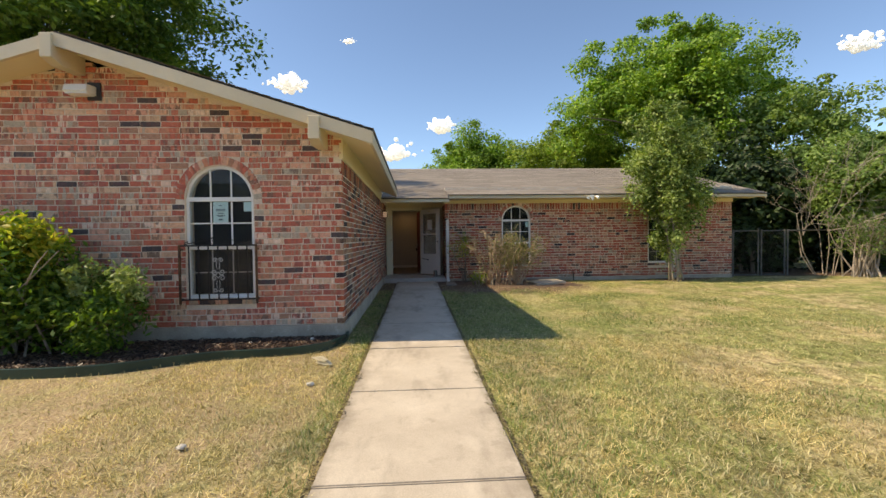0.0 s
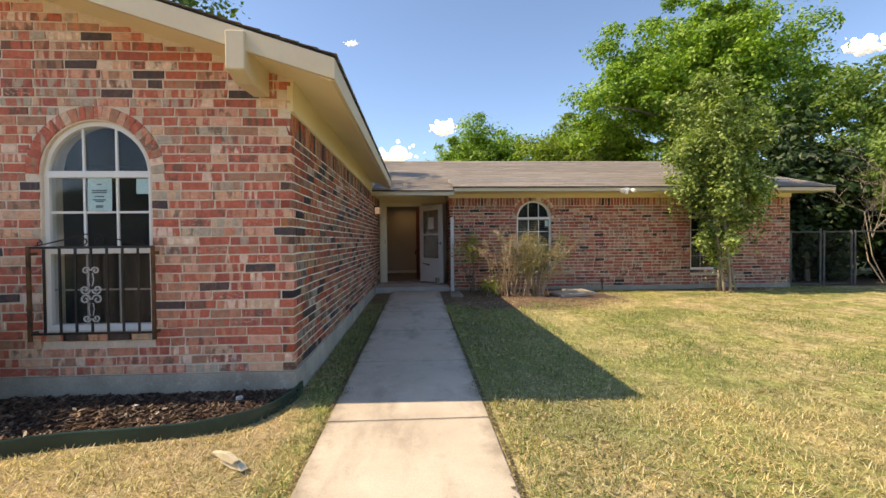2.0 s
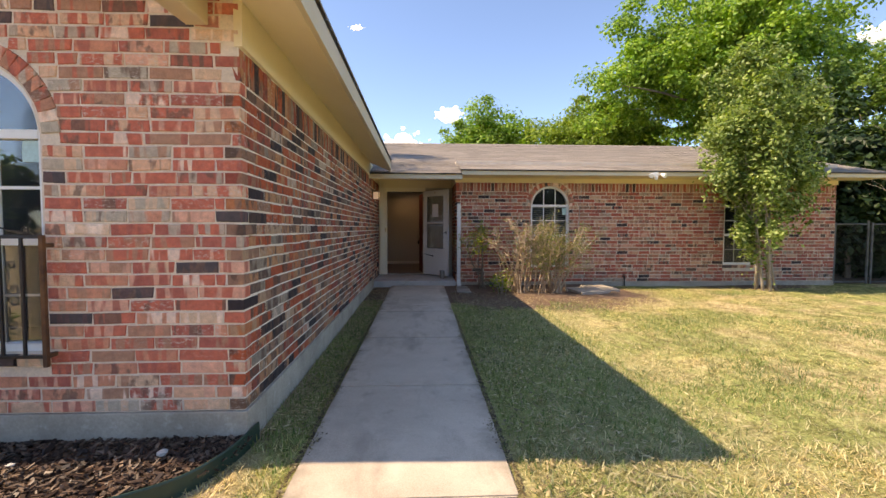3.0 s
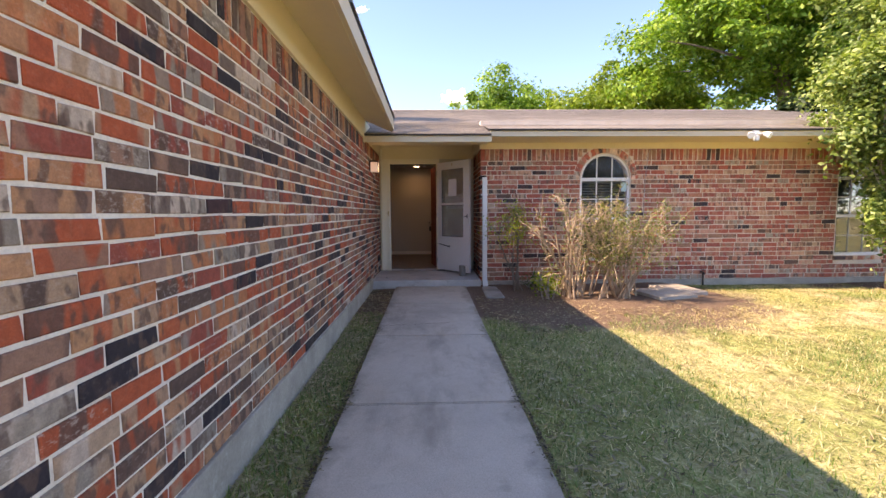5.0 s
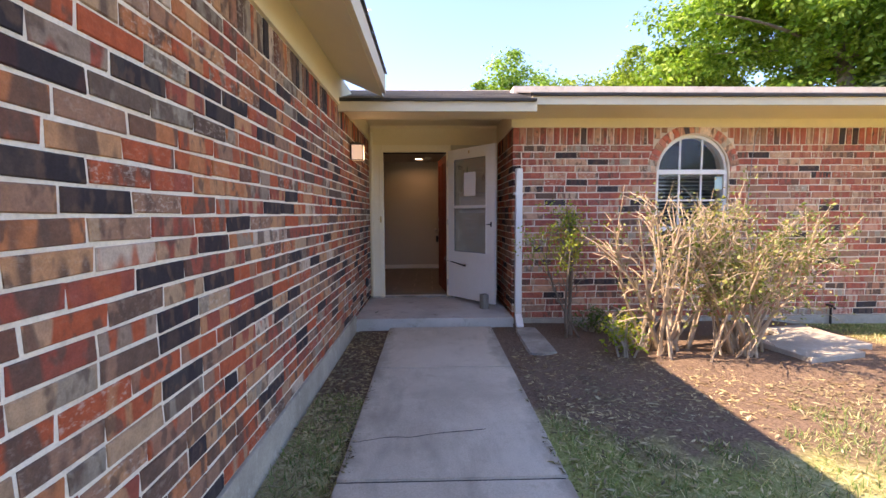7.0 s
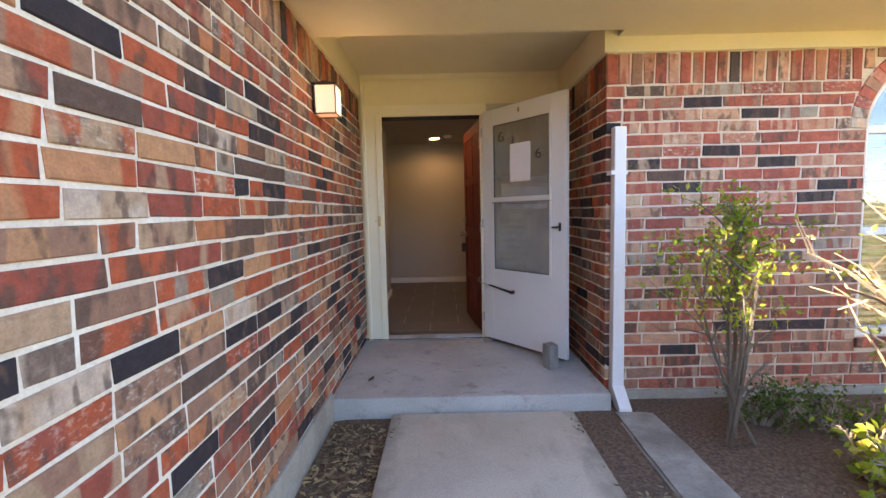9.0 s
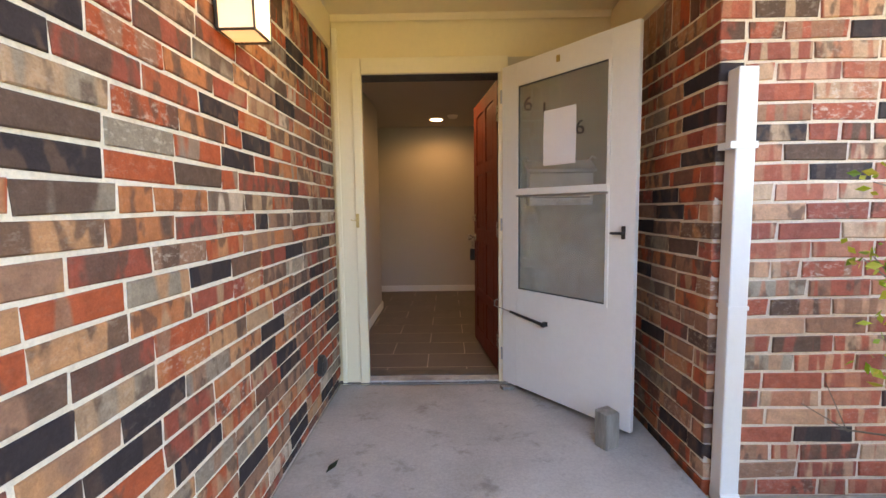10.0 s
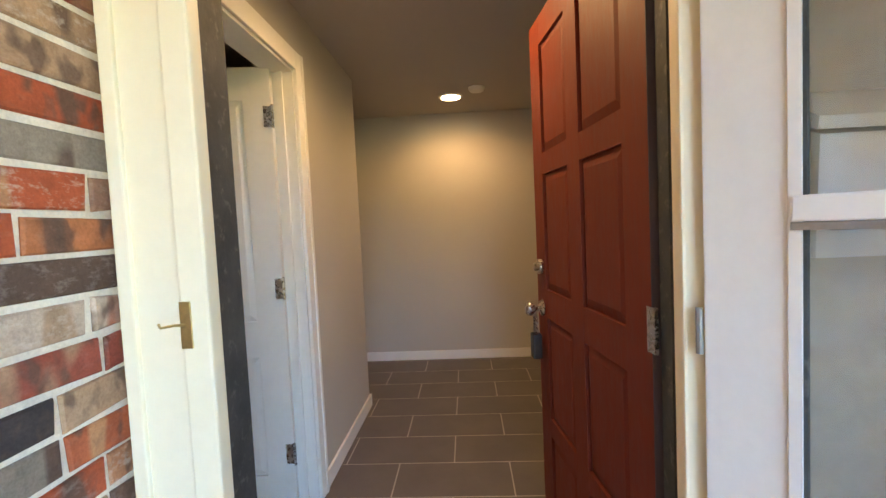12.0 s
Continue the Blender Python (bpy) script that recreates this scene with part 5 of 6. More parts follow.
def panel_door(name, label, width, height, rows, material, edge, parts_label=""):
    """A leaf along +x from its hinge, with raised panels set into both faces."""
    d = thing(name, label, "door", kind="structure")
    t, st = 0.022, 0.115
    cols = [(st, width / 2 - 0.05), (width / 2 + 0.05, width - st)]
    bm = box(0.0, st, -t, t, 0, height)
    box(width - st, width, -t, t, 0, height, bm)
    box(width / 2 - 0.05, width / 2 + 0.05, -t, t, 0, height, bm)
    z = 0.0
    edges = []
    for lo, hi in rows:
        for a, b in cols:
            box(a, b, -t + 0.0004, t - 0.0004, z, lo, bm)
        edges.append((lo, hi))
        z = hi
    for a, b in cols:
        box(a, b, -t + 0.0004, t - 0.0004, z, height, bm)
    part("leaf", bm, material, d)
    part("edge_strip", box(-0.003, -0.0005, -t, t, 0, height), edge, d)
    for lo, hi in edges:
        for a, b in cols:
            p = bmesh.new()
            m = 0.03
            for sgn in (-1, 1):
                o = [p.verts.new((x, sgn * (t - 0.012), zz)) for x, zz in ((a, lo), (b, lo), (b, hi), (a, hi))]
                i = [p.verts.new((x, sgn * (t - 0.003), zz)) for x, zz in ((a + m, lo + m), (b - m, lo + m), (b - m, hi - m), (a + m, hi - m))]
                p.faces.new(i)
                for k in range(4):
                    p.faces.new((o[k], o[(k + 1) % 4], i[(k + 1) % 4], i[k]))
            bmesh.ops.recalc_face_normals(p, faces=p.faces[:])
            part("panel", p, material, d)
    return d


red = panel_door("door_1", "dark red panelled front door standing open", 0.86, 2.0, [(0.13, 0.40), (0.47, 0.87), (0.98, 1.42), (1.50, 1.90)], REDDOOR, DOOREDGE)
red.matrix_world = pose(OX1 + 0.028, YD + 0.12, FLOOR_Z + 0.012, 0, 0, 97.0)
# knob side: the camera's side of the leaf is +y of the leaf
for nm, z, prof in (("deadbolt", 1.065, [(0.030, 0.0), (0.030, 0.012), (0.018, 0.016), (0.016, 0.03)]), ("door_knob", 0.90, [(0.032, 0.0), (0.030, 0.008), (0.012, 0.014), (0.012, 0.035), (0.028, 0.045), (0.028, 0.062), (0.018, 0.070)])):
    part(nm, lathe(prof, 20, (0.80, 0.022, z), axis="y"), CHROME, red, "satin nickel " + nm.replace("_", " "), smooth=True)
lock = part("lock_box", box(0.775, 0.825, 0.035, 0.072, 0.70, 0.80, bevel=0.008), BLACK, red, "black key lock box")
part("shackle", tube([(0.785, 0.054, 0.79), (0.785, 0.054, 0.86), (0.80, 0.054, 0.885), (0.815, 0.054, 0.86), (0.815, 0.054, 0.79)], 0.005, 8), CHROME, lock)
for z in (0.22, 1.0, 1.78):
    part("hinge", box(-0.02, 0.012, 0.018, 0.026, z - 0.05, z + 0.05), CHROME, red)

closet = panel_door("door_2", "white panelled interior door standing open", 0.74, 1.96, [(0.16, 0.70), (0.86, 1.82)], WHITE, WHITE)
closet.matrix_world = pose(HX0 - 0.09, DY1 - 0.045, FLOOR_Z + 0.012, 0, 0, 190)
for z in (0.25, 1.0, 1.75):
    hi = part("hinge", box(-0.012, 0.03, 0.0225, 0.026, z - 0.045, z + 0.045, bevel=0.001), CHROME, closet)
    part("hinge_pin", tube([(-0.008, 0.028, z - 0.05), (-0.008, 0.028, z + 0.05)], 0.006, 8), CHROME, closet)


def casing(name, y0, y1, top, x):
    bm = bmesh.new()
    for a, b in ((y0 - 0.075, y0 + 0.008), (y1 - 0.008, y1 + 0.075)):
        box(x, x + 0.016, a, b, FLOOR_Z, top + 0.075, bm, 0.004)
    box(x, x + 0.016, y0 + 0.008, y1 - 0.008, top - 0.008, top + 0.075, bm, 0.004)
    for a, b in ((y0 - 0.073, y0 - 0.05), (y1 + 0.05, y1 + 0.073)):
        box(x + 0.016, x + 0.022, a, b, FLOOR_Z, top + 0.073, bm, 0.002)
    box(x - 0.12, x, y0, y0 + 0.018, FLOOR_Z, top, bm)
    box(x - 0.12, x, y1 - 0.018, y1, FLOOR_Z, top, bm)
    box(x - 0.12, x, y0 + 0.018, y1 - 0.018, top - 0.018, top, bm)
    box(x - 0.06, x - 0.045, y1 - 0.03, y1 - 0.018, FLOOR_Z, top - 0.018, bm)
    return structure(name, bm, WHITE, "white painted door casing", "door casing")


casing("hall_door_casing", DY0, DY1, DTOP, HX0)


def skirting(name, x0, x1, y0, y1):
    bm = box(x0, x1, y0, y1, FLOOR_Z, FLOOR_Z + 0.085, bevel=0.005)
    return structure(name, bm, WHITE, "white painted baseboard", "baseboard")


skirting("baseboard_back", -2.6, HX1, HY1 - 0.015, HY1 - 0.0005)
skirting("baseboard_west", HX0 + 0.0005, HX0 + 0.015, DY1 + 0.08, 16.60)
skirting("baseboard_corner", HX0 - 0.12, HX0 + 0.015, 16.6005, 16.615)
skirting("baseboard_east", HX1 - 0.015, HX1 - 0.0005, YD + 0.16, HY1 - 0.016)

CAN = lamp_material("lit downlight lens", (1.0, 0.76, 0.48), 2.5)
for cy in (15.28, 17.12):
    c = thing("downlight", "lit recessed ceiling downlight with a white ring", "ceiling lamp", "hall downlights", at=(-0.38, cy, HZ))
    ring = bmesh.new()
    lathe([(0.095, -0.0005), (0.095, -0.008), (0.078, -0.012), (0.074, -0.004)], 28, (0, 0, 0), ring)
    part("trim_ring", ring, WHITE, c)
    part("lens", lathe([(0.072, -0.006), (0.072, -0.014), (0.03, -0.017)], 24), CAN, c, "glowing lens")
    lamp = new("downlight_lamp", bpy.data.lights.new("downlight_lamp", "SPOT"))
    lamp.data.energy, lamp.data.color, lamp.data.spot_size, lamp.data.spot_blend, lamp.data.shadow_soft_size = 1.75, (1.0, 0.58, 0.27), radians(168), 0.6, 0.06
    lamp.location = (-0.38, cy, HZ - 0.03)
sd = thing("smoke_detector", "white round smoke detector on the hall ceiling", "smoke detector", at=(-0.18, 16.93, HZ))
part("base", lathe([(0.062, -0.0005), (0.062, -0.012), (0.05, -0.03), (0.03, -0.036)], 24), WHITE, sd)

# ---- planting bed ----
BED = [(-7.4, 5.0), (-5.2, 4.92), (-4.1, 4.88), (-3.3, 4.92), (-2.8, 5.12), (-2.3, 5.34), (-1.75, 5.42), (-1.4, 5.50), (-1.12, 5.70), (-1.0, 5.98), (-0.96, 6.3)]


def smooth_line(pts, n=8):
    p = [Vector((*q, 0)) for q in pts]
    out = []
    for i in range(len(p) - 1):
        a, b, c, d = p[max(i - 1, 0)], p[i], p[i + 1], p[min(i + 2, len(p) - 1)]
        for k in range(n):
            t = k / n
            out.append(0.5 * ((2 * b) + (c - a) * t + (2 * a - 5 * b + 4 * c - d) * t * t + (3 * b - a - 3 * c + d) * t ** 3))
    return out + [p[-1]]


line = smooth_line(BED)
em = bmesh.new()
rows_e = []
for i, p in enumerate(line):
    d = (line[min(i + 1, len(line) - 1)] - line[max(i - 1, 0)]).normalized()
    nrm = Vector((-d.y, d.x, 0))
    wob = 0.008 * noise.noise((p.x * 2, p.y * 2, 3))
    rows_e.append([em.verts.new((p.x + nrm.x * o + wob, p.y + nrm.y * o, z + wob)) for o, z in ((0, 0.05), (0.0, 0.255), (0.004, 0.264), (0.010, 0.264), (0.014, 0.255), (0.014, 0.05))])
for a, b in zip(rows_e, rows_e[1:]):
    for k in range(5):
        em.faces.new((a[k], a[k + 1], b[k + 1], b[k]))
tagged(part("bed_edging", em, EDGING), "dark green metal garden edging curving round the bed", "edging")
MULCH = leaf_material("bark mulch", [(0.02, 0.012, 0.010), (0.05, 0.028, 0.022), (0.10, 0.06, 0.047), (0.24, 0.165, 0.13)], 0.0, 3.0)
mb_ = bmesh.new()
top_l, bot_l = [], []
for p in line:
    top_l.append(mb_.verts.new((p.x, p.y + 0.015, GROUND_Z + 0.035)))
    bot_l.append(mb_.verts.new((p.x, YG - 0.013 if p.y < YG - 0.03 else p.y + 0.02, GROUND_Z + 0.05)))
for i in range(len(line) - 1):
    mb_.faces.new((top_l[i], top_l[i + 1], bot_l[i + 1], bot_l[i]))
structure("mulch_bed", mb_, SOIL, "dark soil bed under bark mulch", "flower bed")


def bed_front(x):
    best = min(line, key=lambda p: abs(p.x - x))
    return best.y


def chips():
    rng = np.random.default_rng(4)
    n = 9000
    x = rng.uniform(-5.2, -0.98, n)
    front = np.array([bed_front(v) for v in x])
    y = front + 0.03 + rng.random(n) * (YG - 0.03 - front)
    z = GROUND_Z + 0.04 + rng.random(n) * 0.028
    L, Wd, H = rng.uniform(0.02, 0.07, n), rng.uniform(0.008, 0.022, n), rng.uniform(0.003, 0.008, n)
    yaw, tp, rl = rng.uniform(0, 6.28, n), rng.normal(0, 0.3, n), rng.normal(0, 0.35, n)
    base = np.array([(-.5, -.5, 0), (.5, -.4, 0), (.45, .5, 0), (-.5, .35, 0), (-.5, -.5, 1), (.5, -.4, 1), (.45, .5, 1), (-.5, .35, 1)])
    p = base[None] * np.stack([L, Wd, H], 1)[:, None]
    cz, szn = np.cos(tp), np.sin(tp)
    px, pz = p[..., 0] * cz[:, None] - p[..., 2] * szn[:, None], p[..., 0] * szn[:, None] + p[..., 2] * cz[:, None] + p[..., 1] * rl[:, None]
    c, s = np.cos(yaw)[:, None], np.sin(yaw)[:, None]
    v = np.stack([px * c - p[..., 1] * s + x[:, None], px * s + p[..., 1] * c + y[:, None], pz + z[:, None]], -1).reshape(-1, 3)
    f = (np.array([(4, 5, 6, 7), (0, 1, 5, 4), (1, 2, 6, 5), (2, 3, 7, 6), (3, 0, 4, 7)])[None] + 8 * np.arange(n)[:, None, None]).reshape(-1, 4)
    tagged(new("bark_mulch", loose_mesh("bark_mulch", v, f, MULCH)), "reddish brown bark chips", "mulch", kind="stuff")


chips()


def rock(x, y, z, r, label, material=None):
    bm = bmesh.new()
    bmesh.ops.create_icosphere(bm, subdivisions=2, radius=r)
    for v in bm.verts:
        v.co *= 1 + 0.35 * noise.noise(v.co * (1.6 / r) + Vector((x, y, 0)))
        v.co.z *= 0.55
    ob = tagged(part("stone", bm, material or STONE), label, "stone", "loose stones")
    ob.location = (x, y, z)


rock(-1.02, 4.40, GROUND_Z + 0.02, 0.035, "pale stone lying in the dry grass")
rock(-1.55, 3.24, GROUND_Z + 0.02, 0.030, "pale stone lying in the dry grass")
rock(-1.37, 5.98, GROUND_Z + 0.08, 0.03, "white stone on the bark mulch")
rock(-2.1, 5.9, GROUND_Z + 0.07, 0.02, "white stone on the bark mulch")
sw = bmesh.new()
prism([(-0.11, 0.0), (-0.05, 0.035), (0.06, 0.03), (0.10, 0.0), (0.0, -0.01)], "y", -0.02, 0.02, sw)
prism([(-0.16, 0.05), (-0.02, 0.075), (0.06, 0.05), (0.04, 0.03), (-0.06, 0.03)], "y", -0.035, -0.005, sw)
sp_ob = tagged(part("split_wood", sw, PALEWOOD), "broken pale wood splinter lying in the grass", "wood scrap")
sp_ob.matrix_world = pose(-1.02, 5.02, GROUND_Z + 0.03, 0, 0, -35)


# hairline cracks across the walk
def crack(pts, y_shift, seed):
    rng = random.Random(seed)
    bm = bmesh.new()
    prev = None
    for i in range(25):
        t = i / 24
        x = pts[0][0] + (pts[1][0] - pts[0][0]) * t
        y = pts[0][1] + (pts[1][1] - pts[0][1]) * t + 0.02 * noise.noise((x * 6, y_shift, 2)) + rng.uniform(-0.004, 0.004)
        w = 0.0025 + 0.002 * rng.random()
        z = walk_z(y) + 0.0012
        cur = (bm.verts.new((x, y - w, z)), bm.verts.new((x, y + w, z)))
        if prev:
            bm.faces.new((prev[0], cur[0], cur[1], prev[1]))
        prev = cur
    part("crack", bm, TAR, walk_ob, "dark hairline crack")
crack(((-0.60, 10.62), (0.18, 10.74)), 5.0, 2)
lf = bmesh.new()
lf.faces.new([lf.verts.new(p) for p in ((-0.05, 0, 0.002), (0, -0.018, 0.008), (0.05, 0, 0.012), (0, 0.02, 0.004))])
fallen = tagged(part("fallen_leaf", lf, EDGING), "single green leaf lying on the porch slab", "leaf")
fallen.matrix_world = pose(-0.80, 13.42, PORCH_Z + 0.002, 0, 0, 70)

# ---- plants ----
def leaf_cloud(centres, sizes, rng, flat=0.0, length=1.7, facing=None):
    """Small pointed leaves, each with a fold, at the centres; facing: the way that each one's blade looks."""
    n = len(centres)
    d = rng.normal(size=(n, 3))
    d[:, 2] *= 1 - 0.5 * flat
    if facing is not None:
        d -= facing * (d * facing).sum(1)[:, None]
    d /= np.linalg.norm(d, axis=1)[:, None]
    u = np.cross(d, rng.normal(size=(n, 3)) if facing is None else facing)
    u /= np.linalg.norm(u, axis=1)[:, None]
    nn = np.cross(d, u)
    s = sizes[:, None]
    L = s * length
    tip, base = centres + d * L * 0.5, centres - d * L * 0.5
    a, b = centres + u * s * 0.5 + nn * s * 0.12, centres - u * s * 0.5 + nn * s * 0.12
    v = np.stack([base, a, tip, b], 1).reshape(-1, 3)
    f = (np.array([0, 1, 2, 3])[None] + 4 * np.arange(n)[:, None])
    return v, f


def limb(a, b, rng, bend=0.12, n=5):
    a, b = Vector(a), Vector(b)
    L = (b - a).length
    out = []
    off = Vector([rng.normal() for _ in range(3)]) * bend * L
    for i in range(n + 1):
        t = i / n
        out.append(a.lerp(b, t) + off * math.sin(math.pi * t) + Vector((0, 0, 0.06 * L * math.sin(math.pi * t))))
    return out


def tree(name, label, base, height, crown, clumps, leaves, leaf, material, seed, trunk_r=0.2, stems=1, clump_r=0.9, category="tree", bark=None, shell=0.45, group="", limbs=14, tall=0.75, hollow=0.6, vase=0.0):
    """crown: centre (relative to the base) and radii of the ellipsoid in which the clumps sit."""
    rng = np.random.default_rng(seed)
    t = thing(name, label, category, group, at=base)
    (cx, cy, cz), (rx, ry, rz) = crown
    dirs = rng.normal(size=(clumps, 3))
    dirs /= np.linalg.norm(dirs, axis=1)[:, None]
    rad = (shell + (1 - shell) * rng.random(clumps)) * (0.72 + 0.42 * rng.random(clumps))
    C = dirs * rad[:, None] * np.array([rx, ry, rz])
    C[:, :2] *= (1 + vase * C[:, 2:] / rz)
    C += np.array([cx, cy, cz])
    wood = bark or BARK
    forks = []
    for s in range(stems):
        ang = 2 * math.pi * s / max(stems, 1) + rng.random()
        spread = 0.0 if stems == 1 else 0.14 + 0.16 * rng.random()
        foot = Vector((spread * 0.9 * math.cos(ang), spread * 0.9 * math.sin(ang), -0.1))
        fork = Vector((cx * 0.7 + spread * 3 * math.cos(ang) * rx * 0.3, cy * 0.7 + spread * 3 * math.sin(ang) * ry * 0.3, cz - rz * (0.35 + 0.3 * rng.random())))
        pts = limb(foot, fork, rng, 0.05)
        tb = bmesh.new()
        tube(pts, [trunk_r * (1.25 - 0.6 * i / 5) for i in range(6)], 9, tb)
        part("trunk", tb, wood, t, smooth=True)
        forks.append(fork)
    for k in range(min(limbs, clumps)):
        f = forks[k % len(forks)]
        pts = limb(f - Vector((0, 0, 0.1)), C[k] * 0.96, rng, 0.10)
        r0 = trunk_r * (0.26 if stems == 1 else 0.45) * (0.5 + 0.5 * rng.random())
        part("limb", tube(pts, [r0 * (1 - 0.8 * i / 5) for i in range(6)], 6), wood, t, smooth=True)
    weights = rng.random(clumps) + 0.4
    pick = rng.choice(clumps, leaves, p=weights / weights.sum())
    g = rng.normal(size=(leaves, 3))
    g /= np.linalg.norm(g, axis=1)[:, None]
    g[:, 2] = np.where(rng.random(leaves) < 0.55, np.abs(g[:, 2]), g[:, 2])
    cr = clump_r * (0.5 + 1.0 * rng.random(clumps) ** 1.5)
    reach = hollow + (1.08 - hollow) * rng.random(leaves) + 0.16 * rng.normal(size=leaves)
    P = C[pick] + g * (reach * cr[pick])[:, None] * np.array([1.15, 1.15, tall])
    look_out = g * 0.8 + np.array([0, 0, 0.55]) + 0.55 * rng.normal(size=(leaves, 3))
    look_out /= np.linalg.norm(look_out, axis=1)[:, None]
    v, f = leaf_cloud(P, leaf * (0.6 + 0.7 * rng.random(leaves)), rng, 0.3, facing=look_out)
    ob = new("crown", loose_mesh("crown", v, f, material))
    ob.parent = t
    return t


OAK = leaf_material("oak leaves", [(0.07, 0.16, 0.02), (0.14, 0.26, 0.035), (0.23, 0.36, 0.06), (0.36, 0.48, 0.12)], 0.36, 0.5)
LIME = leaf_material("yellow-green tree leaves", [(0.09, 0.16, 0.02), (0.15, 0.235, 0.03), (0.22, 0.30, 0.048), (0.30, 0.375, 0.075)], 0.36, 0.6)
DEEP = leaf_material("dark leaves", [(0.045, 0.10, 0.02), (0.08, 0.155, 0.028), (0.14, 0.22, 0.045)], 0.32, 0.7)
# Near-black tones put the shade behind the gate into the leaves.
SHADED_LEAF = leaf_material("hedge leaves darkened for shade", [(0.010, 0.026, 0.007), (0.02, 0.042, 0.010), (0.035, 0.065, 0.016)], 0.1, 0.7)
MYRTLE = leaf_material("fresh green leaves", [(0.07, 0.14, 0.03), (0.12, 0.20, 0.05), (0.18, 0.27, 0.075), (0.27, 0.35, 0.13)], 0.3, 0.9)
PRIVET = leaf_material("privet leaves", [(0.07, 0.125, 0.03), (0.15, 0.22, 0.055), (0.25, 0.325, 0.10), (0.46, 0.52, 0.25)], 0.33, 2.5)
YOUNG = leaf_material("yellow-green leaves", [(0.12, 0.20, 0.03), (0.22, 0.30, 0.04), (0.34, 0.38, 0.06), (0.42, 0.33, 0.09)], 0.4, 2.0)
SHRUB = leaf_material("glossy shrub leaves", [(0.045, 0.10, 0.018), (0.09, 0.17, 0.027), (0.16, 0.25, 0.04), (0.25, 0.34, 0.07)], 0.36, 2.0)
SHRUB_TOP = leaf_material("yellow shrub tips", [(0.22, 0.31, 0.04), (0.36, 0.42, 0.06), (0.50, 0.40, 0.09), (0.30, 0.38, 0.055)], 0.42, 2.0)

# trees behind the house and beyond the fence
tree("oak_tree", "large broad green tree behind the wing", (13.4, 22.5, 0.1), 12, ((-0.2, 0, 8.2), (5.9, 4.2, 3.9)), 330, 100000, 0.105, OAK, 11, 0.32, clump_r=0.72, shell=0.35, limbs=26)
tree("oak_tree", "full green tree behind the roof ridge", (4.2, 31.0, 0.1), 9, ((0, 0, 6.2), (3.4, 3.0, 2.6)), 190, 46000, 0.105, OAK, 12, 0.28, clump_r=0.62)
tree("oak_tree", "yellowish green tree behind the roof ridge", (10.3, 28.0, 0.1), 9, ((0, 0, 5.9), (4.6, 3.0, 3.0)), 220, 52000, 0.105, LIME, 13, 0.26, clump_r=0.6)
tree("oak_tree", "dark green tree rising beyond the gable roof", (-12.5, 15.5, 0.1), 12, ((1.4, 0, 8.2), (5.8, 5.0, 4.2)), 320, 62000, 0.11, DEEP, 14, 0.34, clump_r=0.7, shell=0.35, limbs=26)
tree("oak_tree", "light green leafy tree beyond the fence", (17.0, 19.5, 0.1), 10, ((0, 0, 5.2), (3.6, 3.6, 3.0)), 170, 26000, 0.11, MYRTLE, 15, 0.24, clump_r=0.6)
tree("hackberry_tree", "tree mass beyond the gate, leaves blackened for shade", (12.6, 17.4, 0.1), 7, ((0, 0, 2.5), (3.8, 1.8, 2.5)), 110, 24000, 0.15, SHADED_LEAF, 16, 0.2, clump_r=0.8, shell=0.1)
tree("hackberry_tree", "shady dark tree mass beyond the fence", (18.0, 16.2, 0.1), 7, ((0, 0, 2.3), (4.2, 2.0, 2.4)), 110, 22000, 0.15, DEEP, 17, 0.2, clump_r=0.8, shell=0.1)
tree("hackberry_tree", "leafy shrub-like tree by the fence corner", (14.3, 13.6, 0.1), 5, ((0, 0, 3.1), (1.9, 1.4, 1.7)), 150, 46000, 0.07, MYRTLE, 18, 0.035, stems=7, clump_r=0.42, shell=0.2, bark=GREYTWIG)
tree("hedge", "overgrown hedge behind the gate, leaves blackened for shade", (11.5, 14.9, 0.1), 3, ((0, 0, 1.9), (2.2, 0.7, 2.0)), 90, 18000, 0.12, SHADED_LEAF, 19, 0.06, stems=3, clump_r=0.5, shell=0.0, category="hedge")
tree("hedge", "overgrown hedge behind the fence, leaves blackened for shade", (14.6, 15.2, 0.1), 3, ((0, 0, 1.8), (3.2, 0.8, 1.9)), 110, 24000, 0.12, SHADED_LEAF, 20, 0.06, stems=3, clump_r=0.5, shell=0.0, category="hedge")
for k, x in enumerate((-38, -29, -20, -12, -4, 4, 12, 21, 31)):
    y = -30 - 4 * (k % 2)
    tree("street_tree", "tall green tree across the street", (x, y, 0.1), 8, ((0, 0, 3.6), (5.0, 4, 3.4)), 70, 6500, 0.60, DEEP, 30 + k, 0.3, clump_r=1.6, group="trees across the street", shell=0.1)

# multi-stemmed tree at the wing
tree("ligustrum_tree", "upright multi-stemmed evergreen tree at the brick wall", (7.42, 12.55, 0.14), 5.4, ((-0.28, -0.05, 3.0), (1.28, 0.95, 2.25)), 210, 56000, 0.052, PRIVET, 21, 0.025, stems=6, clump_r=0.27, shell=0.05, limbs=70, bark=GREYTWIG, tall=1.7, hollow=0.2, vase=0.42)


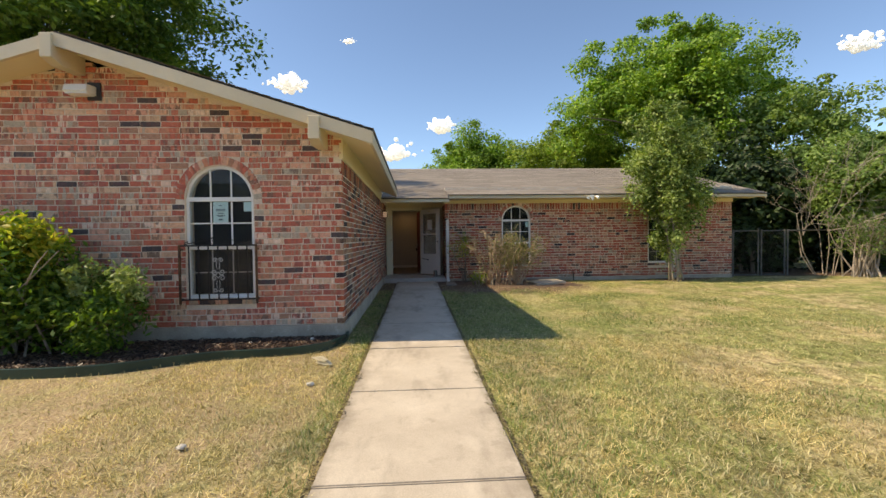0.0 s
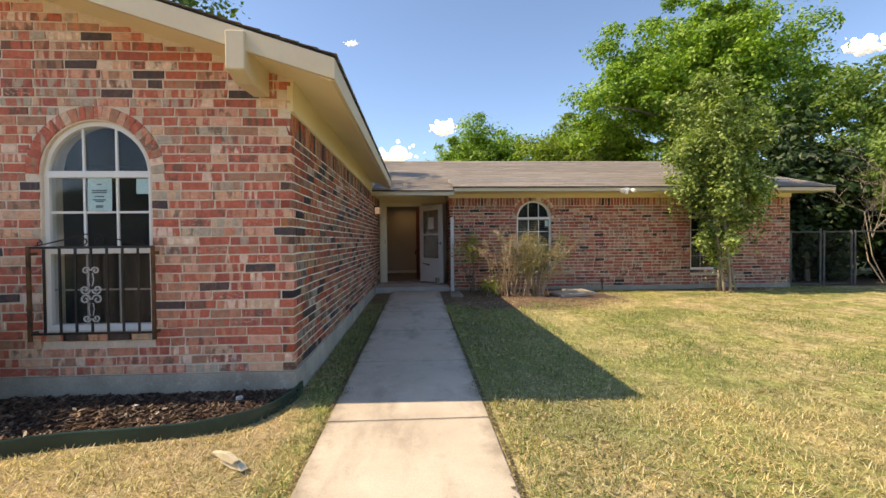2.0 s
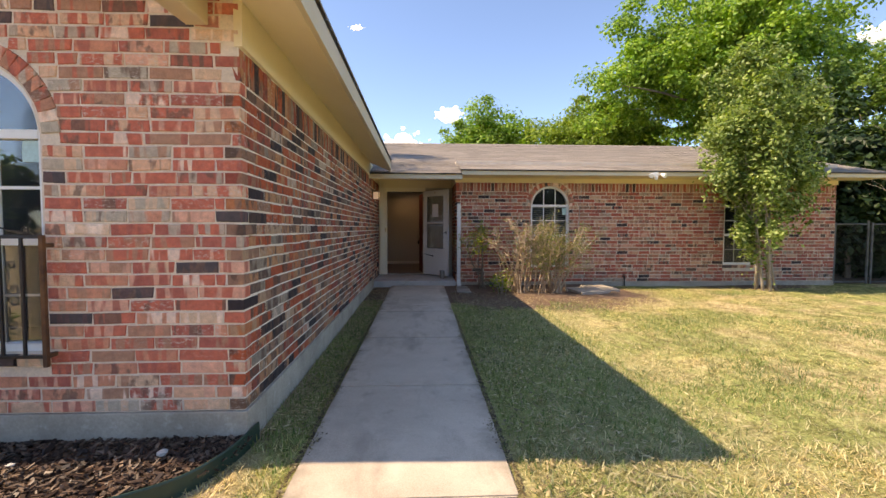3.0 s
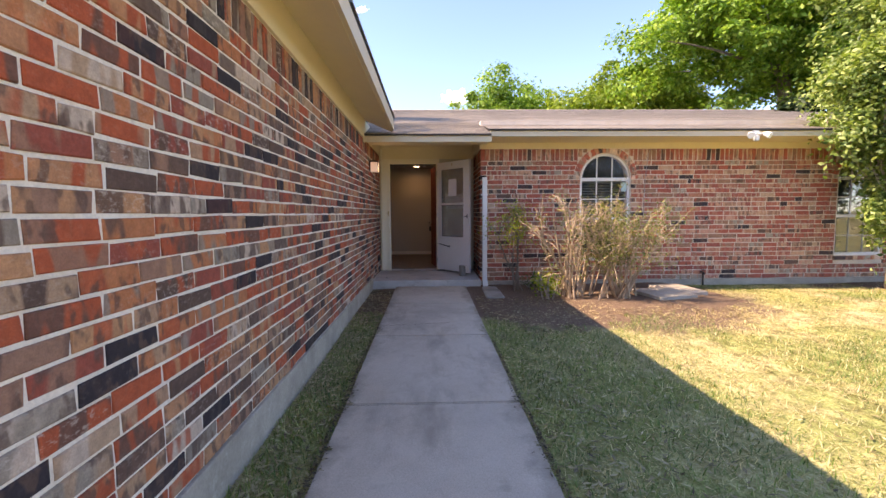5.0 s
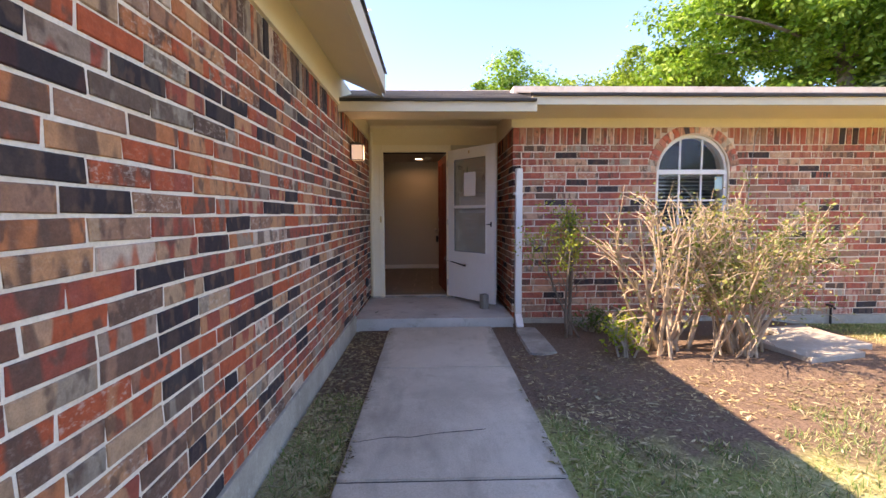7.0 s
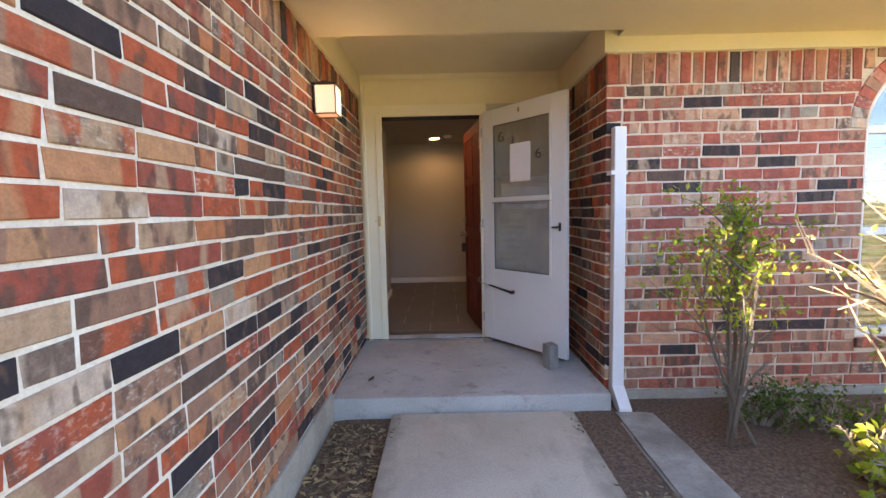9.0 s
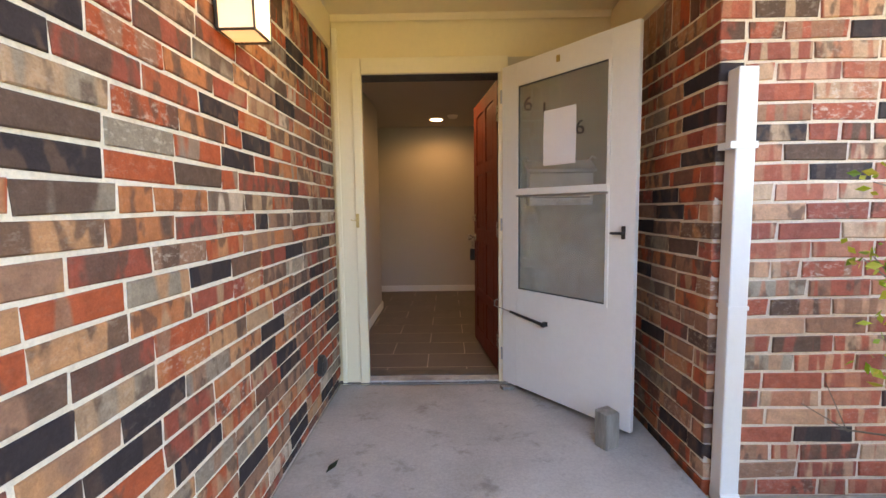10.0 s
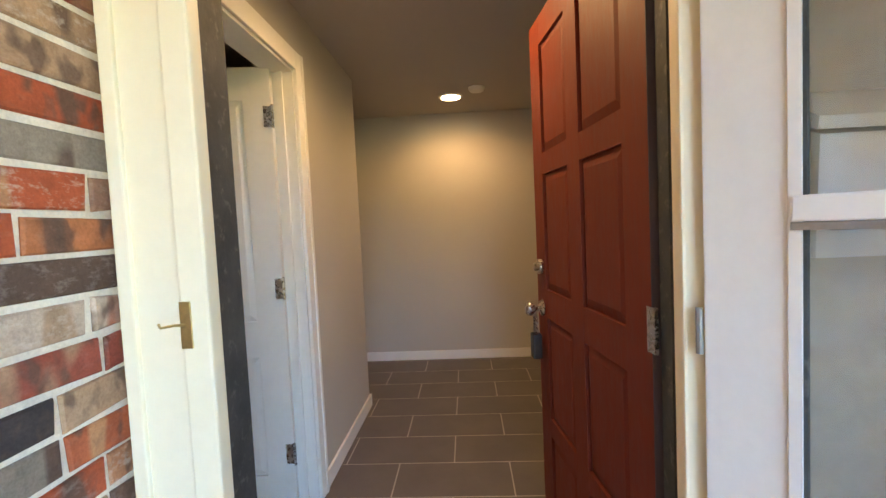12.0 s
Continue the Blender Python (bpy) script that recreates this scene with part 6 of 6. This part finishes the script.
def bare_tree():
    """Dead grey branches among the leafy growth."""
    rng = np.random.default_rng(5)
    t = thing("dead_tree", "grey leafless branching tree by the fence", "tree", at=(12.9, 13.6, 0.12))
    def grow(bm, a, d, L, r, depth):
        b = a + d * L
        mid = a.lerp(b, 0.5) + Vector([rng.normal() for _ in range(3)]) * L * 0.05
        tube([a, mid, b], [r, r * 0.85, r * 0.68], 5, bm)
        if depth:
            for _ in range(3 if depth > 1 else 4):
                nd = (d + Vector([rng.normal() * 0.5 for _ in range(3)]) + Vector((0, 0, 0.1))).normalized()
                grow(bm, b.lerp(a, rng.random() * 0.35), nd, L * (0.55 + 0.25 * rng.random()), r * 0.62, depth - 1)
    for s in range(6):
        bm = bmesh.new()
        ang = s * 1.05
        grow(bm, Vector((0.25 * math.cos(ang), 0.2 * math.sin(ang), -0.05)), Vector((0.30 * math.cos(ang) - 0.05, 0.25 * math.sin(ang), 1)).normalized(), 1.7 + 0.6 * rng.random(), 0.017, 3)
        part("stem", bm, GREYTWIG, t)
bare_tree()


def twiggy_bush(name, label, base, height, width, stems, leaves, seed, wood, leafmat, leaf, leafy_from=0.35, spread=1.0, thick=0.0105):
    rng = np.random.default_rng(seed)
    t = thing(name, label, "shrub", at=base)
    tips = []
    for s in range(stems):
        bm = bmesh.new()
        ang, out = rng.random() * 2 * math.pi, rng.random() ** 0.6
        foot = Vector((0.10 * width * rng.normal(), 0.06 * width * rng.normal(), -0.05))
        top = Vector((out * width * 0.5 * math.cos(ang) * spread, out * width * 0.4 * math.sin(ang), height * (1.0 - 0.22 * out * out) * (0.82 + 0.22 * rng.random())))
        pts = limb(foot, top, rng, 0.05, 6)
        r = thick * (0.7 + 0.8 * rng.random())
        tube(pts, [r * (1.3 - 0.75 * i / 6) for i in range(7)], 5, bm)
        for _ in range(10):
            k = rng.integers(2, 6)
            a = pts[k].lerp(pts[k + 1], rng.random())
            d = ((pts[k + 1] - pts[k]).normalized() + Vector([0.5 * rng.normal() for _ in range(3)])).normalized()
            L = height * (0.10 + 0.17 * rng.random())
            b = a + d * L
            tube([a, a.lerp(b, 0.5) + Vector((0, 0, 0.02)), b], [r * 0.5, r * 0.42, r * 0.25], 4, bm)
            tips += [a.lerp(b, q) for q in (0.4, 0.7, 1.0)]
            for _ in range(2):
                d2 = (d + Vector([0.6 * rng.normal() for _ in range(3)])).normalized()
                c = b.lerp(a, 0.4 * rng.random())
                e = c + d2 * L * 0.5
                tube([c, e], [r * 0.28, r * 0.16], 3, bm, False)
                tips.append(e)
        tips += [pts[i] for i in (4, 5, 6)]
        part("stem", bm, wood, t)
    T_ = np.array(tips)
    T_ = T_[T_[:, 2] > height * leafy_from * 0.6]
    pick = rng.integers(0, len(T_), leaves)
    P = T_[pick] + rng.normal(size=(leaves, 3)) * 0.035
    v, f = leaf_cloud(P, leaf * (0.6 + 0.8 * rng.random(leaves)), rng)
    ob = new("leaves", loose_mesh("leaves", v, f, leafmat))
    ob.parent = t
    return t


DRY = leaf_material("dry shrub leaves", [(0.09, 0.12, 0.03), (0.16, 0.19, 0.055), (0.25, 0.25, 0.10), (0.34, 0.28, 0.14)], 0.3, 3.0)
twiggy_bush("dry_shrub", "large half-bare shrub with tan twigs before the arched window", (2.02, 12.15, GROUND_Z + 0.03), 1.36, 1.35, 17, 900, 41, TWIG, DRY, 0.019, thick=0.013)
twiggy_bush("dry_shrub", "half-bare shrub with tan twigs and thin green leaves", (2.62, 12.05, GROUND_Z + 0.03), 1.38, 1.5, 24, 5600, 42, TWIG, DRY, 0.019, thick=0.0115)
twiggy_bush("brush", "tangle of pale dead stems with green shoots by the fence", (13.35, 12.75, GROUND_Z), 1.9, 2.6, 30, 2600, 48, GREYTWIG, MYRTLE, 0.045, 0.25, 1.0, 0.016)
twiggy_bush("brush", "tangle of pale dead stems with green shoots by the fence", (14.9, 12.9, GROUND_Z), 1.8, 2.4, 24, 2600, 49, GREYTWIG, MYRTLE, 0.045, 0.25, 1.0, 0.016)
twiggy_bush("sapling", "thin sparse sapling with yellow-green leaves beside the downspout", (1.30, 12.72, GROUND_Z + 0.03), 1.32, 0.85, 5, 1500, 43, BARK, YOUNG, 0.019, 0.95, 1.0, 0.0115)
twiggy_bush("low_plant", "small green seedling on bare soil", (1.58, 12.05, GROUND_Z + 0.03), 0.38, 0.4, 6, 260, 44, GREYTWIG, YOUNG, 0.027, 0.3)
twiggy_bush("low_plant", "small dark weed by the wing's footing", (1.62, 12.88, GROUND_Z + 0.03), 0.24, 0.5, 9, 800, 46, GREYTWIG, DEEP, 0.014, 0.1)
twiggy_bush("low_plant", "small dark weed by the wing's footing", (1.98, 12.8, GROUND_Z + 0.03), 0.26, 0.6, 9, 900, 47, GREYTWIG, DEEP, 0.014, 0.1)
twiggy_bush("low_plant", "small leafy seedling under the sapling", (1.75, 12.3, GROUND_Z + 0.03), 0.28, 0.35, 5, 160, 45, GREYTWIG, YOUNG, 0.03, 0.2)


def foundation_shrub():
    rng = np.random.default_rng(51)
    t = thing("foundation_shrub", "dense green shrub with bronze-yellow tips in the bed", "shrub", at=(-4.75, 5.62, GROUND_Z))
    for s in range(22):
        a = Vector((rng.normal() * 0.35, rng.normal() * 0.15, -0.02))
        b = Vector((rng.normal() * 0.7, rng.normal() * 0.3, 0.7 + 0.6 * rng.random()))
        part("stem", tube(limb(a, b, rng, 0.08), [0.012 * (1.2 - 0.15 * i) for i in range(6)], 5), GREYTWIG, t)
    def clumps(n, cx, cz, rx, ry, rz, m, size, mat, name, r):
        d = rng.normal(size=(n, 3))
        d /= np.linalg.norm(d, axis=1)[:, None]
        C = d * (0.5 + 0.5 * rng.random(n))[:, None] * np.array([rx, ry, rz]) + np.array([cx, 0, cz])
        pick = rng.integers(0, n, m)
        P = C[pick] + rng.normal(size=(m, 3)) * r
        P[:, 2] = np.maximum(P[:, 2], 0.04)
        v, f = leaf_cloud(P, size * (0.6 + 0.8 * rng.random(m)), rng, 0.4, 2.2)
        part_ob = new(name, loose_mesh(name, v, f, mat))
        part_ob.parent = t
    clumps(100, -0.1, 0.80, 1.0, 0.45, 0.74, 11000, 0.04, SHRUB, "lower_leaves", 0.10)
    clumps(46, -0.15, 1.30, 0.80, 0.40, 0.34, 4200, 0.04, SHRUB_TOP, "tip_leaves", 0.07)
    clumps(30, 1.1, 0.50, 0.42, 0.34, 0.48, 3000, 0.034, SHRUB, "side_leaves", 0.08)
    clumps(26, 1.15, 0.88, 0.46, 0.32, 0.22, 1500, 0.034, leaf_material("pale shrub leaves", [(0.14, 0.20, 0.07), (0.26, 0.33, 0.13), (0.38, 0.43, 0.21)], 0.3, 2.0), "outer_leaves", 0.06)
foundation_shrub()

# ---- chain-link fence and gate ----
fe = thing("chain_link_gate", "grey chain-link fence and gate beside the wing", "gate", at=(9.68, 13.42, GROUND_Z - 0.03))
for x, h in ((0.04, 1.5), (0.86, 1.55), (0.96, 1.5), (1.72, 1.5)):
    part("post", tube([(x, 0, 0), (x, 0, h)], 0.026, 10), DULLGALV, fe)
for x0, x1 in ((0.04, 0.86), (0.96, 1.72)):
    part("top_rail", tube([(x0, 0, 1.46), (x1, 0, 1.46)], 0.019, 8), DULLGALV, fe)
    part("bottom_rail", tube([(x0, 0, 0.10), (x1, 0, 0.10)], 0.017, 8), DULLGALV, fe)
    wm = bmesh.new()
    k = x0 - 1.4
    while k < x1:
        for sgn in (1, -1):
            a, b = (k, 0.1), (k + 1.36, 1.46)
            lo, hi = max(x0, a[0]), min(x1, b[0])
            if hi - lo > 0.03:
                z0, z1 = 0.1 + lo - a[0], 0.1 + hi - a[0]
                if sgn < 0:
                    z0, z1 = 1.56 - z0, 1.56 - z1
                tube([(lo, sgn * 0.003, z0), (hi, sgn * 0.003, z1)], 0.002, 3, wm, False)
        k += 0.075
    tagged(part("wire_mesh", wm, DULLGALV, fe), kind="stuff")
fe2 = thing("chain_link_fence", "grey chain-link fence running behind the trees", "fence", at=(11.5, 13.42, GROUND_Z - 0.03))
for i in range(4):
    part("post", tube([(i * 2.4, 0, 0), (i * 2.4, 0, 1.5)], 0.026, 8), DULLGALV, fe2)
part("top_rail", tube([(0, 0, 1.46), (7.2, 0, 1.46)], 0.019, 8), DULLGALV, fe2)

# ---- grass ----
GRASS = leaf_material("grass blades", [(0.15, 0.15, 0.055), (0.31, 0.25, 0.13), (0.46, 0.37, 0.21), (0.61, 0.51, 0.32), (0.74, 0.65, 0.46)], 0.25, 1.4)
GREENGRASS = leaf_material("green grass blades", [(0.07, 0.135, 0.034), (0.13, 0.205, 0.06), (0.22, 0.28, 0.105), (0.48, 0.44, 0.29)], 0.3, 1.6)


def blades(name, label, n, xr, yr, keep, size, material, seed, lean=0.9, wide=1.0):
    rng = np.random.default_rng(seed)
    x, y = rng.uniform(*xr, n), rng.uniform(*yr, n)
    ok = keep(x, y, rng)
    x, y = x[ok], y[ok]
    m = len(x)
    z = np.array([ground_h(a, b) for a, b in zip(x, y)]) - 0.004
    L = size * (0.4 + 0.9 * rng.random(m))
    ang, tilt = rng.uniform(0, 2 * math.pi, m), np.abs(rng.normal(0.78 * lean, 0.36, m)).clip(0.05, 1.5)
    w = (0.0014 + 0.0018 * rng.random(m)) * wide
    dx, dy, dz = np.cos(ang) * np.sin(tilt), np.sin(ang) * np.sin(tilt), np.cos(tilt)
    sx, sy = -np.sin(ang), np.cos(ang)
    base = np.stack([x, y, z], 1)
    d = np.stack([dx, dy, dz], 1)
    s = np.stack([sx, sy, np.zeros(m)], 1) * w[:, None]
    mid = base + d * (L * 0.6)[:, None]
    tip = base + d * L[:, None] + np.stack([dx, dy, -0.4 * dz], 1) * (L * 0.15)[:, None]
    v = np.stack([base - s, base + s, mid + s * 0.8, tip, mid - s * 0.8], 1).reshape(-1, 3)
    f = np.array([0, 1, 2, 4])[None] + 5 * np.arange(m)[:, None]
    f2 = np.array([4, 2, 3])[None] + 5 * np.arange(m)[:, None]
    tri = np.concatenate([f[:, [0, 1, 2]], f[:, [0, 2, 3]], f2])
    tagged(new(name, loose_mesh(name, v, tri, material)), label, "grass", kind="stuff")


def off_walk(x, y):
    return (x < -0.62 - 0.02 * np.sin(y * 9)) | (x > 0.54 + 0.02 * np.sin(y * 7 + 1))


def on_lawn(x, y):
    front = np.interp(x, [p.x for p in line], [p.y for p in line], left=4.9, right=99)
    bed = (x < -0.97) & (y > front - 0.01)
    soil = ((x > 0.5) & (x < 4.3) & (y > 10.6 + 0.45 * np.abs(x - 1.9) * (x > 1.9) + 0.2 * np.sin(x * 3) + 0.15 * np.sin(x * 11 + y * 7))) | ((x < -0.6) & (x > -1.0) & (y > 11.3))
    wall = (y > YR - 0.04) & (x > XP) & (x < XE + 0.1)
    porch = (y > 13.05) & (x > -1.05) & (x < 0.85)
    return off_walk(x, y) & ~bed & ~soil & ~wall & ~porch


def dry_keep(x, y, rng):
    return on_lawn(x, y) & (rng.random(len(x)) < np.clip(1.6 / (0.6 + 0.14 * np.abs(x) + 0.06 * np.maximum(y - 3, 0)), 0.1, 1)) & ~((x < -0.6) & (x > -1.0) & (y > 6.2))


def lush_keep(x, y, rng):
    edge = np.exp(-np.maximum(x - 0.54, 0) / 0.5) * (x > 0)
    shade = ((x > 0.5) & (x < 2.0) & (y > 5.8)) * 0.55
    strip = ((x < -0.6) & (x > -1.02) & (y > 6.1)) * 1.0
    left = ((x < -0.6) & (x > -0.85) & (y < 6.2)) * 0.5
    blot = np.array([max(0.0, noise.noise((a * 0.8, b * 0.8, 4.0)) * 2.2 - 0.05) for a, b in zip(x, y)]) * (x > 0.5)
    return on_lawn(x, y) & (rng.random(len(x)) < np.clip(np.maximum.reduce([edge, shade, strip, left, blot * 0.6]), 0, 1))


blades("dry_grass", "short straw-coloured lawn grass", 230000, (-5.0, 7.0), (1.2, 13.2), dry_keep, 0.055, GRASS, 61, 1.6)
blades("dry_grass", "short straw-coloured lawn grass near the walk", 120000, (-2.6, 3.2), (1.4, 6.0), dry_keep, 0.055, GRASS, 62, 1.6)
blades("green_grass", "green grass in the shade and beside the walk", 330000, (-1.05, 7.0), (1.6, 13.1), lush_keep, 0.058, GREENGRASS, 63, 1.05, 1.0)
blades("dry_grass", "short straw-coloured lawn grass far off", 60000, (3.0, 13.0), (5.0, 13.2), dry_keep, 0.04, GRASS, 64, 1.4)

# dry litter on the bare soil
def litter(n, seed):
    rng = np.random.default_rng(seed)
    x, y = rng.uniform(0.6, 3.8, n), rng.uniform(10.8, 13.1, n)
    x2, y2 = rng.uniform(-0.97, -0.63, n // 4), rng.uniform(10.7, 13.0, n // 4)
    P = np.stack([np.r_[x, x2], np.r_[y, y2], np.full(n + n // 4, GROUND_Z + 0.05)], 1)
    v, f = leaf_cloud(P, 0.009 + 0.02 * rng.random(len(P)), rng, 1.0, 2.4)
    v[:, 2] = GROUND_Z + 0.046 + (v[:, 2] - GROUND_Z - 0.05) * 0.25
    tagged(new("leaf_litter", loose_mesh("leaf_litter", v, f, leaf_material("dry litter", [(0.12, 0.08, 0.05), (0.30, 0.22, 0.14), (0.42, 0.34, 0.22)], 0.1, 2.0))), "dry leaves and twigs on bare soil", "leaf litter", kind="stuff")
litter(5200, 71)


def lawn_litter(n, seed):
    """Pale dead blades and dry leaves caught in the grass beside the walk."""
    rng = np.random.default_rng(seed)
    x = np.r_[0.58 + np.abs(rng.normal(0, 0.8, n)), rng.uniform(-0.97, -0.64, n // 3)]
    y = np.r_[rng.uniform(4.5, 11.2, n), rng.uniform(6.3, 11.2, n // 3)]
    z = np.array([ground_h(a, b) for a, b in zip(x, y)]) + 0.022
    P = np.stack([x, y, z], 1)
    v, f = leaf_cloud(P, 0.006 + 0.012 * rng.random(len(P)), rng, 1.0, 4.0)
    zz = np.repeat(z, 4)
    v[:, 2] = zz + (v[:, 2] - zz) * 0.3
    tagged(new("leaf_litter", loose_mesh("leaf_litter", v, f, leaf_material("pale lawn litter", [(0.10, 0.075, 0.045), (0.38, 0.30, 0.18), (0.56, 0.47, 0.32)], 0.1, 2.0))), "pale dead grass and dry leaves in the lawn", "leaf litter", kind="stuff")
lawn_litter(5200, 72)

def edge_debris(n, seed):
    """Dark crumbs of soil and dead runners that creep over the edges of the walk."""
    rng = np.random.default_rng(seed)
    y = rng.uniform(1.2, 13.0, n)
    left = rng.random(n) < 0.5
    fringe = np.abs(rng.normal(0, 0.016, n)) * (0.5 + 0.9 * np.abs(np.sin(y * 2.3) + np.sin(y * 5.1 + 1)))
    x = np.where(left, -0.645 + fringe, 0.565 - fringe)
    inner = np.where(left, x > -0.60, x < 0.52)
    z = np.where(inner, np.array([walk_z(v) for v in y]) + 0.004, WALK_Z - 0.005)
    P = np.stack([x, y, z], 1)
    v, f = leaf_cloud(P, 0.006 + 0.010 * rng.random(n), rng, 1.0, 3.0)
    zz = np.repeat(z, 4)
    v[:, 2] = zz + np.abs(v[:, 2] - zz) * 0.4
    tagged(new("edge_debris", loose_mesh("edge_debris", v, f, leaf_material("soil crumbs and runners", [(0.045, 0.03, 0.02), (0.10, 0.07, 0.045), (0.17, 0.15, 0.06), (0.34, 0.27, 0.16)], 0.1, 2.0))), "soil crumbs and dead runners along the walk's edges", "debris", kind="stuff")
edge_debris(12000, 73)

# ---- clouds far beyond ----
def cloud(x, y, z, w, h, seed):
    rng = np.random.default_rng(seed)
    bm = bmesh.new()
    for _ in range(70):
        px, py, pz = rng.normal() * w * 0.40, rng.normal() * w * 0.2, abs(rng.normal()) * h * 0.33
        r = h * (0.12 + 0.15 * rng.random()) * (1.25 - min(abs(px) / w, 0.9))
        bmesh.ops.create_icosphere(bm, subdivisions=2, radius=r, matrix=Matrix.Translation((px, py, pz)))
    for v in bm.verts:
        v.co += v.co.normalized() * h * 0.11 * noise.fractal(v.co / h * 2.2 + Vector((seed, 0, 0)), 1.0, 2.0, 4)
    c = part("cloud", bm, CLOUD, smooth=True)
    c.location = (x, y, z)
    tagged(c, "small white cumulus cloud", "cloud", kind="structure")
for cx, cy, cz, w, h, sd_ in ((-45, 900, 165, 60, 30, 1), (55, 900, 222, 34, 28, 2), (-250, 900, 305, 46, 30, 3), (500, 900, 510, 44, 34, 5), (-130, 900, 395, 16, 9, 6), (960, 900, 400, 60, 30, 7)):
    cloud(cx, cy, cz, w, h, sd_)
